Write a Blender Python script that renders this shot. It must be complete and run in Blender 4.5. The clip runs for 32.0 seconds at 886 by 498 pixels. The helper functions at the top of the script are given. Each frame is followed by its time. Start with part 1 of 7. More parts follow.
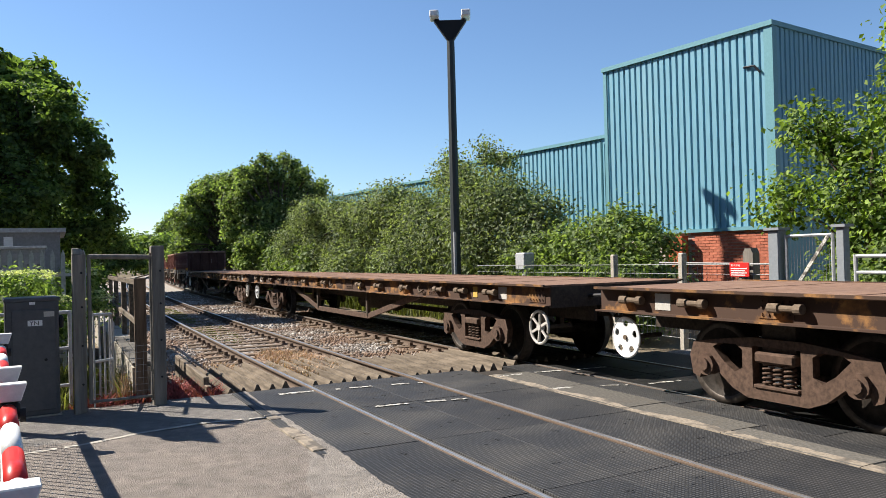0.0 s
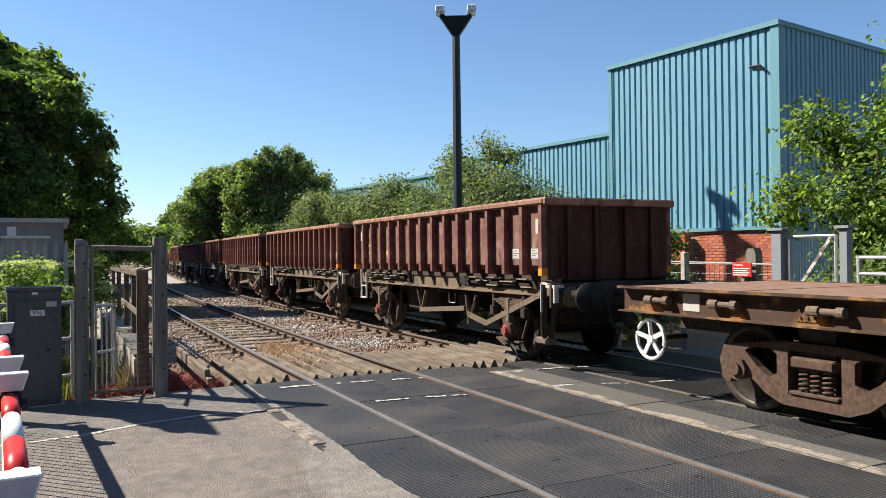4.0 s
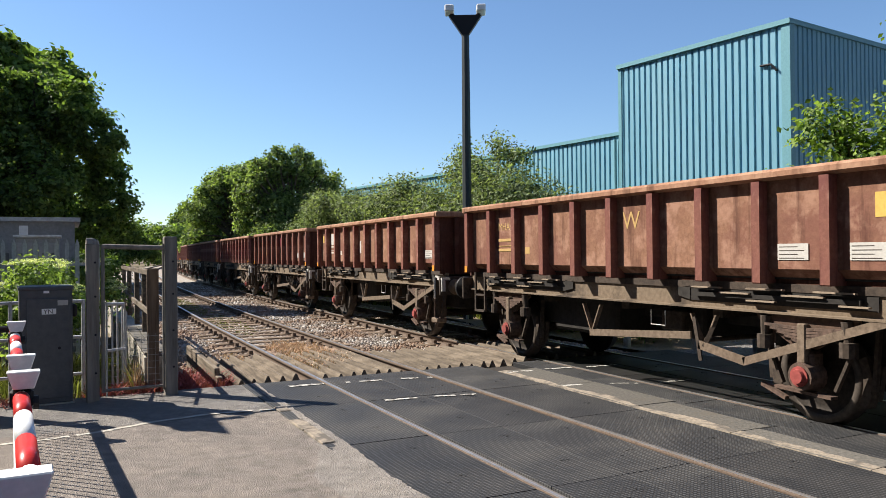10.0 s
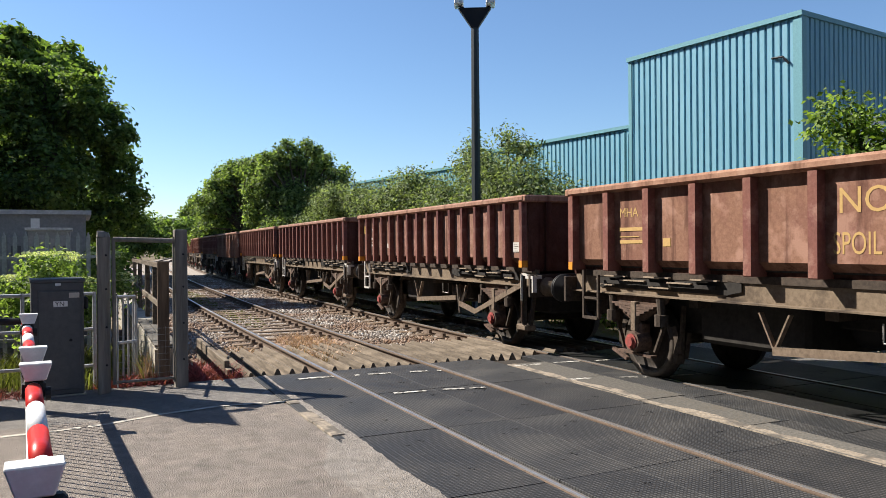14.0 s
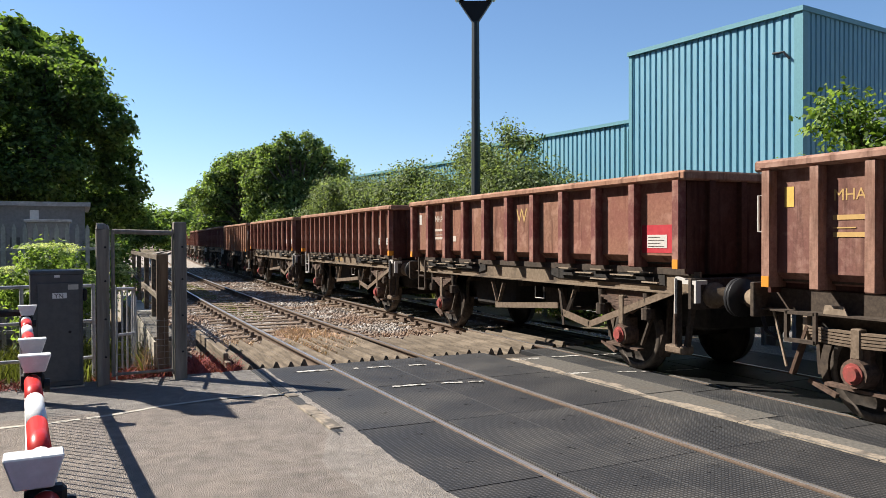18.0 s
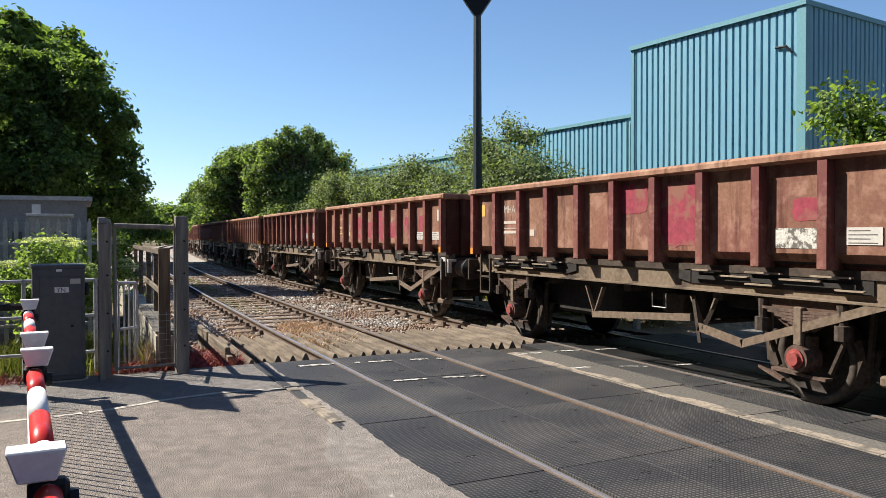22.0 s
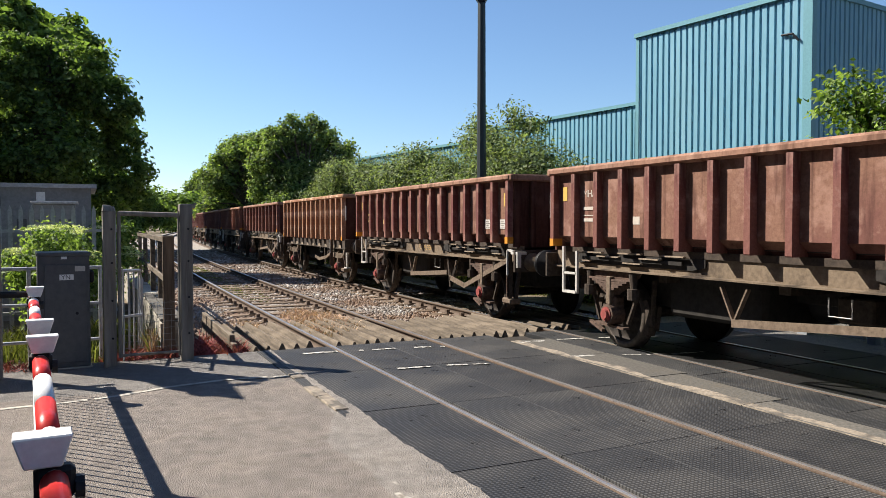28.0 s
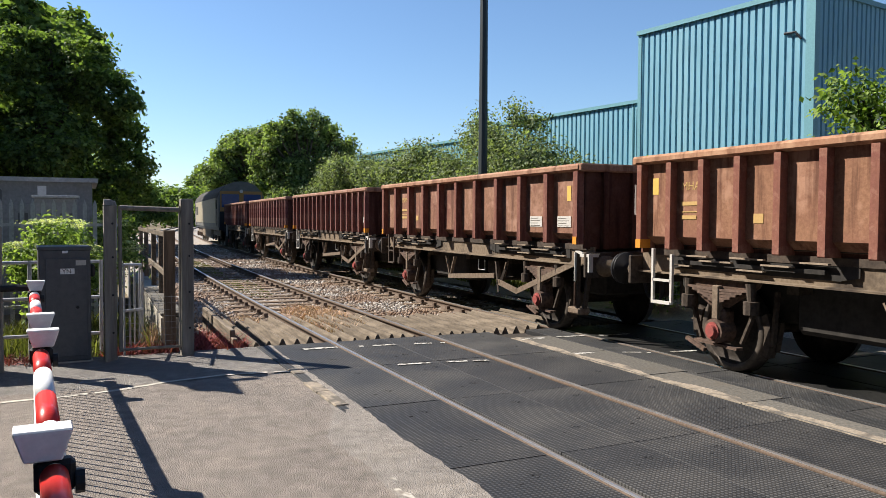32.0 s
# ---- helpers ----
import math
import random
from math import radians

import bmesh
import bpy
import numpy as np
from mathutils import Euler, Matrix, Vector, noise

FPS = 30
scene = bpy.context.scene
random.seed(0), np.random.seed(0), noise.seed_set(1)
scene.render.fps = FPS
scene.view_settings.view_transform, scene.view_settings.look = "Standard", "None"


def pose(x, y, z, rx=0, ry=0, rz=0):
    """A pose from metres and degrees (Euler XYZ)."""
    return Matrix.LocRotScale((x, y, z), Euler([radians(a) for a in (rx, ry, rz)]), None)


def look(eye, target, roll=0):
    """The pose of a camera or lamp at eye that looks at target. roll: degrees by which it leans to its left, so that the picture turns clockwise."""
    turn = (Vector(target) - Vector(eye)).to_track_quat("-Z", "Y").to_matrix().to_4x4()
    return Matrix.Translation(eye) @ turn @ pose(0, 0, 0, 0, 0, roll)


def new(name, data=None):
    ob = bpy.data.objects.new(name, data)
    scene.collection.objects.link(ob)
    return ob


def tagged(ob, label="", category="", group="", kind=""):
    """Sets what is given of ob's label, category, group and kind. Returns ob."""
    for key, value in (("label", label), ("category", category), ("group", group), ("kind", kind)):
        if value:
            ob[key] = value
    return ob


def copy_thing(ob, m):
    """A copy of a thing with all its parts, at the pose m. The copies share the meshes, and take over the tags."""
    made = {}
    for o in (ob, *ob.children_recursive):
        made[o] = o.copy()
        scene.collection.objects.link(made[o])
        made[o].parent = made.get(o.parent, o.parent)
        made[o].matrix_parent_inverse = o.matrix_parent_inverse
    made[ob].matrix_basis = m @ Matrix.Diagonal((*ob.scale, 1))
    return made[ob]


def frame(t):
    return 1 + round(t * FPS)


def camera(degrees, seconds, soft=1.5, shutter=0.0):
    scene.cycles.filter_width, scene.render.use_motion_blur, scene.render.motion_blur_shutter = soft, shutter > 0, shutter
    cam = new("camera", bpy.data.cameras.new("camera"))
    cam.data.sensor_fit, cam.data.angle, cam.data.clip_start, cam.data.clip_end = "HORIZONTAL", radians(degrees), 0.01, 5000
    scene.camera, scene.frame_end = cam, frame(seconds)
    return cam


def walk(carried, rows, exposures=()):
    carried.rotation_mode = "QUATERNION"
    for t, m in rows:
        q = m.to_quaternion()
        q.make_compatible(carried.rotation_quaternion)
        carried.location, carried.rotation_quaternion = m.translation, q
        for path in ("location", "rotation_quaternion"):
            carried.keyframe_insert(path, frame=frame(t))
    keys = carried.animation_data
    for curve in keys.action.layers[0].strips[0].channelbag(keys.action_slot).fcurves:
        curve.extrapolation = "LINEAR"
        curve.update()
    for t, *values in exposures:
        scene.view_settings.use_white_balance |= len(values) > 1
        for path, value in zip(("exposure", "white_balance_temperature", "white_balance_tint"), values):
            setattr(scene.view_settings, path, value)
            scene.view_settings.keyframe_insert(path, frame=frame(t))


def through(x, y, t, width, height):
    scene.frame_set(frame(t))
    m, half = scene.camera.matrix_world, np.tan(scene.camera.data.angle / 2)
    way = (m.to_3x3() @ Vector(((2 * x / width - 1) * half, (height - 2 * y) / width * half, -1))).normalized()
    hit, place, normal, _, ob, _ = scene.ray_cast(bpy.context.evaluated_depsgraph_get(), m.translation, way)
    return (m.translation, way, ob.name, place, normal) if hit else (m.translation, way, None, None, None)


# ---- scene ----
# The camera is held by hand beside a level crossing: x runs along the tracks, in the way the train goes,
# y across them, away from the camera; z = 0 is the top of the rails.
EYE = Vector((0.0, -3.07, 1.70))
AIM = [
    (0.0, 153.16, 0.66, -1.44), (0.5, 153.22, 0.67, -1.22), (1.0, 153.26, 0.69, -1.03), (1.5, 153.31, 0.66, -0.91),
    (2.0, 153.36, 0.60, -0.86), (2.5, 153.35, 0.55, -0.84), (3.0, 153.32, 0.48, -0.78), (3.5, 153.32, 0.40, -0.68),
    (5.5, 153.41, 0.25, -0.63), (6.0, 153.45, 0.31, -0.60), (6.5, 153.52, 0.36, -0.58), (7.0, 153.61, 0.34, -0.58),
    (7.5, 153.66, 0.24, -0.59), (8.0, 153.70, 0.20, -0.59), (8.5, 153.76, 0.27, -0.58), (9.0, 153.85, 0.34, -0.56),
    (9.5, 153.95, 0.34, -0.55), (10.0, 154.03, 0.31, -0.56), (10.5, 154.13, 0.29, -0.56), (11.0, 154.23, 0.25, -0.55),
    (11.5, 154.30, 0.21, -0.52), (12.0, 154.31, 0.15, -0.47), (12.5, 154.33, 0.08, -0.41), (13.0, 154.42, 0.00, -0.43),
    (13.5, 154.57, -0.09, -0.47), (14.0, 154.71, -0.18, -0.47), (14.5, 154.80, -0.28, -0.39), (16.5, 154.68, -0.34, -0.18),
    (17.0, 154.65, -0.41, -0.17), (17.5, 154.63, -0.53, -0.16), (18.0, 154.66, -0.64, -0.17), (18.5, 154.74, -0.72, -0.20),
    (19.0, 154.78, -0.79, -0.20), (19.5, 154.78, -0.88, -0.18), (20.0, 154.78, -0.95, -0.18), (20.5, 154.81, -0.96, -0.19),
    (21.0, 154.83, -0.93, -0.19), (21.5, 154.81, -0.94, -0.17), (22.0, 154.78, -1.05, -0.13), (22.5, 154.78, -1.19, -0.08),
    (23.0, 154.79, -1.29, -0.05), (23.5, 154.81, -1.33, -0.02), (24.0, 154.83, -1.37, -0.02), (24.5, 154.84, -1.47, -0.04),
    (25.0, 154.86, -1.60, -0.05), (25.5, 154.93, -1.71, -0.05), (27.5, 155.03, -1.94, -0.03), (28.0, 155.06, -1.93, -0.04),
    (28.5, 155.10, -1.98, -0.01), (29.0, 155.15, -2.07, 0.01), (29.5, 155.20, -2.17, 0.03), (30.0, 155.21, -2.27, 0.10),
    (30.5, 155.19, -2.35, 0.17), (31.0, 155.16, -2.33, 0.23), (31.5, 155.13, -2.26, 0.29), (32.0, 155.12, -2.19, 0.33),
]


def aim(yaw, pitch, roll):
    a, b = radians(yaw), radians(pitch)
    way = Vector((math.cos(b) * math.cos(a), math.cos(b) * math.sin(a), math.sin(b)))
    return look(EYE, EYE + way, roll)


cam = camera(59.83, 32.0, soft=0.75)
walk(cam, [(t, aim(yaw, pitch, roll)) for t, yaw, pitch, roll in AIM])

# ---- light ----
SUN_WAY = Vector((0.86, 0.79, -1.0))
world = bpy.data.worlds.new("sky")
scene.world = world
world.use_nodes = True
sky = world.node_tree.nodes.new("ShaderNodeTexSky")
sky.sky_type, sky.sun_disc = "NISHITA", False
sky.sun_elevation, sky.sun_rotation = math.atan2(1.0, math.hypot(0.86, 0.79)), math.atan2(-0.86, -0.79)
sky.air_density, sky.dust_density, sky.ozone_density = 1.0, 0.15, 6.0
background = world.node_tree.nodes["Background"]
world.node_tree.links.new(sky.outputs[0], background.inputs[0])
background.inputs[1].default_value = 0.073
sun = new("sun", bpy.data.lights.new("sun", "SUN"))
sun.data.energy, sun.data.angle, sun.data.color = 5.0, radians(0.55), (1.0, 0.93, 0.83)
sun.matrix_world = look(-12 * SUN_WAY, (0, 0, 0))
scene.view_settings.exposure = 1.06

# ---- materials ----


def ramp_node(nt, fac, stops):
    r = nt.nodes.new("ShaderNodeValToRGB")
    while len(r.color_ramp.elements) < len(stops):
        r.color_ramp.elements.new(0.5)
    for e, (p, c) in zip(r.color_ramp.elements, stops):
        e.position, e.color = p, (*c, 1)
    nt.links.new(fac, r.inputs[0])
    return r.outputs[0]


def noise_node(nt, vec, scale, detail=6.0, rough=0.6, seed=None):
    n = nt.nodes.new("ShaderNodeTexNoise")
    n.inputs["Scale"].default_value, n.inputs["Detail"].default_value, n.inputs["Roughness"].default_value = scale, detail, rough
    nt.links.new(vec, n.inputs["Vector"])
    if seed is not None:
        n.noise_dimensions = "4D"
        nt.links.new(seed, n.inputs["W"])
    return n.outputs[0]


def mix_node(nt, fac, a, b, mode="MIX"):
    m = nt.nodes.new("ShaderNodeMix")
    m.data_type, m.blend_type = "RGBA", mode
    for value, socket in ((fac, m.inputs[0]), (a, m.inputs[6]), (b, m.inputs[7])):
        if isinstance(value, (int, float)):
            socket.default_value = value
        elif isinstance(value, tuple):
            socket.default_value = (*value, 1)
        else:
            nt.links.new(value, socket)
    return m.outputs[2]


def blank(name, rough=0.8, metal=0.0):
    m = bpy.data.materials.new(name)
    m.use_nodes = True
    bsdf = m.node_tree.nodes["Principled BSDF"]
    bsdf.inputs["Roughness"].default_value, bsdf.inputs["Metallic"].default_value = rough, metal
    return m, m.node_tree, bsdf


def bump_node(nt, bsdf, height, strength, distance):
    b = nt.nodes.new("ShaderNodeBump")
    b.inputs["Strength"].default_value, b.inputs["Distance"].default_value = strength, distance
    nt.links.new(height, b.inputs["Height"])
    nt.links.new(b.outputs[0], bsdf.inputs["Normal"])


def coords(nt, place="Object"):
    return nt.nodes.new("ShaderNodeTexCoord").outputs[place]


def surface(name, dark, light, grain=40.0, stain=1.5, stain_colour=None, stain_amount=(0.55, 0.75), rough=0.85, metal=0.0, bump=0.3, depth=0.004, vary=0.0, place="Object", stretch=(1, 1, 1), spec=0.18):
    """Grain between two colours, larger stains, fine relief; vary: how much objects differ from one another."""
    m, nt, bsdf = blank(name, rough, metal)
    mp = nt.nodes.new("ShaderNodeMapping")
    mp.inputs["Scale"].default_value = stretch
    nt.links.new(coords(nt, place), mp.inputs[0])
    vec = mp.outputs[0]
    seed = nt.nodes.new("ShaderNodeObjectInfo").outputs["Random"] if vary else None
    g = noise_node(nt, vec, grain, 8.0, 0.65)
    col = ramp_node(nt, g, ((0.3, dark), (0.7, light)))
    if stain_colour:
        s = noise_node(nt, vec, stain, 7.0, 0.6)
        f = ramp_node(nt, s, ((stain_amount[0], (0, 0, 0)), (stain_amount[1], (1, 1, 1))))
        col = mix_node(nt, f, col, stain_colour)
    if vary:
        v = ramp_node(nt, seed, ((0.0, (1 - vary,) * 3), (1.0, (1 + vary,) * 3)))
        col = mix_node(nt, 1.0, col, v, "MULTIPLY")
    nt.links.new(col, bsdf.inputs["Base Color"])
    bsdf.inputs["Specular IOR Level"].default_value = spec
    if bump:
        bump_node(nt, bsdf, g, bump, depth)
    return m


def plain(name, colour, rough=0.6, metal=0.0):
    return surface(name, tuple(0.88 * c for c in colour), tuple(min(1.0, 1.08 * c) for c in colour), grain=25.0, rough=rough, metal=metal, bump=0.08, depth=0.002)


def leaf_material(name, dark, light, gloss=0.6, through=0.35):
    m, nt, bsdf = blank(name, gloss)
    rnd = nt.nodes.new("ShaderNodeNewGeometry").outputs["Random Per Island"]
    col = ramp_node(nt, rnd, ((0.0, tuple(0.7 * c for c in dark)), (0.35, tuple(0.5 * (a + b) for a, b in zip(dark, light))), (0.75, light), (1.0, tuple(1.45 * c for c in light))))
    nt.links.new(col, bsdf.inputs["Base Color"])
    bsdf.inputs["Specular IOR Level"].default_value = 0.16
    tr = nt.nodes.new("ShaderNodeBsdfTranslucent")
    nt.links.new(mix_node(nt, 1.0, col, (1.15, 1.25, 0.45), "MULTIPLY"), tr.inputs[0])
    mx = nt.nodes.new("ShaderNodeMixShader")
    mx.inputs[0].default_value = through
    nt.links.new(bsdf.outputs[0], mx.inputs[1])
    nt.links.new(tr.outputs[0], mx.inputs[2])
    nt.links.new(mx.outputs[0], nt.nodes["Material Output"].inputs[0])
    return m


def asphalt(name, low, high, tar, stone=85.0):
    """Bleached road surface: small stones in tar, with worn, darker and dusty patches."""
    m, nt, bsdf = blank(name, 0.93)
    vec = coords(nt)
    cell = nt.nodes.new("ShaderNodeTexVoronoi")
    cell.inputs["Scale"].default_value = stone
    nt.links.new(vec, cell.inputs["Vector"])
    grey = nt.nodes.new("ShaderNodeSeparateColor")
    nt.links.new(cell.outputs["Color"], grey.inputs[0])
    col = ramp_node(nt, grey.outputs[0], ((0.0, low), (0.6, tuple(0.5 * (a + b) for a, b in zip(low, high))), (1.0, high)))
    gap = ramp_node(nt, cell.outputs["Distance"], ((0.30, (0, 0, 0)), (0.62, (1, 1, 1))))
    col = mix_node(nt, gap, col, tar)
    wear = noise_node(nt, vec, 1.1, 8, 0.65)
    col = mix_node(nt, 1.0, col, ramp_node(nt, wear, ((0.32, (0.80, 0.80, 0.81)), (0.5, (1.0, 1.0, 1.0)), (0.70, (1.12, 1.10, 1.07)))), "MULTIPLY")
    blotch = noise_node(nt, vec, 7.0, 6, 0.6)
    col = mix_node(nt, 1.0, col, ramp_node(nt, blotch, ((0.36, (0.80, 0.80, 0.80)), (0.64, (1.12, 1.12, 1.12)))), "MULTIPLY")
    nt.links.new(col, bsdf.inputs["Base Color"])
    bsdf.inputs["Specular IOR Level"].default_value = 0.3
    rise = nt.nodes.new("ShaderNodeMath")
    rise.operation = "SUBTRACT"
    nt.links.new(noise_node(nt, vec, 24.0, 6, 0.7), rise.inputs[0])
    nt.links.new(cell.outputs["Distance"], rise.inputs[1])
    bump_node(nt, bsdf, rise.outputs[0], 0.9, 1.1 / stone)
    return m


ASPHALT = asphalt("worn_asphalt", (0.25, 0.214, 0.186), (0.48, 0.421, 0.366), (0.143, 0.122, 0.105), 120.0)
STRIP_TAN = surface("yellowish_concrete_edge", (0.19, 0.158, 0.122), (0.37, 0.315, 0.25), grain=26, stain=4, stain_colour=(0.13, 0.115, 0.098), stain_amount=(0.48, 0.60), rough=0.92, bump=0.7, depth=0.01)
STRIP = surface("dirty_concrete", (0.072, 0.068, 0.061), (0.165, 0.152, 0.132), grain=30, stain=2.2, stain_colour=(0.12, 0.105, 0.085), rough=0.92, bump=0.6, depth=0.008, vary=0.12)
BED = surface("oily_grit", (0.025, 0.022, 0.02), (0.07, 0.06, 0.05), grain=40, rough=0.9, bump=0.5)
TARMAC = asphalt("grey_tarmac", (0.20, 0.185, 0.17), (0.42, 0.39, 0.355), (0.13, 0.12, 0.11), 110.0)
CONCRETE = surface("old_concrete", (0.26, 0.24, 0.20), (0.50, 0.46, 0.39), grain=35, stain=2.2, stain_colour=(0.17, 0.155, 0.13), rough=0.9, bump=0.5, depth=0.006, vary=0.1)
RAIL_RUST = surface("rusty_rail", (0.080, 0.057, 0.043), (0.165, 0.120, 0.090), grain=45, rough=0.85, bump=0.4)
RAIL_TOP = surface("worn_rail_head", (0.20, 0.18, 0.165), (0.36, 0.335, 0.31), grain=30, rough=0.36, metal=0.45, bump=0.1, stretch=(0.1, 1, 1))
RAIL_BRIGHT = surface("polished_rail_steel", (0.50, 0.50, 0.51), (0.68, 0.68, 0.69), grain=30, rough=0.3, metal=0.8, bump=0.05, stretch=(0.1, 1, 1), spec=0.5)
SLEEPER = surface("weathered_sleeper", (0.085, 0.06, 0.043), (0.27, 0.20, 0.14), grain=18, stain=3, stain_colour=(0.16, 0.10, 0.06), rough=0.9, bump=0.7, depth=0.01, stretch=(1, 0.12, 1), vary=0.2)
TIMBER = surface("grey_timber", (0.045, 0.035, 0.026), (0.23, 0.185, 0.138), grain=16, stain=2.5, stain_colour=(0.14, 0.12, 0.09), rough=0.9, bump=0.6, depth=0.008, stretch=(0.10, 1, 1), vary=0.18)
POST_WOOD = surface("weathered_post", (0.13, 0.12, 0.105), (0.30, 0.275, 0.24), grain=18, stain=2.5, stain_colour=(0.18, 0.155, 0.125), rough=0.9, bump=0.6, depth=0.008, stretch=(1, 1, 0.08))
EARTH = surface("dry_earth", (0.10, 0.075, 0.05), (0.26, 0.21, 0.145), grain=22, stain=0.8, stain_colour=(0.07, 0.09, 0.03), rough=0.95, bump=0.9, depth=0.03)
STONE = surface("ballast_stone", (0.19, 0.165, 0.14), (0.44, 0.395, 0.35), grain=9, stain=0.5, stain_colour=(0.24, 0.165, 0.115), rough=0.9, bump=0.5, depth=0.01)
WHITE_PAINT = surface("worn_white_paint", (0.34, 0.325, 0.29), (0.70, 0.68, 0.62), grain=50, stain=14, stain_colour=(0.13, 0.12, 0.105), stain_amount=(0.47, 0.56), rough=0.8, bump=0.3)
PALE_PATCH = asphalt("smooth_road_repair", (0.26, 0.236, 0.210), (0.43, 0.392, 0.350), (0.20, 0.178, 0.157), 150.0)
LINE_PAINT = surface("faded_line_paint", (0.30, 0.275, 0.235), (0.62, 0.58, 0.50), grain=50, stain=9, stain_colour=(0.22, 0.19, 0.16), stain_amount=(0.52, 0.62), rough=0.85, bump=0.4)
WHITE = plain("white_enamel", (0.80, 0.80, 0.79), 0.35)
RED = plain("red_band", (0.62, 0.035, 0.03), 0.35)
MAST_PAINT = plain("dark_mast_paint", (0.05, 0.06, 0.062), 0.5)
FENCE_WIRE = surface("dull_fence_wire", (0.24, 0.24, 0.235), (0.42, 0.415, 0.40), grain=20, rough=0.7)
BLACK = plain("black_steel", (0.02, 0.02, 0.022), 0.5)
CABINET = surface("slate_grey_paint", (0.085, 0.088, 0.093), (0.115, 0.118, 0.124), grain=14, stain=2.5, stain_colour=(0.14, 0.14, 0.135), stain_amount=(0.6, 0.8), rough=0.5, bump=0.1)
GALV = surface("galvanised_steel", (0.30, 0.31, 0.32), (0.50, 0.51, 0.52), grain=20, stain=5, stain_colour=(0.25, 0.24, 0.22), rough=0.62, metal=0.2, bump=0.1)
BLUE_CLAD = surface("blue_cladding", (0.145, 0.315, 0.40), (0.19, 0.385, 0.48), grain=6, stain=0.7, stain_colour=(0.22, 0.40, 0.47), stain_amount=(0.5, 0.8), rough=0.5, bump=0.05, stretch=(1, 1, 0.2))
BLUE_TRIM = plain("blue_flashing", (0.15, 0.32, 0.365), 0.45)
BRICK = surface("red_brick", (0.34, 0.095, 0.055), (0.55, 0.20, 0.125), grain=14, stain=3, stain_colour=(0.27, 0.085, 0.055), rough=0.9, bump=0.4, vary=0.22)
MORTAR = surface("mortar", (0.36, 0.30, 0.25), (0.52, 0.45, 0.38), grain=50, rough=0.95, bump=0.4)
BARK = surface("bark", (0.05, 0.04, 0.03), (0.16, 0.125, 0.09), grain=14, rough=0.95, bump=0.9, depth=0.03, stretch=(1, 1, 0.25))
LEAF_DARK = leaf_material("broad_leaf", (0.060, 0.098, 0.034), (0.165, 0.235, 0.078), through=0.52)
LEAF_MID = leaf_material("hedge_leaf", (0.062, 0.098, 0.040), (0.225, 0.290, 0.118), through=0.5)
LEAF_PALE = leaf_material("willow_leaf", (0.050, 0.070, 0.036), (0.235, 0.280, 0.155), through=0.42)
LEAF_BRIGHT = leaf_material("elder_leaf", (0.085, 0.145, 0.042), (0.26, 0.345, 0.125), through=0.45)
LEAF_BRAMBLE = leaf_material("bramble_leaf", (0.070, 0.110, 0.036), (0.18, 0.24, 0.08))
LEAF_SYCAMORE = leaf_material("sycamore_leaf", (0.06, 0.105, 0.03), (0.235, 0.32, 0.085), through=0.45)
FLOWER = leaf_material("cream_flower", (0.46, 0.52, 0.26), (0.74, 0.76, 0.50))
GRASS_DRY = leaf_material("dry_grass", (0.27, 0.175, 0.125), (0.60, 0.43, 0.31), 0.8, 0.08)
GRASS_GREEN = leaf_material("weed", (0.06, 0.075, 0.025), (0.16, 0.17, 0.06), 0.7)
RED_WEED = leaf_material("red_weed", (0.12, 0.040, 0.038), (0.34, 0.095, 0.095), 0.8, 0.12)


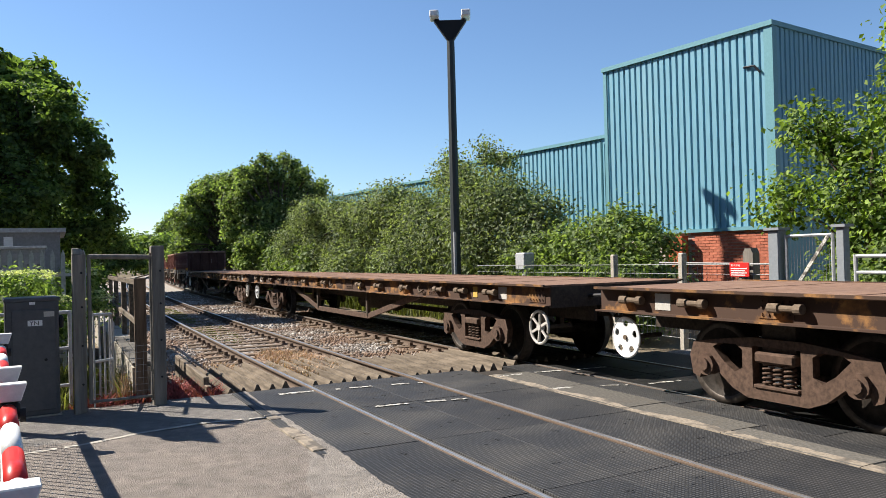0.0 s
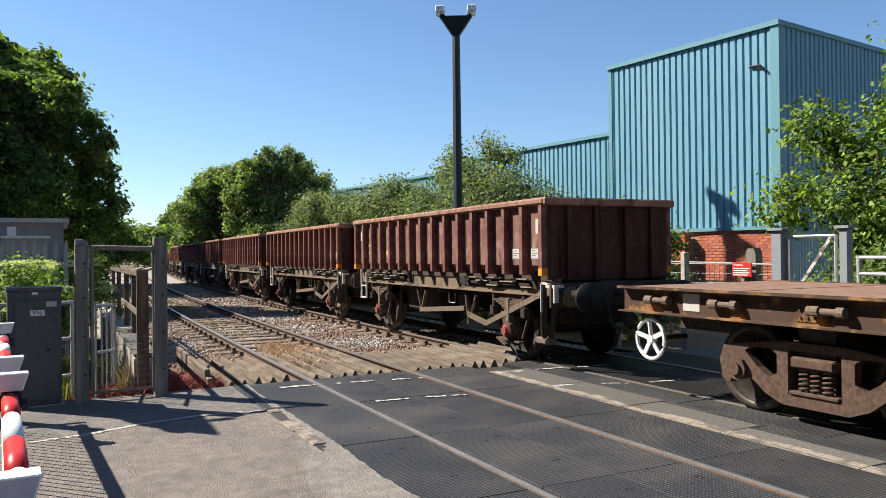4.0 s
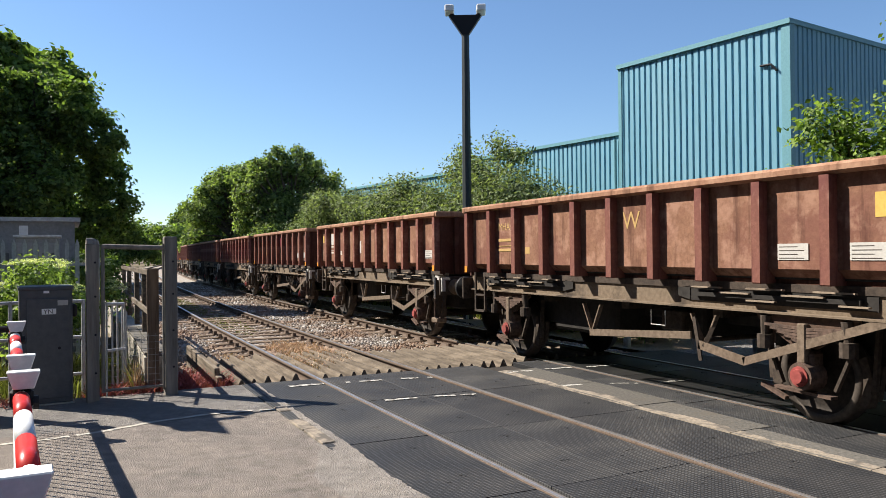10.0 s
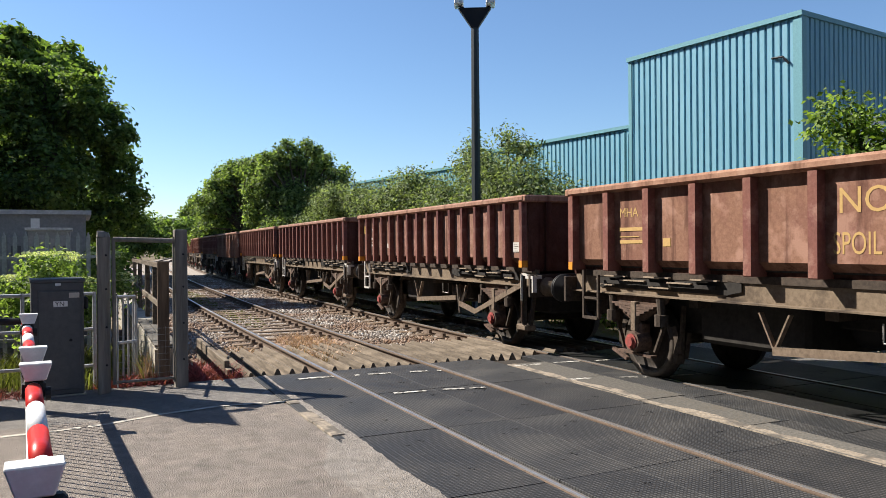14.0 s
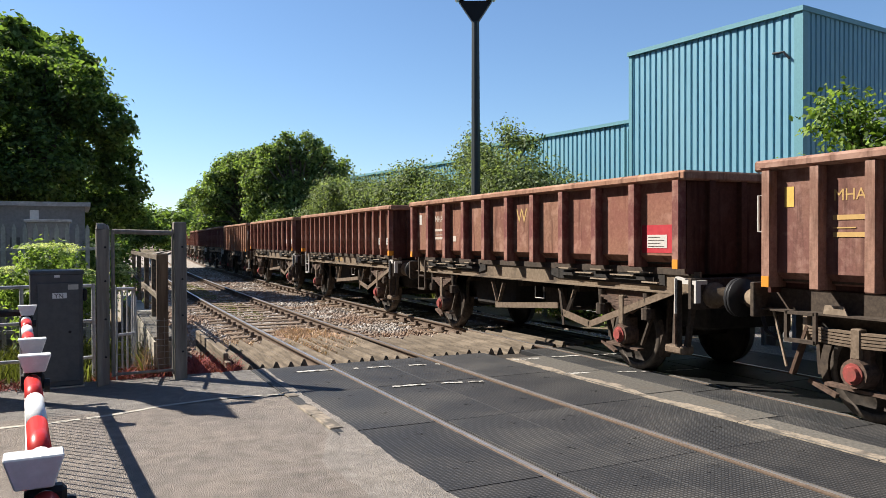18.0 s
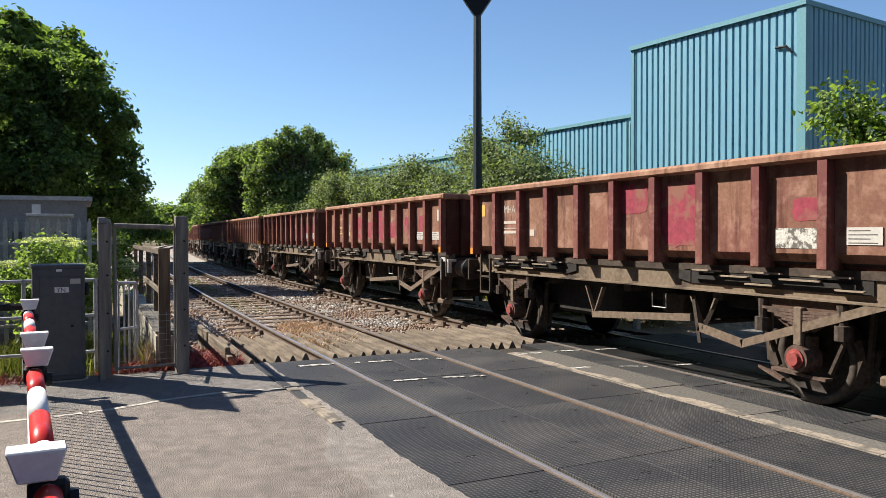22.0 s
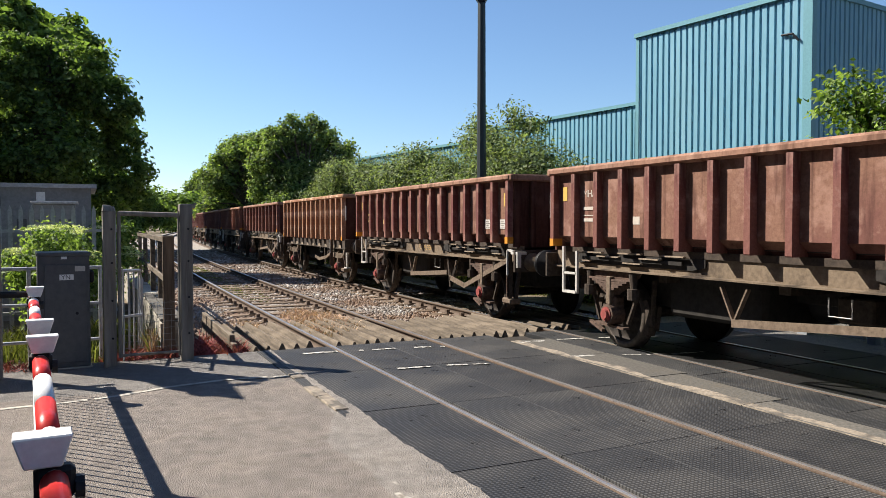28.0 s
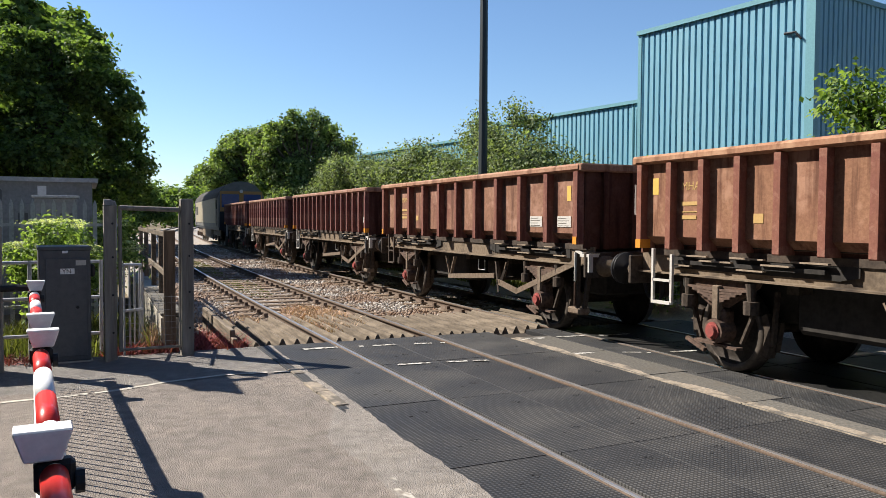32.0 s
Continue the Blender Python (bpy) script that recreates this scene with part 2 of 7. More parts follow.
def wagon_paint(name, paint, rust, amount, bright=None, bleach=(0.31, 0.190, 0.150)):
    """Faded paint breaking down to rust; each wagon's own colour value shifts the pattern."""
    m, nt, bsdf = blank(name, 0.8)
    vec = coords(nt)
    info = nt.nodes.new("ShaderNodeObjectInfo")
    sep = nt.nodes.new("ShaderNodeSeparateColor")
    nt.links.new(info.outputs["Color"], sep.inputs[0])
    scaled = nt.nodes.new("ShaderNodeMath")
    scaled.operation = "MULTIPLY"
    scaled.inputs[1].default_value = 37.0
    nt.links.new(sep.outputs[0], scaled.inputs[0])
    seed = scaled.outputs[0]
    fine = noise_node(nt, vec, 26, 8, 0.7)
    big = noise_node(nt, vec, 0.9, 8, 0.62, seed)
    mp = nt.nodes.new("ShaderNodeMapping")
    mp.inputs["Scale"].default_value = (7.0, 7.0, 0.7)
    nt.links.new(vec, mp.inputs[0])
    streak = noise_node(nt, mp.outputs[0], 1.0, 6, 0.6, seed)
    patch = noise_node(nt, vec, 3.2, 7, 0.65, seed)
    col = ramp_node(nt, fine, ((0.3, tuple(0.8 * c for c in paint)), (0.7, paint)))
    rusty = ramp_node(nt, fine, ((0.3, tuple(0.62 * c for c in rust)), (0.68, rust)))
    f = ramp_node(nt, big, ((amount, (1, 1, 1)), (amount + 0.16, (0, 0, 0))))
    col = mix_node(nt, f, col, rusty)
    col = mix_node(nt, ramp_node(nt, patch, ((0.51, (0, 0, 0)), (0.62, (0.85, 0.85, 0.85)))), col, bleach)
    col = mix_node(nt, ramp_node(nt, streak, ((0.52, (0, 0, 0)), (0.64, (0.75, 0.75, 0.75)))), col, tuple(0.42 * c for c in paint))
    if bright:
        b = noise_node(nt, vec, 0.55, 5, 0.55, seed)
        add = nt.nodes.new("ShaderNodeMath")
        add.operation = "MULTIPLY"
        nt.links.new(ramp_node(nt, b, ((0.44, (0, 0, 0)), (0.66, (1, 1, 1)))), add.inputs[0])
        nt.links.new(sep.outputs[2], add.inputs[1])
        col = mix_node(nt, add.outputs[0], col, bright)
    tint = mix_node(nt, sep.outputs[1], (0.96, 0.95, 1.02), (1.20, 1.12, 0.95))
    col = mix_node(nt, 1.0, col, tint, "MULTIPLY")
    nt.links.new(col, bsdf.inputs["Base Color"])
    bsdf.inputs["Specular IOR Level"].default_value = 0.06
    relief = nt.nodes.new("ShaderNodeMath")
    relief.operation = "ADD"
    nt.links.new(fine, relief.inputs[0])
    nt.links.new(patch, relief.inputs[1])
    bump_node(nt, bsdf, relief.outputs[0], 0.45, 0.006)
    return m


MAROON = wagon_paint("rusted_maroon_paint", (0.180, 0.088, 0.074), (0.255, 0.145, 0.105), 0.47, bright=(0.28, 0.045, 0.062))
RIB_PAINT = wagon_paint("rib_paint", (0.170, 0.074, 0.072), (0.235, 0.115, 0.092), 0.42, bright=(0.22, 0.042, 0.060), bleach=(0.29, 0.175, 0.145))
RIB_FLAKED = wagon_paint("flaking_rib_paint", (0.25, 0.125, 0.09), (0.34, 0.19, 0.125), 0.5, bleach=(0.62, 0.49, 0.41))
CAP_FLAKED = wagon_paint("flaking_cap_paint", (0.27, 0.135, 0.09), (0.34, 0.185, 0.12), 0.5, bleach=(0.62, 0.46, 0.34))
CAP_RUST = wagon_paint("rusted_cap", (0.265, 0.145, 0.105), (0.345, 0.205, 0.148), 0.5, bleach=(0.37, 0.24, 0.18))
# darkened copy of the wagon paint: shade on ends and sills put into colour
SHADED_PAINT = wagon_paint("end_paint", (0.072, 0.032, 0.028), (0.098, 0.048, 0.037), 0.5, bleach=(0.10, 0.055, 0.045))
FRAME_DIRT = surface("brake_dust_steel", (0.034, 0.027, 0.023), (0.088, 0.068, 0.053), grain=22, stain=3, stain_colour=(0.11, 0.083, 0.062), rough=0.9, bump=0.4, depth=0.005)
SOLE_TAN = surface("dusty_tan_steel", (0.19, 0.145, 0.105), (0.33, 0.265, 0.20), grain=20, stain=3, stain_colour=(0.13, 0.10, 0.075), rough=0.9, bump=0.3)
SOLE_DIRT = surface("grimy_sole_bar", (0.125, 0.094, 0.066), (0.225, 0.172, 0.122), grain=20, stain=1.6, stain_colour=(0.055, 0.042, 0.033), stain_amount=(0.54, 0.66), rough=0.9, bump=0.4)
LEVER_DIRT = surface("dusty_brown_steel", (0.10, 0.074, 0.053), (0.22, 0.166, 0.122), grain=20, stain=3, stain_colour=(0.10, 0.07, 0.05), rough=0.9, bump=0.4)
BOGIE_RUST = surface("rusted_bogie_casting", (0.050, 0.033, 0.025), (0.135, 0.086, 0.063), grain=18, stain=3, stain_colour=(0.10, 0.06, 0.045), rough=0.9, bump=0.5, depth=0.006)
RUST_GEAR = surface("rusty_running_gear", (0.055, 0.038, 0.030), (0.165, 0.110, 0.085), grain=20, stain=3, stain_colour=(0.05, 0.038, 0.031), rough=0.9, bump=0.4)
WHEEL_STEEL = surface("dusty_wheel_steel", (0.014, 0.012, 0.010), (0.045, 0.036, 0.030), grain=18, stain=4, stain_colour=(0.065, 0.050, 0.041), rough=0.7, metal=0.2, bump=0.2)
TREAD = surface("bright_tread", (0.05, 0.042, 0.036), (0.11, 0.092, 0.078), grain=20, rough=0.5, metal=0.4, bump=0.1)
AXLEBOX_RED = surface("faded_red_cap", (0.20, 0.045, 0.04), (0.34, 0.08, 0.07), grain=20, stain=4, stain_colour=(0.12, 0.07, 0.055), rough=0.8)
SPOIL = surface("dark_load", (0.03, 0.028, 0.025), (0.075, 0.068, 0.06), grain=12, rough=0.95, bump=1.0, depth=0.05)
YELLOW = plain("warning_yellow", (0.60, 0.40, 0.10), 0.6)
ORANGE = surface("flaking_orange", (0.13, 0.068, 0.034), (0.36, 0.185, 0.068), grain=8, stain=2.3, stain_colour=(0.075, 0.046, 0.034), stain_amount=(0.42, 0.50), rough=0.85)
DECK = surface("rusted_deck", (0.15, 0.085, 0.06), (0.30, 0.19, 0.135), grain=9, stain=0.8, stain_colour=(0.19, 0.12, 0.09), rough=0.9, bump=0.4, depth=0.01)
GLASS = surface("dark_glass", (0.010, 0.014, 0.022), (0.014, 0.02, 0.03), grain=2, rough=0.08, bump=0)
LETTER = plain("faded_white_lettering", (0.50, 0.44, 0.38), 0.8)
LETTER_GOLD = plain("faded_gold_lettering", (0.46, 0.30, 0.12), 0.8)
PLATE = plain("white_data_plate", (0.50, 0.48, 0.445), 0.6)

# ---- building blocks ----


def empty(name, m=None, label="", category="", group="", kind=""):
    ob = new(name)
    ob.empty_display_size = 0.3
    if m is not None:
        ob.matrix_basis = m
    return tagged(ob, label, category, group, kind)


def finish(name, bm, material, smooth=False):
    me = bpy.data.meshes.new(name)
    bm.normal_update()
    if smooth:
        for f in bm.faces:
            f.smooth = True
    bm.to_mesh(me)
    bm.free()
    me.materials.append(material)
    return me


def part(name, bm, material, parent=None, label="", smooth=False, m=None):
    """Links a bmesh as one mesh object, under a thing or a part."""
    ob = new(name, finish(name, bm, material, smooth))
    if parent is not None:
        ob.parent = parent
    if m is not None:
        ob.matrix_basis = m
    return tagged(ob, label)


def twin(ob, parent, m, name=None):
    """One more piece that shares the mesh of ob."""
    o = new(name or ob.name.split(".")[0], ob.data)
    o.parent, o.matrix_basis = parent, m
    return o


def box(bm, x0, y0, z0, x1, y1, z1, bevel=0.0, m=None):
    vs = [bm.verts.new((x, y, z)) for x in (x0, x1) for y in (y0, y1) for z in (z0, z1)]
    faces = [bm.faces.new([vs[i] for i in q]) for q in ((0, 1, 3, 2), (4, 6, 7, 5), (0, 4, 5, 1), (2, 3, 7, 6), (0, 2, 6, 4), (1, 5, 7, 3))]
    if bevel:
        edges = list({e for f in faces for e in f.edges})
        made = bmesh.ops.bevel(bm, geom=edges, offset=bevel, segments=1, affect="EDGES")
        vs = list({v for f in made["faces"] for v in f.verts} | {v for v in vs if v.is_valid})
    if m is not None:
        bmesh.ops.transform(bm, matrix=m, verts=vs)
    return bm


def boxes(*specs, bevel=0.0):
    bm = bmesh.new()
    for s in specs:
        box(bm, *s, bevel=bevel)
    return bm


def bar(bm, a, b, w, h, up=(0, 0, 1), bevel=0.0):
    """A straight bar from a to b: w across, h along up."""
    a, b = Vector(a), Vector(b)
    d = b - a
    x = d.normalized()
    u = Vector(up)
    if abs(x.dot(u)) > 0.98:
        u = Vector((0, 1, 0))
    y = u.cross(x).normalized()
    z = x.cross(y)
    m = Matrix((x, y, z)).transposed().to_4x4()
    m.translation = a
    return box(bm, 0, -w / 2, -h / 2, d.length, w / 2, h / 2, bevel, m)


def tube(bm, points, r, n=8, cap=True, radii=None):
    """A round bar through the points."""
    pts = [Vector(p) for p in points]
    rings = []
    for i, p in enumerate(pts):
        d = (pts[min(i + 1, len(pts) - 1)] - pts[max(i - 1, 0)]).normalized()
        u = Vector((0, 0, 1)) if abs(d.z) < 0.9 else Vector((1, 0, 0))
        x = d.cross(u).normalized()
        y = d.cross(x)
        rr = radii[i] if radii else r
        rings.append([bm.verts.new(p + rr * (math.cos(2 * math.pi * k / n) * x + math.sin(2 * math.pi * k / n) * y)) for k in range(n)])
    for a, b in zip(rings, rings[1:]):
        for k in range(n):
            bm.faces.new((a[k], a[(k + 1) % n], b[(k + 1) % n], b[k]))
    if cap:
        bm.faces.new(rings[0][::-1])
        bm.faces.new(rings[-1])
    return bm


def lathe(bm, profile, n=24, m=None):
    """Turns (radius, height) pairs round the y axis."""
    rings = []
    for r, h in profile:
        rings.append([bm.verts.new((r * math.cos(2 * math.pi * k / n), h, r * math.sin(2 * math.pi * k / n))) for k in range(n)] if r > 1e-6 else [bm.verts.new((0, h, 0))])
    for a, b in zip(rings, rings[1:]):
        for k in range(n):
            q = [a[k % len(a)], a[(k + 1) % len(a)], b[(k + 1) % len(b)], b[k % len(b)]]
            q = list(dict.fromkeys(q))
            if len(q) > 2:
                bm.faces.new(q)
    if m is not None:
        bmesh.ops.transform(bm, matrix=m, verts=[v for r in rings for v in r])
    return bm


def prism(bm, outline, y0, y1, holes=(), m=None):
    """A plate cut to an outline of (x, z), from y0 to y1, with holes through it."""
    start = len(bm.verts)
    loops = [outline, *holes]
    edges = []
    for loop in loops:
        vs = [bm.verts.new((x, y0, z)) for x, z in loop]
        edges += [bm.edges.new((vs[i], vs[(i + 1) % len(vs)])) for i in range(len(vs))]
    made = bmesh.ops.triangle_fill(bm, edges=edges, use_beauty=True)
    faces = [g for g in made["geom"] if isinstance(g, bmesh.types.BMFace)]
    ext = bmesh.ops.extrude_face_region(bm, geom=faces)
    top = [g for g in ext["geom"] if isinstance(g, bmesh.types.BMVert)]
    bmesh.ops.translate(bm, verts=top, vec=(0, y1 - y0, 0))
    bm.verts.ensure_lookup_table()
    own = bm.verts[start:]
    if m is not None:
        bmesh.ops.transform(bm, matrix=m, verts=own)
    bmesh.ops.recalc_face_normals(bm, faces=list({f for v in own for f in v.link_faces}))
    return bm


def mesh_arrays(name, verts, faces, material):
    """A mesh from arrays of vertices and of faces with one number of corners."""
    me = bpy.data.meshes.new(name)
    n, k = faces.shape
    me.vertices.add(len(verts))
    me.vertices.foreach_set("co", np.ascontiguousarray(verts, dtype=np.float32).ravel())
    me.loops.add(n * k)
    me.loops.foreach_set("vertex_index", np.ascontiguousarray(faces, dtype=np.int32).ravel())
    me.polygons.add(n)
    me.polygons.foreach_set("loop_start", np.arange(0, n * k, k, dtype=np.int32))
    me.update(calc_edges=True)
    me.materials.append(material)
    return me


def leaf_mesh(name, points, normals, size, material, rng, long=1.5, curl=0.18):
    """Pointed, slightly folded leaves at the points."""
    n = len(points)
    nrm = normals + rng.normal(0, 0.55, (n, 3))
    nrm /= np.linalg.norm(nrm, axis=1)[:, None] + 1e-9
    t = rng.normal(0, 1, (n, 3))
    t -= (t * nrm).sum(1)[:, None] * nrm
    t /= np.linalg.norm(t, axis=1)[:, None] + 1e-9
    b = np.cross(nrm, t)
    s = np.reshape(size, (-1, 1)) * rng.uniform(0.6, 1.35, (n, 1))
    v = np.stack([points - t * s * long * 0.5, points + b * s * 0.5 + nrm * s * curl, points + t * s * long * 0.5, points - b * s * 0.5 + nrm * s * curl], 1)
    f = np.arange(n * 4).reshape(n, 4)
    tri = np.concatenate([f[:, [0, 1, 2]], f[:, [0, 2, 3]]])
    return mesh_arrays(name, v.reshape(-1, 3), tri, material)


def crown_points(lobes, per_m2, rng, twig=0.35, fill=0.3, sprig=None):
    """Points for leaves: little sprays of them round twig ends on the skin of lobes (x, y, z, rx, ry, rz)."""
    pts, nrm = [], []
    arr = np.array(lobes, float)
    for x, y, z, rx, ry, rz in lobes:
        area = 4 * math.pi * ((rx * ry) ** 1.6 / 3 + (rx * rz) ** 1.6 / 3 + (ry * rz) ** 1.6 / 3) ** (1 / 1.6)
        k = sprig or 14
        n = max(4, int(area * per_m2 / k))
        d = rng.normal(0, 1, (n, 3))
        d /= np.linalg.norm(d, axis=1)[:, None]
        rad = 1 - fill * rng.random((n, 1)) ** 1.5
        wob = np.array([noise.noise(Vector(q * 2.3) + Vector((x, y, z))) for q in d])[:, None]
        c = d * rad * (1 + 0.30 * wob) * np.array((rx, ry, rz)) + np.array((x, y, z))
        keep = np.ones(n, bool)
        for ox, oy, oz, ax, ay, az in arr:
            q = ((c - (ox, oy, oz)) / (ax, ay, az))
            keep &= (q ** 2).sum(1) > 0.5
        c, d = c[keep], d[keep]
        n = len(c)
        spray = np.repeat(c, k, 0) + np.clip(rng.normal(0, 1, (n * k, 3)), -1.5, 1.5) * twig * np.array((1, 1, 0.75)) * np.repeat(rng.uniform(0.5, 1.3, (n, 1)), k, 0)
        pts.append(spray)
        nrm.append(np.repeat(d, k, 0) * 0.6 + np.array((0, 0, 0.55)))
    return np.concatenate(pts), np.concatenate(nrm)


def tree(name, base, height, lobes, material, label, leaf=0.12, per_m2=55, seed=1, trunk=0.2, twig=0.35, fill=0.3, category="tree", group="", sprig=None, limbs=None, core=0.75, long=1.5):
    rng = np.random.default_rng(seed)
    thing = empty(name, Matrix.Translation(base), label, category, group)
    bx, by, bz = base
    local = [(x - bx, y - by, z - bz, rx, ry, rz) for x, y, z, rx, ry, rz in lobes]
    bm = bmesh.new()
    top = Vector((sum(q[0] for q in local) / len(local), sum(q[1] for q in local) / len(local), height))
    stem = [Vector((0, 0, -0.3)), Vector((0.03, 0.02, height * 0.25)), top * 0.5 + Vector((0.08, -0.05, 0)), top * 0.8]
    tube(bm, stem, trunk, 9, radii=[trunk * 1.25, trunk, trunk * 0.7, trunk * 0.25])
    for q in local[: limbs or 60]:
        c = Vector(q[:3])
        start = stem[1].lerp(stem[2], min(1.0, max(0.0, (c.z / max(height, 0.1)) * 0.8)))
        mid = start.lerp(c, 0.5) + Vector((0, 0, 0.12 * (c - start).length))
        tube(bm, [start, mid, c, c + (c - mid) * 0.08], trunk * 0.3, 6, radii=[trunk * 0.42, trunk * 0.3, trunk * 0.17, trunk * 0.05])
        for _ in range(4):
            d = Vector(rng.normal(0, 1, 3)).normalized()
            tip = c + Vector((d.x * q[3], d.y * q[4], abs(d.z) * q[5])) * 0.6
            tube(bm, [mid.lerp(c, 0.6), tip], trunk * 0.1, 5, radii=[trunk * 0.14, trunk * 0.03])
    part("trunk", bm, BARK, thing, smooth=True)
    p, n = crown_points(local, per_m2, rng, twig, fill, sprig)
    size = np.full(len(p), leaf)
    if core:
        # larger, older leaves close the inside of the crown
        inner = [(x, y, z, rx * core, ry * core, rz * core) for x, y, z, rx, ry, rz in local]
        q, m = crown_points(inner, 0.9 / leaf / leaf, rng, twig * 0.8, 0.15, sprig)
        p, n, size = np.concatenate([p, q]), np.concatenate([n, m]), np.concatenate([size, np.full(len(q), 1.25 * leaf)])
    ob = new("crown", leaf_mesh("crown", p, n, size, material, rng, long))
    ob.parent = thing
    return thing


# ---- the two tracks: straight over the crossing, then a wide curve ----
CURVE_FROM, RADIUS = -6.0, 868.0
TRACK_NEAR, TRACK_FAR = 0.7525, 4.3985


def along(s, lat=0.0, z=0.0):
    """The pose at s metres along the line and lat metres across it."""
    if s >= CURVE_FROM:
        return pose(s, lat, z)
    a = (CURVE_FROM - s) / RADIUS
    return Matrix.Translation((CURVE_FROM - (RADIUS - lat) * math.sin(a), RADIUS - (RADIUS - lat) * math.cos(a), z)) @ Matrix.Rotation(-a, 4, "Z")

def lobes_between(points, r, jitter, seed, n=1, squash=0.9):
    rng = random.Random(seed)
    out = []
    for x, y, z, s in points:
        for _ in range(n):
            q = r * s * rng.uniform(0.8, 1.25)
            out.append((x + rng.uniform(-jitter, jitter), y + rng.uniform(-jitter, jitter), z + rng.uniform(-jitter, jitter) * 0.6, q, q, q * squash))
    return out


# ---- ground and tracks ----


def sheet(name, x0, x1, y0, y1, nx, ny, height, material, label, category="", kind="structure"):
    xs, ys = np.linspace(x0, x1, nx), np.linspace(y0, y1, ny)
    v = np.array([(x, y, height(x, y)) for x in xs for y in ys])
    i = np.arange(nx * ny).reshape(nx, ny)
    f = np.stack([i[:-1, :-1], i[1:, :-1], i[1:, 1:], i[:-1, 1:]], -1).reshape(-1, 4)
    return tagged(new(name, mesh_arrays(name, v, f, material)), label, category, kind=kind)


sheet("ground", -2500, 2500, -2500, 2500, 3, 3, lambda x, y: -0.45, EARTH, "dry earth and weeds spreading out to the horizon", "ground")


def ribbon(name, s0, s1, profile, step, material, label, parent=None, rough=0.0):
    """A strip along the line with a cross profile of (lat, z)."""
    n, k = max(2, int((s1 - s0) / step) + 1), len(profile)
    v = []
    for s in np.linspace(s0, s1, n):
        for lat, z in profile:
            q = along(s, lat, z).translation
            if rough:
                q.z += rough * noise.noise(q * 1.7) + 0.5 * rough * noise.noise(q * 6.1)
            v.append(q)
    i = np.arange(n * k).reshape(n, k)
    f = np.stack([i[:-1, :-1], i[:-1, 1:], i[1:, 1:], i[1:, :-1]], -1).reshape(-1, 4)[:, ::-1]
    ob = new(name, mesh_arrays(name, np.array(v), f, material))
    if parent:
        ob.parent = parent
    return tagged(ob, label)


ballast = tagged(ribbon("ballast_bed", -330, -10.3, [(-2.6, -0.42), (-1.5, -0.22), (-0.9, -0.17), (-0.4, -0.17), (0.7, -0.16), (1.9, -0.17), (2.3, -0.21), (2.9, -0.20), (3.3, -0.17), (4.4, -0.17), (5.6, -0.18), (6.4, -0.26), (7.6, -0.44)], 0.3, STONE, "", rough=0.03), "bed of grey crushed stone under the two tracks", "ballast", kind="structure")
sheet("verge", -60, -10.34, -9.0, -1.25, 90, 16, lambda x, y: -0.14 + 0.05 * noise.noise(Vector((x, y, 0)) * 0.9) - (0.25 if y > -1.5 else 0.0), EARTH, "weedy dry soil verge beside the line", "verge")
sheet("verge_beyond", -140, -10.1, 6.7, 12.2, 120, 10, lambda x, y: -0.2 + 0.08 * noise.noise(Vector((x, y, 3)) * 0.7), EARTH, "overgrown strip of soil behind the wire fence", "verge")

RAIL_PROFILE = [(-0.07, -0.155), (-0.07, -0.145), (-0.01, -0.125), (-0.01, -0.045), (-0.035, -0.035), (-0.035, -0.008), (-0.026, 0.0), (0.026, 0.0), (0.035, -0.008), (0.035, -0.035), (0.01, -0.045), (0.01, -0.125), (0.07, -0.145), (0.07, -0.155)]


def rail(track, side, label):
    c = track + side * 0.7525
    thing = tagged(ribbon("rail", -330, 30, [(c + a, z) for a, z in RAIL_PROFILE], 3.0, RAIL_RUST, ""), label, "rail", "rails of the two tracks", "structure")
    ribbon("rail_head", -330, 30, [(c - 0.028, 0.0002), (c - 0.022, 0.0015), (c + 0.022, 0.0015), (c + 0.028, 0.0002)], 3.0, RAIL_TOP, "dull worn top of the rail", thing)
    ribbon("running_band", -330, 30, [(c - 0.009, 0.0017), (c - 0.007, 0.0021), (c + 0.005, 0.0021), (c + 0.007, 0.0017)], 3.0, RAIL_BRIGHT, "bright running band", thing)
    return thing


for track, word in ((TRACK_NEAR, "rusty steel rail of the empty track, worn bright on top"), (TRACK_FAR, "rusty steel rail under the train, worn bright on top")):
    for side in (-1, 1):
        rail(track, side, word)


def sleepers():
    base = None
    for track, s1 in ((TRACK_NEAR, -12.9), (TRACK_FAR, -11.4)):
        for i in range(64):
            s = s1 - 0.68 * i
            m = along(s, track + 0.02 * math.sin(7 * i), -0.128) @ pose(0, 0, 0.008 * math.sin(3.1 * i), 0, 0, 1.2 * math.sin(5.3 * i))
            if base is None:
                base = part("sleeper", boxes((-0.125, -1.28, -0.12, 0.125, 1.28, 0.0), bevel=0.012), SLEEPER, ballast, m=m)
            else:
                twin(base, ballast, m)


sleepers()


def rail_chairs():
    bm = bmesh.new()
    for track, s1 in ((TRACK_NEAR, -12.9), (TRACK_FAR, -11.4)):
        for i in range(60):
            for side in (-1, 1):
                m = along(s1 - 0.68 * i, track + side * 0.7525, 0)
                box(bm, -0.10, -0.17, -0.15, 0.10, 0.17, -0.115, 0, m)
                for k in (-1, 1):
                    box(bm, -0.05, k * 0.11 - 0.035, -0.115, 0.05, k * 0.11 + 0.035, -0.05, 0, m)
    tagged(part("rail_chairs", bm, RAIL_RUST), "rusty cast chairs holding the rails to the sleepers", "rail fixing", kind="stuff")


rail_chairs()


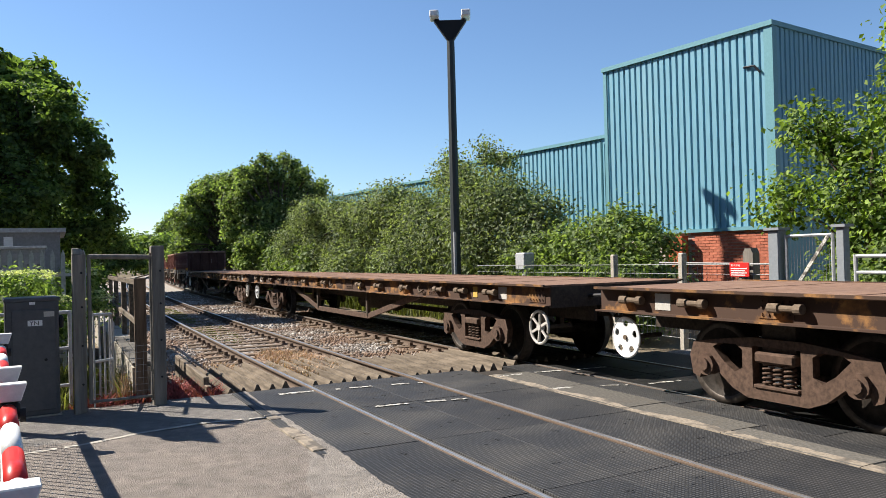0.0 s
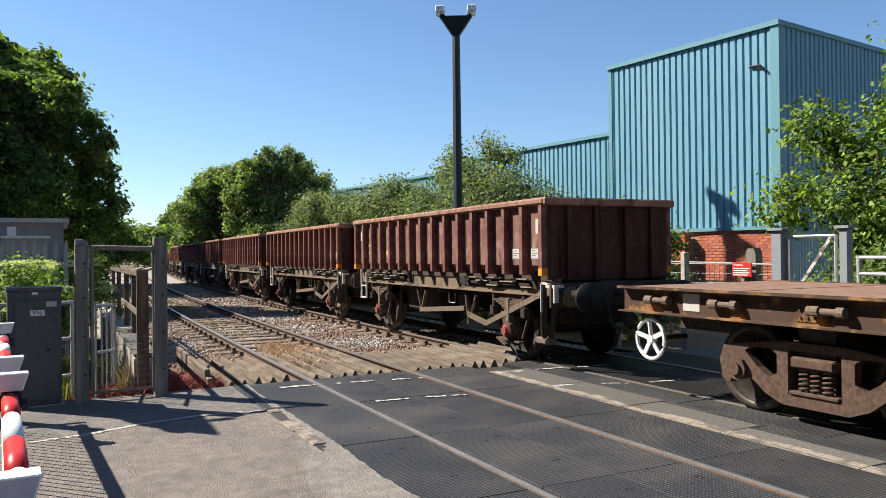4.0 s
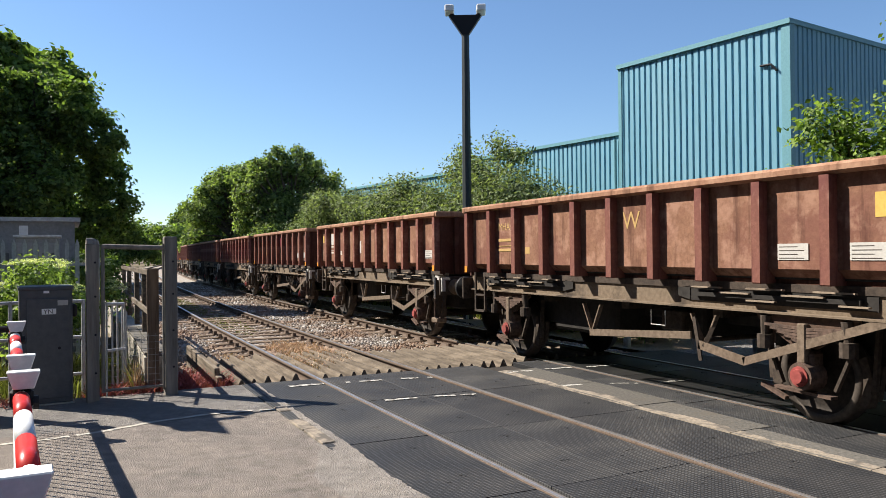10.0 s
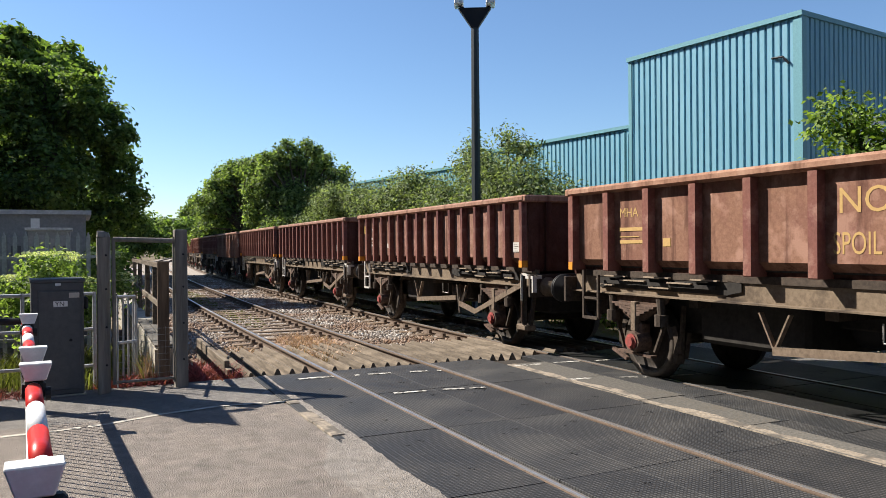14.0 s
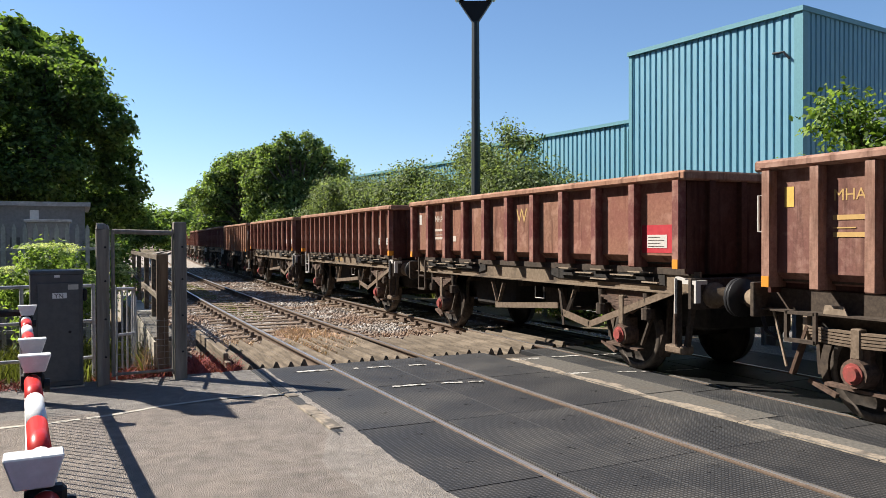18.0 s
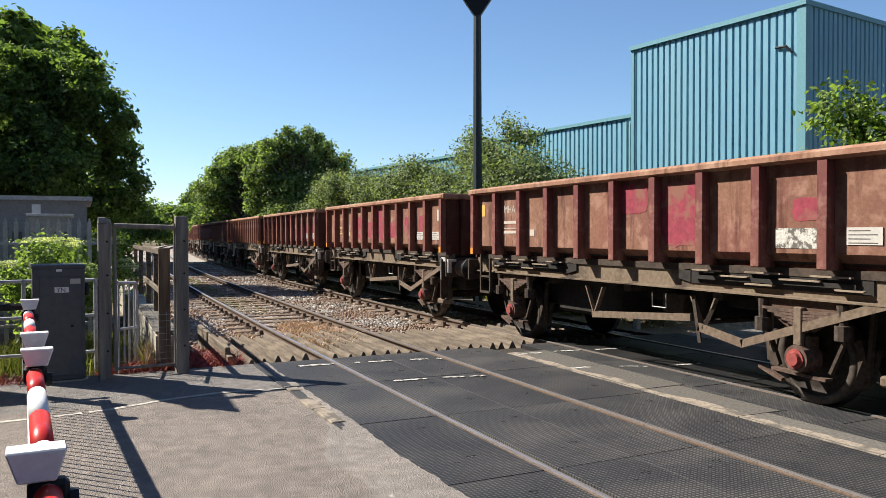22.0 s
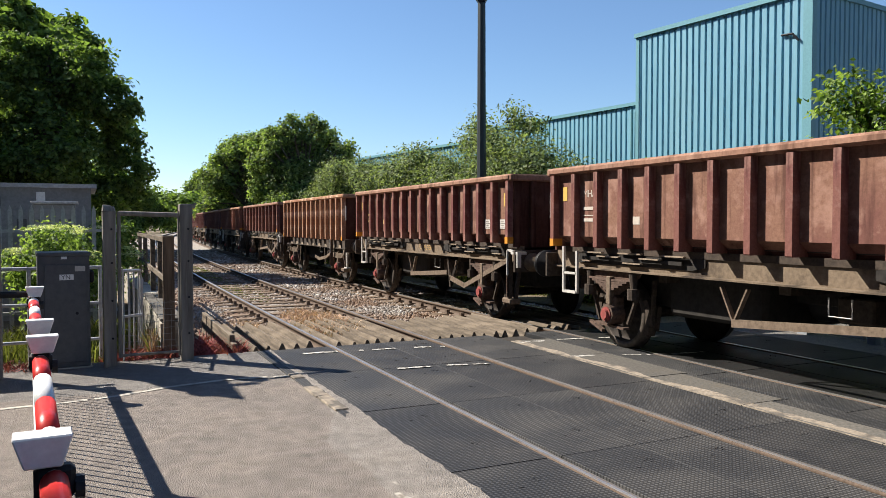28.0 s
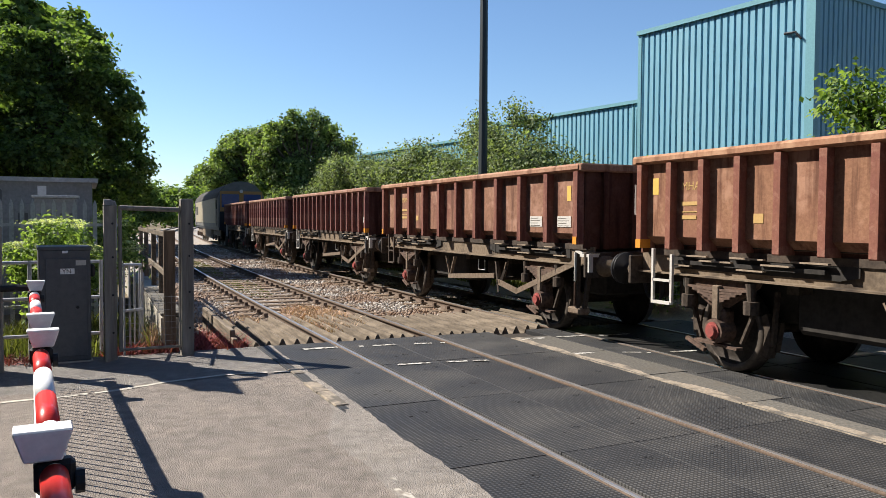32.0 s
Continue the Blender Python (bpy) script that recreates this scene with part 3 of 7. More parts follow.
def stones():
    """Loose crushed stones on the bed, denser near the crossing."""
    rng = np.random.default_rng(21)
    t = (1 + 5 ** 0.5) / 2
    ico = np.array([(-1, t, 0), (1, t, 0), (-1, -t, 0), (1, -t, 0), (0, -1, t), (0, 1, t), (0, -1, -t), (0, 1, -t), (t, 0, -1), (t, 0, 1), (-t, 0, -1), (-t, 0, 1)]) / 1.9
    fac = np.array([(0, 11, 5), (0, 5, 1), (0, 1, 7), (0, 7, 10), (0, 10, 11), (1, 5, 9), (5, 11, 4), (11, 10, 2), (10, 7, 6), (7, 1, 8), (3, 9, 4), (3, 4, 2), (3, 2, 6), (3, 6, 8), (3, 8, 9), (4, 9, 5), (2, 4, 11), (6, 2, 10), (8, 6, 7), (9, 8, 1)])
    vs, fs, k = [], [], 0
    for n, s0, s1, size in ((15000, -18, -10.8, 0.030), (15000, -30, -18, 0.036), (9000, -55, -30, 0.05)):
        s = rng.uniform(s0, s1, n)
        lat = rng.uniform(-2.0, 6.6, n)
        for a, b in zip(s, lat):
            if abs(b - TRACK_NEAR) < 0.72 and a > -17 and rng.random() < 0.45:
                continue
            if a > -12.8 and -1.2 < b < 3.4:
                continue
            if min(abs(b), abs(b - 1.505), abs(b - 3.646), abs(b - 5.151)) < 0.09:
                continue
            z = -0.17 - max(0, -1.0 - b) * 0.12 - max(0, b - 5.7) * 0.12
            in_track = min(abs(b - TRACK_NEAR), abs(b - TRACK_FAR)) < 1.25
            q = np.array(along(a, b, z + (0.002 if in_track else 0.018)).translation)
            r = size * rng.uniform(0.6, 1.35)
            v = ico * (1 + rng.uniform(-0.25, 0.25, (12, 1))) * rng.uniform(0.7, 1.25, (1, 3)) * r
            c, sn = math.cos(a * 91), math.sin(a * 91)
            v = v @ np.array([[c, -sn, 0], [sn, c, 0], [0, 0, 1]])
            vs.append(v + q)
            fs.append(fac + k)
            k += 12
    m = surface("loose_stone", (0.22, 0.20, 0.185), (0.50, 0.47, 0.44), grain=9, rough=0.9, bump=0.3)
    nt = m.node_tree
    rnd = nt.nodes.new("ShaderNodeNewGeometry").outputs["Random Per Island"]
    rust = noise_node(nt, coords(nt), 0.6, 4)
    colour = ramp_node(nt, rnd, ((0.0, (0.12, 0.095, 0.075)), (0.35, (0.29, 0.25, 0.21)), (0.8, (0.46, 0.42, 0.375)), (1.0, (0.64, 0.61, 0.57))))
    colour = mix_node(nt, ramp_node(nt, rust, ((0.40, (0, 0, 0)), (0.60, (0.8, 0.8, 0.8)))), colour, (0.22, 0.135, 0.085))
    nt.links.new(colour, nt.nodes["Principled BSDF"].inputs["Base Color"])
    tagged(new("ballast_stones", mesh_arrays("ballast_stones", np.concatenate(vs), np.concatenate(fs), m)), "loose grey and rust-stained ballast stones", "stones", kind="stuff")


stones()


def guard_timbers():
    """Sharp-edged timbers laid along the track at the end of the crossing."""
    thing = tagged(part("guard_bearer", boxes((-12.6, -1.15, -0.20, -12.4, 5.9, -0.15), (-10.75, -1.15, -0.20, -10.6, 5.9, -0.15)), TIMBER), "cross timbers under the anti-trespass guards", "trespass guard", kind="structure")
    rng = random.Random(5)
    rows = [(-1.02 + 0.19 * i, -13.0 + 0.25 * (i % 2), 0.02) for i in range(5)] + [(0.185 + 0.19 * i, -13.2 + 0.12 * (i % 3), 0.0) for i in range(7)] + [(1.72 + 0.19 * i, -12.7 + 0.1 * (i % 3), 0.0) for i in range(10)] + [(3.84 + 0.19 * i, -12.7, 0.0) for i in range(7)]
    for y, x0, up in rows:
        length = -10.42 - x0
        bm = bmesh.new()
        w, h = 0.080, 0.145 + rng.uniform(-0.012, 0.012)
        a = [bm.verts.new((0, q, z)) for q, z in ((-w, 0), (w, 0), (0.012, h), (-0.012, h))]
        b = [bm.verts.new((length, q, z)) for q, z in ((-w, 0), (w, 0), (0.012, h), (-0.012, h))]
        for i in range(4):
            bm.faces.new((a[i], a[(i + 1) % 4], b[(i + 1) % 4], b[i]))
        bm.faces.new(a[::-1])
        bm.faces.new(b)
        bmesh.ops.recalc_face_normals(bm, faces=bm.faces[:])
        part("guard_timber", bm, TIMBER, thing, m=pose(x0, y + rng.uniform(-0.012, 0.012), -0.125 + up + rng.uniform(-0.01, 0.01), 0, rng.uniform(-0.4, 0.4), rng.uniform(-0.5, 0.5)))
    part("edge_board", boxes((-13.4, -1.24, -0.32, -10.75, -1.17, 0.02), bevel=0.008), TIMBER, thing, "tilted grey edge board", m=pose(0, 0, 0, 0, 0.8, 0.3))
    part("edge_board", boxes((-12.6, -1.40, -0.35, -10.55, -1.33, -0.04), bevel=0.008), TIMBER, thing, "tilted grey edge board", m=pose(0, 0, 0, 0, 0.6, -0.6))


guard_timbers()
DRY_SOIL = surface("dry_pinkish_soil", (0.17, 0.115, 0.08), (0.40, 0.29, 0.215), grain=16, stain=1.6, stain_colour=(0.15, 0.105, 0.07), rough=0.95, bump=1.0, depth=0.03)
sheet("dry_soil", -15.6, -12.0, 0.09, 1.42, 70, 26, lambda x, y: -0.075 + 0.035 * noise.noise(Vector((x, y, 5)) * 1.6) + 0.02 * noise.noise(Vector((x, y, 2)) * 6) - 0.08 * max(0.0, -14.2 - x), DRY_SOIL, "dry pinkish soil and litter between the rails", "soil")

# ---- road and crossing deck ----
CROSS_X = -10.35
tagged(part("road", boxes((-8.42, -30, -0.45, 40, -0.97, -0.012)), ASPHALT), "worn sun-bleached asphalt road up to the crossing", "road", kind="structure")
tagged(part("pavement", boxes((CROSS_X, -30, -0.45, -8.42, -0.97, -0.016)), TARMAC), "smooth grey tarmac apron before the wicket gates", "pavement", kind="structure")
tagged(part("road_beyond", boxes((CROSS_X + 0.2, 6.25, -0.45, 40, 40, -0.012)), TARMAC), "asphalt road on the other side of the railway", "road", kind="structure")
deck_base = tagged(part("crossing_bed", boxes((CROSS_X, -0.97, -0.45, 30, 6.25, -0.07)), BED), "bed under the rubber crossing panels", "crossing", kind="structure")


def rubber_material(name, tone):
    """Black rubber moulded with rows of small raised studs, worn grey; a low tone paints in shade."""
    m, nt, bsdf = blank(name, 0.62)
    vec = coords(nt)
    sep = nt.nodes.new("ShaderNodeSeparateXYZ")
    nt.links.new(vec, sep.inputs[0])
    waves = []
    for axis in (0, 1):
        a = nt.nodes.new("ShaderNodeMath")
        a.operation = "MULTIPLY"
        a.inputs[1].default_value = 2 * math.pi / 0.034
        nt.links.new(sep.outputs[axis], a.inputs[0])
        b = nt.nodes.new("ShaderNodeMath")
        b.operation = "SINE"
        nt.links.new(a.outputs[0], b.inputs[0])
        waves.append(b.outputs[0])
    s = nt.nodes.new("ShaderNodeMath")
    s.operation = "ADD"
    nt.links.new(waves[0], s.inputs[0])
    nt.links.new(waves[1], s.inputs[1])
    stud = nt.nodes.new("ShaderNodeMapRange")
    stud.inputs[1].default_value, stud.inputs[2].default_value = 0.1, 1.1
    nt.links.new(s.outputs[0], stud.inputs[0])
    fine = noise_node(nt, vec, 45, 6)
    wear = noise_node(nt, vec, 1.3, 6, 0.6, nt.nodes.new("ShaderNodeObjectInfo").outputs["Random"])
    col = ramp_node(nt, fine, ((0.3, (0.020, 0.021, 0.023)), (0.7, (0.042, 0.042, 0.043))))
    col = mix_node(nt, ramp_node(nt, wear, ((0.42, (0, 0, 0)), (0.75, (0.55, 0.55, 0.55)))), col, (0.085, 0.080, 0.074))
    grit = mix_node(nt, stud.outputs[0], (0.52, 0.52, 0.52), (1.45, 1.45, 1.45))
    col = mix_node(nt, 1.0, col, grit, "MULTIPLY")
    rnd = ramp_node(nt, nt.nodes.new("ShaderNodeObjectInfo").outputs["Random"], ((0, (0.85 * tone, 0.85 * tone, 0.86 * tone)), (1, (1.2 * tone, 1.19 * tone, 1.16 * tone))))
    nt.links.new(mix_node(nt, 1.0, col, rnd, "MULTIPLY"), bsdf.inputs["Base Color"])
    bsdf.inputs["Specular IOR Level"].default_value = 0.2
    nt.links.new(ramp_node(nt, wear, ((0.3, (0.58,) * 3), (0.8, (0.80,) * 3))), bsdf.inputs["Roughness"])
    bump_node(nt, bsdf, stud.outputs[0], 0.4, 0.003)
    return m


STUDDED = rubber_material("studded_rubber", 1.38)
# same rubber, its colour darkened to stand for the train's shadow
SHADED_RUBBER = rubber_material("oily_rubber", 0.38)


def crossing_deck():
    rows = [(-1.02, -0.045), (0.075, 0.7435), (0.7465, 1.415), (1.555, 2.46), (3.12, 3.60), (3.72, 4.38), (4.40, 5.06), (5.20, 6.23)]
    pitch = 1.86
    for y0, y1 in rows:
        pattern = None
        for i in range(15):
            x = -10.28 + pitch * i
            if pattern is None:
                bm = boxes((0.006, y0, -0.075, pitch - 0.006, y1, -0.004), bevel=0.002)
                for hx in (0.45, pitch - 0.45):
                    tube(bm, [(hx, (y0 + y1) / 2, -0.006), (hx, (y0 + y1) / 2, -0.0015)], 0.018, 8)
                    box(bm, hx - 0.16, (y0 + y1) / 2 + 0.16, -0.006, hx - 0.06, (y0 + y1) / 2 + 0.18, -0.0012)
                    box(bm, hx - 0.12, (y0 + y1) / 2 + 0.13, -0.006, hx - 0.10, (y0 + y1) / 2 + 0.21, -0.0012)
                # rows under and beyond the train carry its shadow in their colour
                pattern = part("crossing_panel", bm, SHADED_RUBBER if y0 > 3.65 else STUDDED, deck_base, m=pose(x, 0, 0))
            else:
                twin(pattern, deck_base, pose(x, 0, 0.0015 * math.sin(17 * i + 9 * y0), 0, 0, 0))
    rng = random.Random(8)
    bm = bmesh.new()
    n = 420
    near, middle, lip, foot = [], [], [], []
    for i in range(n):
        x = -10.3 + 18.3 * i / (n - 1)
        y = -0.825 + 0.04 * noise.noise(Vector((x * 0.8, 3, 0))) + 0.022 * noise.noise(Vector((x * 5.0, 9, 0))) + rng.uniform(-0.006, 0.006)
        inner = -0.99 - 0.36 * min(1.0, max(0.0, (x + 7.0) / 1.2)) + 0.07 * noise.noise(Vector((x * 1.3, 7, 0))) + 0.03 * noise.noise(Vector((x * 6.0, 4, 0)))
        near.append(bm.verts.new((x, inner, -0.0105)))
        middle.append(bm.verts.new((x, 0.5 * (inner + y), 0.002 * noise.noise(Vector((x * 2.2, 1, 0))) - 0.003)))
        lip.append(bm.verts.new((x, y - 0.012, 0.004 + rng.uniform(-0.002, 0.002))))
        foot.append(bm.verts.new((x, y, -0.03)))
    for i in range(n - 1):
        bm.faces.new((near[i], near[i + 1], middle[i + 1], middle[i]))
        bm.faces.new((middle[i], middle[i + 1], lip[i + 1], lip[i]))
        bm.faces.new((lip[i], lip[i + 1], foot[i + 1], foot[i]))
    part("asphalt_lip", bm, PALE_PATCH, deck_base, "crumbling grey repair along the edge of the panels")
    part("edge_kerb", boxes((-8.56, -1.02, -0.05, -8.28, -0.89, 0.006), (-7.80, -1.04, -0.05, -7.32, -0.90, 0.008), (-7.31, -1.03, -0.05, -6.70, -0.90, 0.009), bevel=0.008), STRIP_TAN, deck_base, "worn tan concrete edge stone")
    for k, (x0, x1, far) in enumerate(((-9.6, -8.2, 3.10), (-8.19, -6.7, 3.10), (-6.69, -5.3, 3.02), (-5.29, -3.9, 2.84), (-3.89, -2.4, 2.75), (-2.39, 0, 2.7), (0.01, 4, 2.7), (4.01, 9, 2.7))):
        bm = bmesh.new()
        steps = np.linspace(x0, x1, max(8, int((x1 - x0) / 0.05)))
        near = [bm.verts.new((x, 2.470 + 0.012 * noise.noise(Vector((x * 6, 1, 0))), 0.001)) for x in steps]
        far_side = [bm.verts.new((x, 2.60 + 0.11 * noise.noise(Vector((x * 1.3, 5, 0))) + 0.045 * noise.noise(Vector((x * 7, 2, 0))), 0.005)) for x in steps]
        low = [bm.verts.new((x, 2.468, -0.05)) for x in steps]
        for i in range(len(steps) - 1):
            bm.faces.new((near[i], near[i + 1], far_side[i + 1], far_side[i]))
            bm.faces.new((low[i], low[i + 1], near[i + 1], near[i]))
        part("strip_edge", bm, STRIP_TAN, deck_base, "worn tan concrete edge")
        part("concrete_strip", boxes((x0, 2.475, -0.07, x1, far, 0.0 + 0.002 * (k % 2)), bevel=0.008), STRIP, deck_base, "worn tan concrete infill")
        if far < 3.1:
            part("infill_panel", boxes((x0, far + 0.004, -0.07, x1, 3.115, -0.005)), STUDDED, deck_base)


crossing_deck()


def paint_lines():
    def dash(x0, y0, x1, y1, w, seed, z=0.0, gaps=0.12):
        rng = random.Random(seed)
        a, b = Vector((x0, y0, 0)), Vector((x1, y1, 0))
        d = (b - a)
        n = max(2, int(d.length / 0.06))
        side = Vector((-d.y, d.x, 0)).normalized()
        bm = bmesh.new()
        left, right = [], []
        for i in range(n + 1):
            p = a + d * (i / n)
            left.append(bm.verts.new(p + side * (w / 2 + rng.uniform(-0.012, 0.008)) + Vector((0, 0, z + 0.0015))))
            right.append(bm.verts.new(p - side * (w / 2 + rng.uniform(-0.012, 0.008)) + Vector((0, 0, z + 0.0015))))
        for i in range(n):
            if rng.random() > gaps:
                bm.faces.new((right[i], right[i + 1], left[i + 1], left[i]))
        bmesh.ops.recalc_face_normals(bm, faces=bm.faces[:])
        return bm
    for k, (x0, y0, x1, y1, w) in enumerate(((-9.80, -0.52, -9.80, -0.06, 0.10), (-9.74, 0.22, -9.70, 0.72, 0.085), (-9.66, 0.98, -9.56, 1.40, 0.085), (-9.42, 2.50, -9.40, 2.98, 0.09), (-9.42, 3.14, -9.36, 3.58, 0.07), (-8.34, 0.15, -8.29, 0.62, 0.07), (-8.28, 0.82, -8.15, 1.40, 0.07), (-8.15, 2.5, -8.12, 2.85, 0.10), (-8.02, 3.14, -7.82, 3.52, 0.06), (-7.75, 3.8, -7.7, 4.3, 0.07), (-9.3, 3.8, -9.25, 4.3, 0.07))):
        ob = tagged(part("crossing_line", dash(x0, y0, x1, y1, w, k), WHITE_PAINT), "worn white dash painted on the crossing", "road marking", "white dashes on the crossing", "structure")
        ob.location.z = 0.0025
    pts = [(-8.05, -4.2), (-8.13, -3.31), (-8.21, -2.83), (-8.45, -2.3), (-8.58, -1.72), (-8.54, -1.26), (-8.48, -0.98)]
    bm = bmesh.new()
    for i, (p, q) in enumerate(zip(pts, pts[1:])):
        d = dash(*p, *q, 0.075, 40 + i, gaps=0.04)
        me = bpy.data.meshes.new("tmp")
        d.to_mesh(me)
        d.free()
        bm.from_mesh(me)
    ob = tagged(part("kerb_line", bm, LINE_PAINT), "faded white line along the apron edge", "road marking", kind="structure")
    ob.location.z = -0.009
    for k, (x0, y0, x1, y1) in enumerate(((-4.75, -1.30, -4.5, -1.12), (-4.5, -1.30, -4.2, -1.25), (-3.8, -1.35, -3.4, -1.2), (-8.35, -0.98, -7.9, -1.0))):
        ob = tagged(part("worn_patch", dash(x0, y0, x1, y1, 0.045, 70 + k, gaps=0.2), LINE_PAINT), "flaking remnant of white road paint", "road marking", kind="structure")
        ob.location.z = -0.009


paint_lines()

# ---- the gates, cabinet and barrier beside the road ----


def gate_post(x, y, h, w, round_top):
    thing = empty("gate_post", pose(x, y, -0.02, 0, 0, 3), "weathered grey timber gate post with bolt holes", "post", "gate posts")
    bm = boxes((-w / 2, -w / 2, -0.3, w / 2, w / 2, h - (w / 2 if round_top else 0)), bevel=0.012)
    if round_top:
        prism(bm, [(w / 2 * math.cos(a), h - w / 2 + w / 2 * math.sin(a)) for a in np.linspace(0, math.pi, 9)], -w / 2 + 0.004, w / 2 - 0.004, m=Matrix.Rotation(radians(90), 4, "Z"))
    part("timber", bm, POST_WOOD, thing)
    for z in (0.35, 0.8, 1.25, 1.65):
        part("bolt", tube(bmesh.new(), [(w / 2, 0.02, z), (w / 2 + 0.015, 0.02, z)], 0.014, 6), BLACK, thing)
    return thing


gate_post(-10.0, -2.81, 1.94, 0.145, True)
gate_post(-10.1, -1.93, 1.96, 0.15, False)
gate_post(-9.75, -3.98, 1.62, 0.13, False)


def wicket_gate():
    thing = empty("wicket_gate", pose(-10.02, -2.70, 0), "galvanised tubular wicket gate with mesh infill", "gate")
    part("frame", tube(tube(tube(bmesh.new(), [(0, 0, 0.08), (0, 0, 1.84)], 0.022, 8), [(0, 0, 1.82), (-0.06, 0.72, 1.80)], 0.03, 8), [(-0.02, 0.02, 0.1), (-0.06, 0.70, 0.1)], 0.018, 8), POST_WOOD, thing)
    for i in range(4):
        x = -0.3 - 0.26 * i
        part("upright", tube(bmesh.new(), [(x, 0.05 + 0.075 * i, -0.02), (x, 0.05 + 0.075 * i, 1.10 - 0.015 * i)], 0.012, 8), GALV, thing)
    part("hand_rail", tube(bmesh.new(), [(-0.18, 0.04, 1.12), (-1.2, 0.30, 1.06), (-1.28, 0.32, 0.95), (-1.28, 0.32, -0.02)], 0.02, 8), GALV, thing)
    part("lower_rail", tube(bmesh.new(), [(-0.2, 0.05, 0.55), (-1.28, 0.32, 0.45)], 0.018, 8), GALV, thing)
    bm = bmesh.new()
    for i in range(9):
        tube(bm, [(-0.04, 0.04 + 0.078 * i, 0.08), (-0.04, 0.04 + 0.078 * i, 0.75)], 0.0014, 4)
    for i in range(9):
        tube(bm, [(-0.04, 0.03, 0.1 + 0.078 * i), (-0.05, 0.68, 0.1 + 0.078 * i)], 0.0014, 4)
    part("wire_mesh", bm, GALV, thing)
    part("hinge_bar", tube(bmesh.new(), [(-0.06, 0.69, 0.05), (-0.06, 0.69, 1.85)], 0.018, 8), POST_WOOD, thing)
    return thing


wicket_gate()


def control_cabinet():
    thing = empty("control_cabinet", pose(-10.35, -3.32, -0.02, 0, 0, 4), "slate grey steel crossing control cabinet with white plates", "cabinet")
    part("body", boxes((-0.3, -0.275, 0.02, 0.30, 0.275, 1.34), bevel=0.012), CABINET, thing)
    part("lid", boxes((-0.312, -0.287, 1.335, 0.312, 0.287, 1.378), bevel=0.008), CABINET, thing, "flat grey lid")
    door = part("door", boxes((0.302, -0.21, 0.08, 0.318, 0.235, 1.24), bevel=0.006), CABINET, thing)
    part("handle", tube(bmesh.new(), [(0.318, 0.13, 0.66), (0.335, 0.13, 0.66)], 0.018, 8), BLACK, door)
    plate = part("plate", boxes((0.319, -0.05, 1.055, 0.322, 0.10, 1.12)), WHITE, door, "white letter plate")
    word = lettering("YN", 0.072, BLACK, door, Matrix.Translation((0.3235, -0.032, 1.063)) @ pose(0, 0, 0, 90, 0, 90))
    part("plate", boxes((0.319, 0.115, 1.155, 0.322, 0.225, 1.215)), PLATE, door, "beige data plate")
    part("plate", boxes((0.3135, -0.03, 1.300, 0.3165, 0.03, 1.330)), WHITE, thing, "small white letter plate")
    part("plinth", boxes((-0.32, -0.29, -0.25, 0.32, 0.29, 0.02)), CONCRETE, thing)
    part("side_box", boxes((-0.1, 0.277, 1.0, 0.1, 0.34, 1.15), bevel=0.02), BLACK, thing)
    return thing


def lettering(words, size, material, parent, m):
    cu = bpy.data.curves.new("lettering", "FONT")
    cu.body, cu.size, cu.resolution_u = words, size, 3
    tmp = bpy.data.objects.new("lettering", cu)
    me = bpy.data.meshes.new_from_object(tmp)
    bpy.data.objects.remove(tmp)
    me.materials.clear()
    me.materials.append(material)
    ob = new("lettering", me)
    ob.parent, ob.matrix_basis = parent, m
    return ob


control_cabinet()


def crossing_signal():
    thing = empty("crossing_signal", pose(-11.28, -4.5, -0.05), "black crossing signal board on a grey steel post", "signal")
    part("post", tube(bmesh.new(), [(0, -0.08, -0.3), (0, -0.08, 3.4)], 0.06, 10), GALV, thing)
    part("board", prism(bmesh.new(), [(-0.66, 3.60), (0.66, 3.60), (0.64, 3.20), (0.52, 2.80), (0.2, 2.58), (-0.35, 2.52), (-0.66, 2.62)], -0.02, 0.01), BLACK, thing)
    for x, z in ((-0.4, 3.4), (0.4, 3.4), (0.0, 3.08)):
        lamp = part("lamp", tube(bmesh.new(), [(x, 0.0, z), (x, 0.03, z)], 0.11, 14), GLASS, thing)
        part("hood", tube(bmesh.new(), [(x, -0.01, z), (x, -0.22, z)], 0.13, 14, cap=False), BLACK, lamp)
    part("bracket", boxes((-0.04, 0.0, 3.50, 0.04, 0.32, 3.57)), BLACK, thing)
    return thing


crossing_signal()


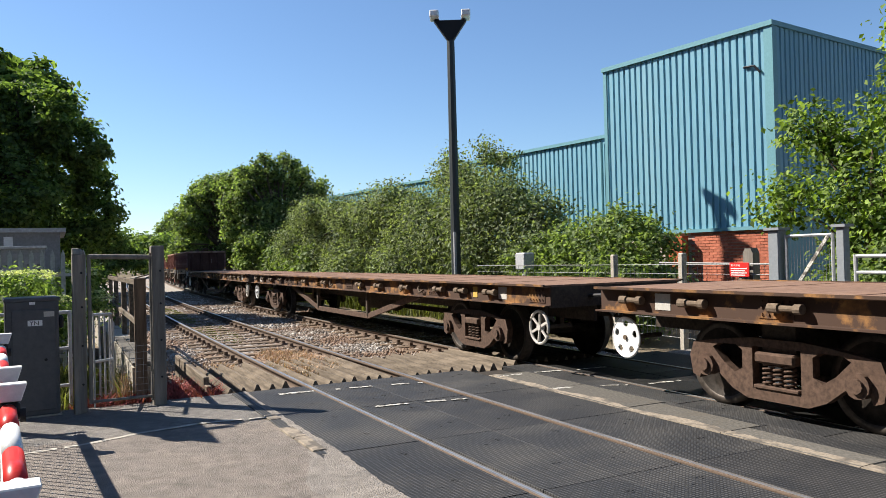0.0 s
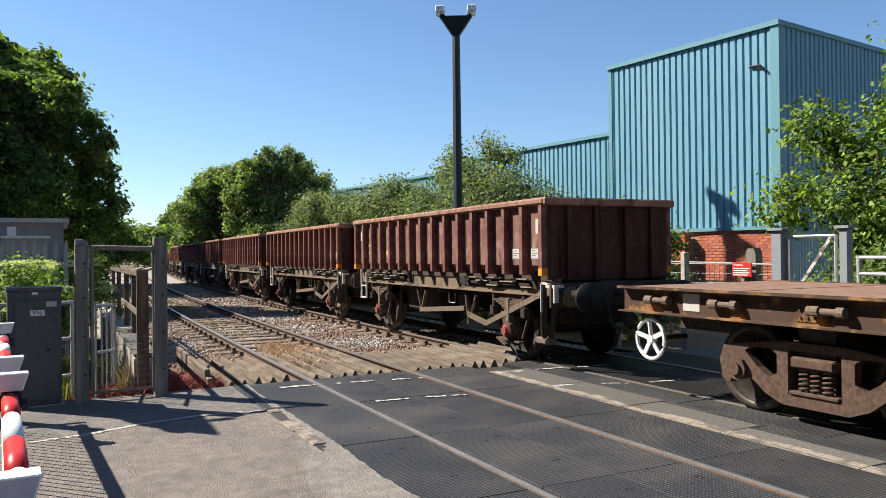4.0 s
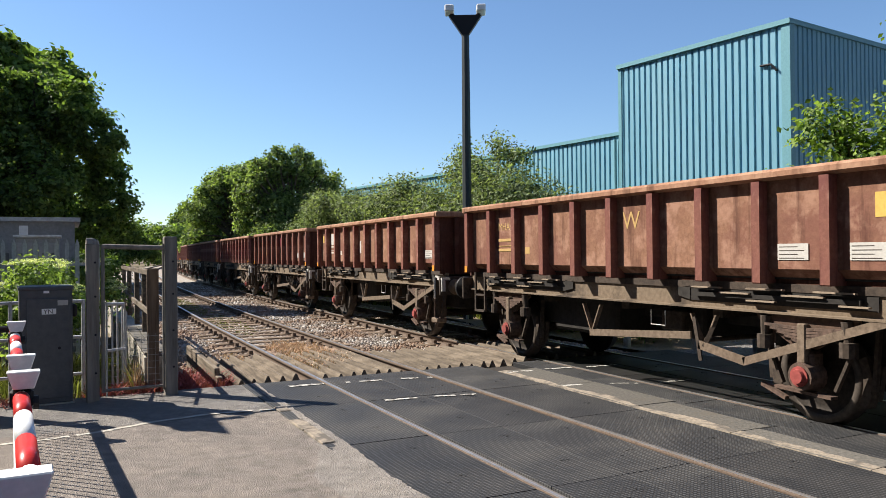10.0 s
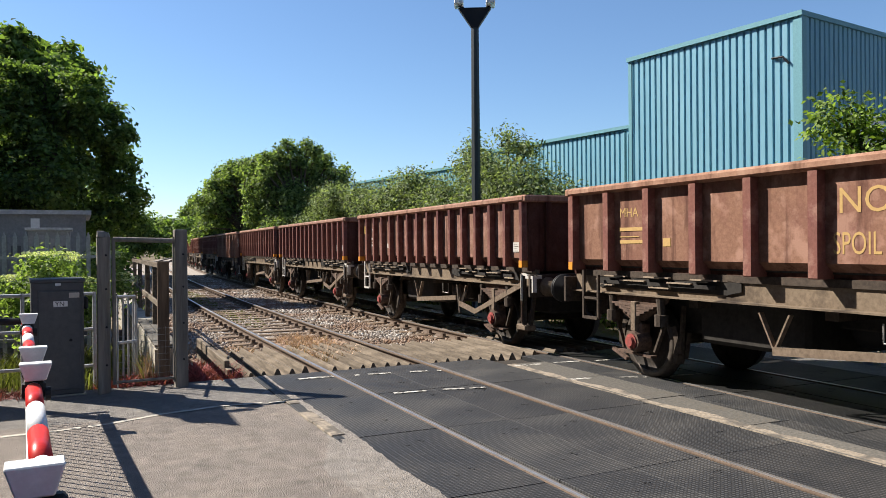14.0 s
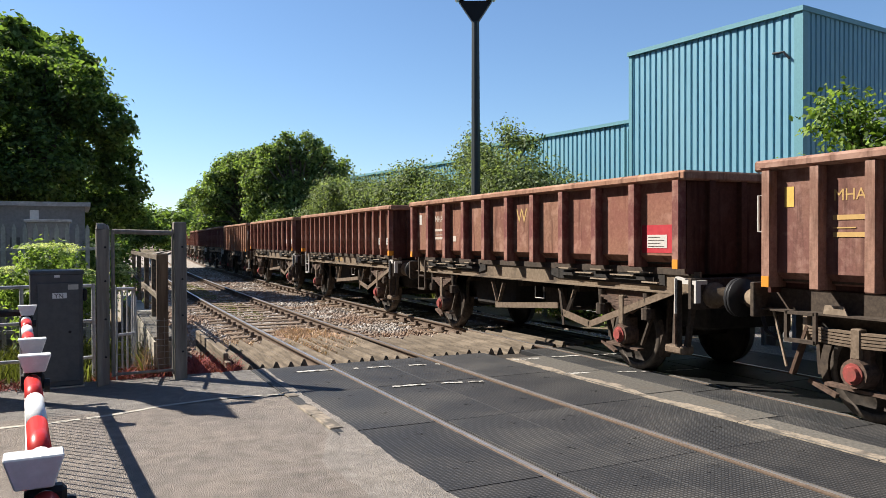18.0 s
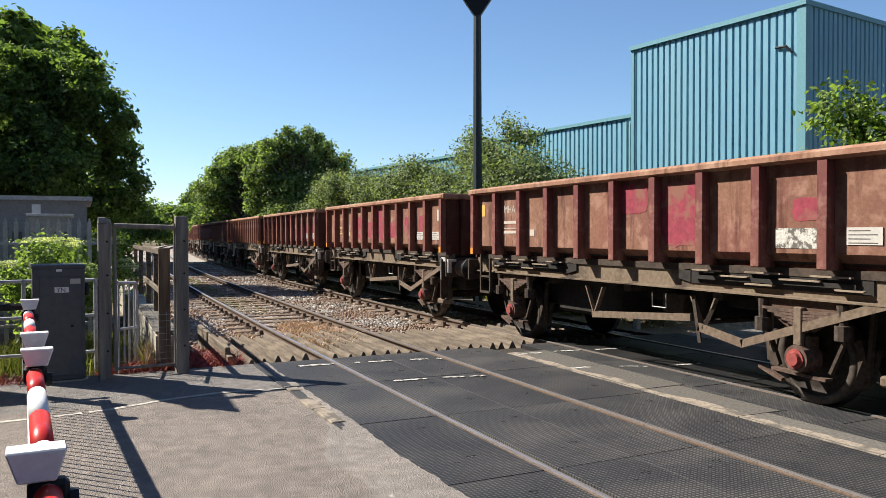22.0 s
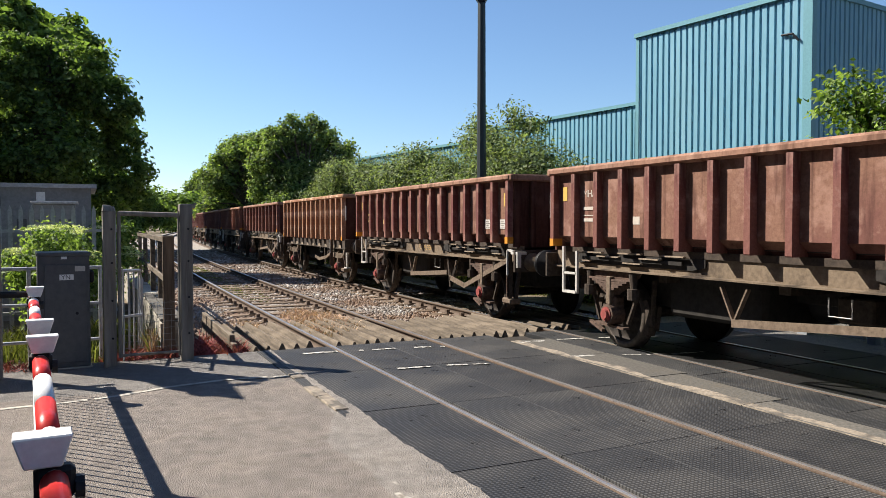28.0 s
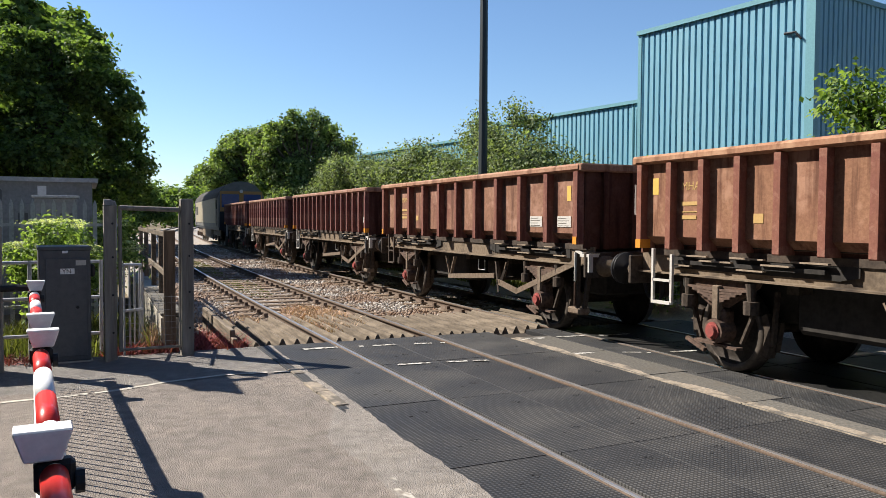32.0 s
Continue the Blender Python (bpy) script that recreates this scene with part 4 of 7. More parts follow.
def barrier():
    thing = empty("crossing_barrier", pose(-9.55, -3.60, 0), "lowered red and white barrier boom with a skirt and lamps", "barrier")
    start, end = Vector((0, 0, 0.92)), Vector((8.6, 0.54, 0.88))
    d = end - start
    n = 15
    for i in range(n):
        a, b = start + d * (i / n), start + d * ((i + 1) / n)
        r0, r1 = 0.047 - 0.006 * i / n, 0.047 - 0.006 * (i + 1) / n
        part("boom_section", tube(bmesh.new(), [a, b], 0.06, 16, radii=[r0, r1]), (RED, WHITE)[i % 2], thing, ("red", "white")[i % 2] + " reflective boom section", smooth=True)
    for x in (0.9, 3.75, 4.55, 6.85):
        c = start + d * (x / 8.6)
        lamp = part("lamp_shield", bmesh.new(), WHITE, thing)
        bm = bmesh.new()
        ring = []
        for w, y, z in ((0.054, 0.0, 0.052), (0.086, 0.0, 0.150)):
            ring.append([bm.verts.new((sx, sy, z)) for sx, sy in ((-0.055, -w), (0.055, -w), (0.055, w), (-0.055, w))])
        for i in range(4):
            bm.faces.new((ring[0][i], ring[0][(i + 1) % 4], ring[1][(i + 1) % 4], ring[1][i]))
        bm.faces.new(ring[0][::-1])
        bm.faces.new(ring[1])
        bmesh.ops.bevel(bm, geom=bm.edges[:], offset=0.005, segments=1, affect="EDGES")
        lamp.data = finish("lamp_shield", bm, WHITE)
        lamp.matrix_basis = pose(c.x, c.y + (0.012 if x < 5 else -0.03), c.z + 0.004, 0, 0, 3)
        clamp = part("lamp_clamp", tube(boxes((-0.032, -0.058, -0.056, 0.032, 0.062, 0.050), bevel=0.015), [(0.0, 0.06, -0.03), (0.0, 0.088, -0.03)], 0.04, 10), BLACK, thing, m=pose(c.x, c.y, c.z, 0, 0, 3))
    low = part("skirt_rail", tube(bmesh.new(), [(0.6, 0.03, 0.10), (8.3, 0.48, 0.08)], 0.012, 6), WHITE, thing)
    rod = None
    for i in range(60):
        x = 0.7 + 0.127 * i
        m = pose(x, d.y / d.x * x, 0.09)
        rod = part("skirt_rod", tube(bmesh.new(), [(0, 0, 0), (0, 0, 0.80)], 0.008, 6), WHITE, thing, m=m) if rod is None else twin(rod, thing, m)
    part("machine_housing", boxes((-0.28, -0.90, -0.1, 0.02, -0.45, 0.80), bevel=0.03), BLACK, thing)
    part("pivot_arm", boxes((-0.15, -0.5, 0.88, -0.08, 0.06, 0.95), bevel=0.02), BLACK, thing)
    return thing


barrier()


def relay_building():
    thing = empty("relay_building", pose(-16.6, -2.95, -0.2, 0, 0, 0), "grey flat-roofed railway relay room", "building")
    part("wall", boxes((-3.2, -7.0, 0, 0, 0, 2.58)), RELAY, thing)
    part("roof", boxes((-3.3, -7.1, 2.58, 0.10, 0.10, 2.66)), GALV, thing)
    door = part("door", boxes((0.003, -1.35, 0.1, 0.04, -0.30, 2.16), bevel=0.01), RELAY, thing, "grey louvred steel door")
    for i in range(9):
        part("louvre", boxes((0.041, -1.28 + 0.105 * i, 1.78, 0.05, -1.22 + 0.105 * i, 1.98)), CABINET, door)
    part("notice", boxes((0.004, -0.95, 2.32, 0.02, -0.80, 2.5)), WHITE, thing)
    part("wall_lamp", boxes((0.0, -1.66, 2.20, 0.10, -1.54, 2.42), bevel=0.02), CABINET, thing)
    return thing


RELAY = surface("grey_render", (0.20, 0.205, 0.215), (0.29, 0.295, 0.30), grain=18, stain=1.4, stain_colour=(0.17, 0.17, 0.175), rough=0.85, bump=0.2)
relay_building()


def palisade():
    thing = empty("palisade_fence", pose(-14.3, 0, -0.2), "grey galvanised palisade fence with rounded pale tops", "fence")
    pale = None
    for i in range(34):
        m = pose(0, -2.62 - 0.155 * i, 0)
        if pale is None:
            bm = prism(bmesh.new(), [(-0.032, 0), (0.032, 0), (0.032, 2.1), (0.02, 2.15), (0, 2.2), (-0.02, 2.15), (-0.032, 2.1)], -0.008, 0.008, m=Matrix.Rotation(radians(90), 4, "Z"))
            pale = part("pale", bm, GALV, thing, m=m)
        else:
            twin(pale, thing, m)
    for z in (0.4, 1.75):
        part("rail", boxes((-0.05, -7.9, z, -0.012, -2.55, z + 0.05)), GALV, thing)
    return thing


palisade()


def equipment_case():
    thing = empty("equipment_case", pose(-15.6, -3.55, -0.2), "light grey steel equipment case with vents, behind the palisade", "cabinet")
    part("body", boxes((-0.35, -0.34, 0.0, 0.30, 0.34, 2.24), bevel=0.01), RELAY, thing)
    part("roof", boxes((-0.40, -0.38, 2.24, 0.36, 0.38, 2.29), bevel=0.01), GALV, thing)
    for y in (-0.165, 0.165):
        door = part("door", boxes((0.301, y - 0.15, 0.12, 0.315, y + 0.15, 2.16), bevel=0.004), RELAY, thing)
        for i in range(3):
            part("vent", boxes((0.3155, y - 0.10 + 0.075 * i, 1.93, 0.319, y - 0.05 + 0.075 * i, 1.97)), CABINET, door)
    return thing


equipment_case()


def tube_fence():
    thing = empty("tube_railing", pose(-10.95, 0, -0.05), "galvanised tubular railing behind the cabinet", "railing")
    for z in (0.25, 0.72, 1.18):
        part("rail", tube(bmesh.new(), [(0, -4.6, z), (0, -2.88, z)], 0.022, 8), GALV, thing)
    for y in (-4.5, -3.72, -2.9):
        part("post", tube(bmesh.new(), [(0, y, -0.2), (0, y, 1.2)], 0.024, 8), GALV, thing)
    return thing


tube_fence()


def timber_fence():
    thing = empty("timber_fence", pose(0, 0, -0.1), "weathered two-rail timber fence along the platform ramp", "fence")
    for x, y in ((-13.07, -1.98), (-14.6, -1.98), (-16.9, -1.95), (-19.4, -1.9)):
        part("post", boxes((x - 0.045, y - 0.04, 0.60, x + 0.045, y + 0.04, 1.60), bevel=0.008), TIMBER, thing)
    part("stile", boxes((-10.46, -2.175, -0.1, -10.38, -2.035, 1.64), bevel=0.01), BROWN_TIMBER, thing, "broad brown timber stile")
    for z in (1.02, 1.56):
        part("rail", bar(bmesh.new(), (-10.42, -2.10, z + 0.02), (-19.6, -1.93, z - 0.02), 0.04, 0.075, bevel=0.006), TIMBER, thing)
    return thing


BROWN_TIMBER = surface("brown_timber", (0.07, 0.05, 0.036), (0.19, 0.14, 0.105), grain=16, stain=3, stain_colour=(0.10, 0.08, 0.065), rough=0.9, bump=0.5, stretch=(1, 1, 0.1))
timber_fence()
bm = prism(bmesh.new(), [(-30, -0.4), (-10.55, -0.4), (-10.55, 0.40), (-13, 0.46), (-30, 0.46)], -2.2, -1.9)
ramp = tagged(part("platform_ramp", bm, CONCRETE), "pale concrete side wall of a platform ramp", "ramp", kind="structure")
for i in range(8):
    for j in range(2):
        part("paving_slab", boxes((-0.205, -0.071, 0.0, 0.205, 0.071, 0.035), bevel=0.006), STRIP, ramp, m=pose(-10.80 - 0.42 * i, -2.125 + 0.15 * j, 0.425 + 0.008 * i, 0, 1.1, 0))


def elder(x, y, z, s, seed):
    pts = lobes_between([(x, y, z, 1.0), (x - 0.4, y - 0.45, z - 0.35, 1.0), (x - 0.2, y + 0.4, z - 0.4, 0.9), (x + 0.1, y, z - 0.75, 1.0)], 0.42 * s, 0.12, seed, 1)
    thing = tree("elder_bush", (x, y, -0.15), z, pts, LEAF_BRIGHT, "bright green elder bush with cream flower heads", leaf=0.045, per_m2=330, seed=seed, trunk=0.03, twig=0.12, category="bush", group="elder bushes behind the gates", fill=0.5)
    rng = np.random.default_rng(seed)
    p = []
    for lx, ly, lz, rx, ry, rz in pts[:3]:
        for _ in range(9):
            a = rng.uniform(-0.9, 0.9, 2)
            c = np.array((lx - x + a[0] * rx, ly - y + a[1] * ry, lz + 0.15 + rz * math.sqrt(max(0.05, 1 - 0.5 * (a ** 2).sum()))))
            p.append(c + rng.normal(0, 1, (70, 3)) * np.array((0.055, 0.055, 0.010)))
    p = np.concatenate(p)
    ob = new("flower_head", leaf_mesh("flower_head", p, np.tile((0.0, 0.0, 1.0), (len(p), 1)), 0.022, FLOWER, rng, long=1.0))
    ob.parent = thing


for k, (x, y, z, s) in enumerate(((-12.5, -3.40, 1.30, 1.0), (-13.2, -3.5, 1.36, 0.9), (-16.2, -2.8, 1.35, 0.8), (-18.5, -2.75, 1.3, 0.9))):
    elder(x, y, z, s, 60 + k)


def tufts(name, material, patches, label, category, seed, blade=0.25, per=900, width=0.012, lean=0.4):
    """Blades of grass or stems in patches (x, y, rx, ry, z, height)."""
    rng = np.random.default_rng(seed)
    vs = []
    for x, y, rx, ry, z, h in patches:
        n = int(per * rx * ry * 3.1)
        a, r = rng.uniform(0, 6.283, n), np.sqrt(rng.random(n))
        px, py = x + rx * r * np.cos(a), y + ry * r * np.sin(a)
        hh = h * rng.uniform(0.4, 1.2, n)
        d = rng.normal(0, lean, (n, 2)) * hh[:, None]
        w = rng.normal(0, 1, (n, 2))
        w = width * w / np.linalg.norm(w, axis=1)[:, None]
        b = np.stack([px, py, np.full(n, z)], 1)
        mid = b + np.stack([d[:, 0] * 0.35, d[:, 1] * 0.35, hh * 0.6], 1)
        tip = b + np.stack([d[:, 0], d[:, 1], hh], 1)
        ww = np.stack([w[:, 0], w[:, 1], np.zeros(n)], 1)
        vs.append(np.stack([b - ww, b + ww, mid + ww * 0.7, tip, mid - ww * 0.7], 1))
    v = np.concatenate(vs)
    n = len(v)
    f = np.arange(n * 5).reshape(n, 5)
    tri = np.concatenate([f[:, [0, 1, 2]], f[:, [0, 2, 4]], f[:, [4, 2, 3]]])
    return tagged(new(name, mesh_arrays(name, v.reshape(-1, 3), tri, material)), label, category, kind="stuff")


tufts("dry_grass", GRASS_DRY, [(-12.7, 0.65, 1.1, 0.55, -0.09, 0.13), (-14.2, 0.75, 1.1, 0.5, -0.11, 0.13), (-11.9, 0.42, 0.6, 0.3, -0.06, 0.10), (-13.6, -0.55, 1.0, 0.35, -0.17, 0.09), (-15.5, -1.2, 1.2, 0.3, -0.2, 0.10), (-13.3, 1.2, 0.7, 0.15, -0.15, 0.12)], "straw-coloured dry grass growing between the rails", "grass", 31, per=800, width=0.007, lean=0.7)
tufts("track_weeds", GRASS_GREEN, [(-23, 0.75, 5, 0.5, -0.16, 0.035), (-31, 0.75, 6, 0.5, -0.16, 0.05), (-12.6, -3.2, 1.6, 1.2, -0.15, 0.3), (-11.0, -2.4, 0.6, 0.5, -0.15, 0.2), (-10.6, -2.3, 0.25, 0.4, -0.1, 0.12)], "low green weeds among the stones and posts", "weeds", 32, per=420)
tufts("red_weeds", RED_WEED, [(-10.3, -3.95, 0.25, 0.5, -0.1, 0.16), (-10.45, -2.35, 0.2, 0.45, -0.1, 0.22), (-10.75, -1.42, 0.42, 0.36, -0.14, 0.22), (-11.3, -1.6, 0.45, 0.2, -0.15, 0.24), (-10.6, -2.4, 0.3, 0.5, -0.1, 0.14), (-10.5, -1.75, 0.2, 0.15, -0.1, 0.15)], "reddish-pink flowering weeds beside the gate post", "weeds", 33, per=1300, width=0.010, lean=0.7)
tufts("straw_weeds", GRASS_DRY, [(-10.75, -2.28, 0.25, 0.07, -0.12, 0.45)], "dry straw-coloured stems by the ramp wall", "weeds", 35, per=2500, width=0.008)
tufts("fence_weeds", GRASS_GREEN, [(-10.7, -2.2, 0.15, 0.2, -0.1, 0.55), (-40, -2.5, 14, 1.0, -0.2, 0.5), (-26, -1.9, 6, 0.5, -0.2, 0.35), (-38, 8.0, 22, 0.8, -0.25, 0.9)], "tall green weeds along the verges", "weeds", 34, per=150, width=0.02)

# ---- the blue works building ----
BLD = pose(-12.82, 12.4, 0, 0, 0, 8.0)


def cladding(bm, length, z0, z1, pitch=0.205, y=0.0, proud=0.034, left=True):
    """Box-ribbed sheet along -x, facing -y."""
    n = int(length / pitch)
    pts = []
    for i in range(n + 1):
        x = -i * pitch
        pts += [(x, y), (x - 0.085, y), (x - 0.10, y + proud), (x - 0.145, y + proud), (x - 0.16, y)]
    pts = [(x, yy) for x, yy in pts if x > -length] + [(-length, y)]
    lo = [bm.verts.new((x, yy, z0)) for x, yy in pts]
    hi = [bm.verts.new((x, yy, z1)) for x, yy in pts]
    for i in range(len(pts) - 1):
        bm.faces.new((lo[i + 1], lo[i], hi[i], hi[i + 1]))
    return bm


def works_building():
    thing = empty("works_building", BLD, "tall blue box-ribbed metal works hall on a red brick base", "building")
    part("cladding", cladding(bmesh.new(), 5.38, 2.27, 7.09), BLUE_CLAD, thing, "sunlit blue ribbed cladding")
    part("cladding", cladding(bmesh.new(), 14.0, 2.27, 7.09), BLUE_CLAD, thing, "shaded blue ribbed cladding", m=pose(0, 14.0, 0) @ Matrix.Rotation(radians(90), 4, "Z") @ Matrix.Translation((0, 0, 0)))
    part("cladding", cladding(bmesh.new(), 8.1, 1.2, 5.16, y=0.10), BLUE_CLAD, thing, "lower hall cladding", m=pose(-5.38, 0, 0))
    part("cladding", cladding(bmesh.new(), 10.5, 1.2, 4.80, y=0.10), BLUE_CLAD, thing, "lower hall cladding", m=pose(-13.5, 0, 0))
    part("core", boxes((-5.37, 0.06, -0.3, -0.06, 13.9, 7.02)), BLUE_TRIM, thing)
    part("core", boxes((-13.48, 0.20, -0.3, -5.38, 13.9, 5.09), (-23.9, 0.20, -0.3, -13.5, 13.9, 4.74)), BLUE_TRIM, thing)
    part("corner_trim", boxes((-0.20, -0.03, 2.25, 0.03, 0.16, 7.11)), BLUE_TRIM, thing)
    part("corner_trim", boxes((-5.44, -0.02, 2.25, -5.32, 0.1, 7.11)), BLUE_TRIM, thing)
    part("roof_trim", boxes((-5.47, -0.07, 7.09, 0.05, 14, 7.21)), BLUE_TRIM, thing)
    part("roof_trim", boxes((-13.6, 0.03, 5.16, -5.48, 14, 5.26), (-24.0, 0.03, 4.80, -13.62, 14, 4.9)), BLUE_TRIM, thing)
    part("drip_sill", boxes((-5.55, -0.06, 2.2, 0.06, 0.1, 2.29)), BLUE_TRIM, thing)
    part("rain_pipe", tube(bmesh.new(), [(-5.62, 0.02, 5.05), (-5.62, 0.02, 0.0)], 0.045, 8), BLUE_TRIM, thing)
    part("cable_hook", tube(bmesh.new(), [(-0.75, -0.04, 6.22), (-0.45, -0.06, 6.2), (-0.3, -0.05, 6.02)], 0.03, 6), BLACK, thing)
    wall = part("base_wall", boxes((-5.45, 0.035, -0.4, -0.02, 0.2, 2.2)), MORTAR, thing)
    brick = None
    rng = random.Random(3)
    for row in range(17):
        for col in range(11):
            x = -0.235 - 0.225 * col - (0.1125 if row % 2 else 0)
            if x < -2.55:
                continue
            m = pose(x, 0.01 + rng.uniform(-0.003, 0.003), 0.93 + 0.075 * row)
            if brick is None:
                brick = part("brick", boxes((0, 0, 0, 0.215, 0.024, 0.065)), BRICK, wall, m=m)
            else:
                twin(brick, wall, m)
    part("window", boxes((0.02, 2.0, 3.9, 0.06, 3.6, 5.0)), WHITE, thing, "pale panel in the shaded wall")
    door = part("door", boxes((-3.05, -0.28, -0.3, -2.55, -0.02, 2.12), bevel=0.01), RED_DOOR, thing, "rust-red steel meter cupboard")
    return thing


RED_DOOR = surface("rust_red_paint", (0.36, 0.085, 0.035), (0.47, 0.13, 0.055), grain=10, stain=2, stain_colour=(0.25, 0.07, 0.04), rough=0.6)
works = works_building()

# ---- mast ----


def camera_mast():
    thing = empty("camera_mast", pose(-19.58, 7.25, -0.164) @ Matrix.Diagonal((0.944, 0.944, 0.944, 1)), "tall dark steel mast with two white camera housings", "mast")
    part("pole", tube(bmesh.new(), [(0, 0, -0.4), (0, 0, 8.9)], 0.14, 8, radii=[0.16, 0.12]), MAST_PAINT, thing)
    part("cable_duct", tube(bmesh.new(), [(0.18, -0.12, -0.3), (0.18, -0.12, 2.75)], 0.05, 8), GALV, thing, "pale cable duct")
    bm = prism(bmesh.new(), [(-0.1, 8.6), (0.1, 8.6), (0.5, 9.2), (-0.5, 9.2)], -0.12, 0.12)
    part("head_bracket", bm, BLACK, thing, m=Matrix.Rotation(radians(62), 4, "Z"))
    for sx in (-1, 1):
        part("camera_housing", boxes((sx * 0.48 - 0.14, -0.32, 9.26, sx * 0.48 + 0.14, 0.25, 9.47), bevel=0.03), WHITE, thing, m=Matrix.Rotation(radians(62), 4, "Z"))
        part("lamp_arm", tube(bmesh.new(), [(sx * 0.3, 0, 9.15), (sx * 0.45, 0, 9.3)], 0.05, 8), BLACK, thing, m=Matrix.Rotation(radians(62), 4, "Z"))
    return thing


camera_mast()



def line_fence():
    thing = empty("wire_fence", pose(0, 7.0, -0.15), "wire fence on short concrete posts beside the line", "fence")
    post = None
    for i in range(2):
        x = -10.41 - 1.9 * i
        m = pose(x, 0.0006 * max(0, -6 - x) ** 2, 0, 0, 0, 0)
        if post is None:
            post = part("post", boxes((-0.065, -0.06, -0.3, 0.065, 0.06, 1.83), bevel=0.02), CONCRETE, thing, m=m)
        else:
            twin(post, thing, m)
    part("timber_post", prism(bmesh.new(), [(-0.10, -0.3), (0.10, -0.3), (0.10, 1.8), (0.06, 1.88), (-0.06, 1.88), (-0.10, 1.8)], -0.08, 0.08, m=pose(-9.0, 0.15, 0)), POST_WOOD, thing, "dark round-topped timber post")
    bm = bmesh.new()
    for i in range(9):
        tube(bm, [(-18, 0.06, 0.3 + 0.165 * i), (-14, 0.03, 0.3 + 0.165 * i), (-8.5, 0, 0.3 + 0.165 * i)], 0.0055 if i < 8 else 0.007, 4)
    part("wires", bm, FENCE_WIRE, thing)
    bm = bmesh.new()
    for i in range(70):
        x = -8.5 - 0.11 * i
        tube(bm, [(x, 0.0, 0.3), (x, 0.0, 1.6)], 0.004, 4)
    part("mesh_wires", bm, FENCE_WIRE, thing)
    part("top_rail", tube(bmesh.new(), [(-11.0, 0.02, 1.66), (-8.45, 0.02, 1.62)], 0.016, 6), FENCE_WIRE, thing)
    return thing


line_fence()


def red_notice():
    thing = empty("notice_board", pose(-9.05, 6.93, 0), "small red notice with white lines of print", "sign")
    part("board", boxes((-0.2, -0.01, 1.27, 0.2, 0.01, 1.50), bevel=0.004), RED, thing)
    lettering("Warning", 0.055, WHITE, thing, Matrix.Translation((-0.17, -0.0125, 1.445)) @ SIDE)
    for i in range(4):
        part("print_bar", boxes((-0.17, -0.014, 1.29 + 0.035 * i, 0.12 + 0.04 * (i % 2), -0.0112, 1.305 + 0.035 * i)), WHITE, thing)
    part("stake", boxes((-0.03, 0.012, -0.3, 0.03, 0.05, 1.45)), POST_WOOD, thing)
    return thing


SIDE = pose(0, 0, 0, 90, 0, 0)
red_notice()


def steel_gate():
    thing = empty("steel_gate", pose(0, 7.0, -0.1), "grey steel pedestrian gate between two square steel posts", "gate")
    for x, w in ((-8.36, 0.095), (-7.24, 0.065)):
        p = part("post", boxes((x - w, -w, -0.3, x + w, w, 2.10), bevel=0.01), GREY_STEEL, thing)
        part("cap", boxes((x - w - 0.045, -w - 0.04, 2.10, x + w + 0.045, w + 0.04, 2.14)), GREY_STEEL, p)
    bm = bmesh.new()
    for z in (0.15, 1.25, 2.0):
        tube(bm, [(-8.2, 0, z), (-7.4, 0, z)], 0.025, 6)
    for x in (-8.2, -7.4):
        tube(bm, [(x, 0, 0.12), (x, 0, 2.02)], 0.025, 6)
    part("leaf_frame", bm, GALV, thing)
    part("brace", bar(bmesh.new(), (-8.1, -0.03, 1.1), (-7.45, -0.03, 1.98), 0.03, 0.05), WHITE_PAINT, thing)
    for i in range(15):
        part("bar", tube(bmesh.new(), [(-8.17 + 0.054 * i, 0.01, 0.15), (-8.17 + 0.054 * i, 0.01, 2.0)], 0.004, 4), GALV, thing)
    return thing


GREY_STEEL = plain("blue_grey_paint", (0.24, 0.26, 0.28), 0.5)
steel_gate()


def roadside_rail():
    thing = empty("guard_railing", pose(0, 7.0, -0.1), "grey tubular guard railing beside the road", "railing")
    for x in (-7.05, -6.2, -4.9, -3.4):
        part("post", tube(bmesh.new(), [(x, 0, -0.2), (x, 0, 1.7)], 0.03, 8), GALV, thing)
    for z in (0.9, 1.45, 1.68):
        part("rail", tube(bmesh.new(), [(-7.05, 0, z), (-3.0, 0, z)], 0.026, 8), GALV, thing)
    return thing


roadside_rail()
box_thing = empty("junction_box", pose(-16.2, 7.4, -0.2), "pale grey junction box on a post by the fence", "box")
part("case", boxes((-0.22, -0.15, 1.55, 0.22, 0.15, 1.98), bevel=0.03), GALV, box_thing)
part("post", boxes((-0.05, -0.05, -0.2, 0.05, 0.05, 1.56)), GALV, box_thing)

# ---- trees and bushes ----


def lobes(x, depth, spots, seed, clumps=7, small=(0.24, 0.46)):
    """Lobes from (y, z, radius), spread in depth round x, each with smaller clumps of leaves standing out of it."""
    rng = random.Random(seed)
    out = []
    for y, z, r in spots:
        cx = x + rng.uniform(-depth, depth)
        out.append((cx, y, z, r * 0.96, r * 0.96, r * 0.90))
        for _ in range(clumps):
            q = r * rng.uniform(*small)
            u, a = rng.uniform(-0.55, 1.0), rng.uniform(-1.9, 1.9)
            w, far = math.sqrt(1 - u * u), rng.uniform(0.82, 1.06) * r
            out.append((cx + far * w * math.cos(a), y + far * w * math.sin(a), z + far * u * 0.92, q, q, q * 0.72))
    return out


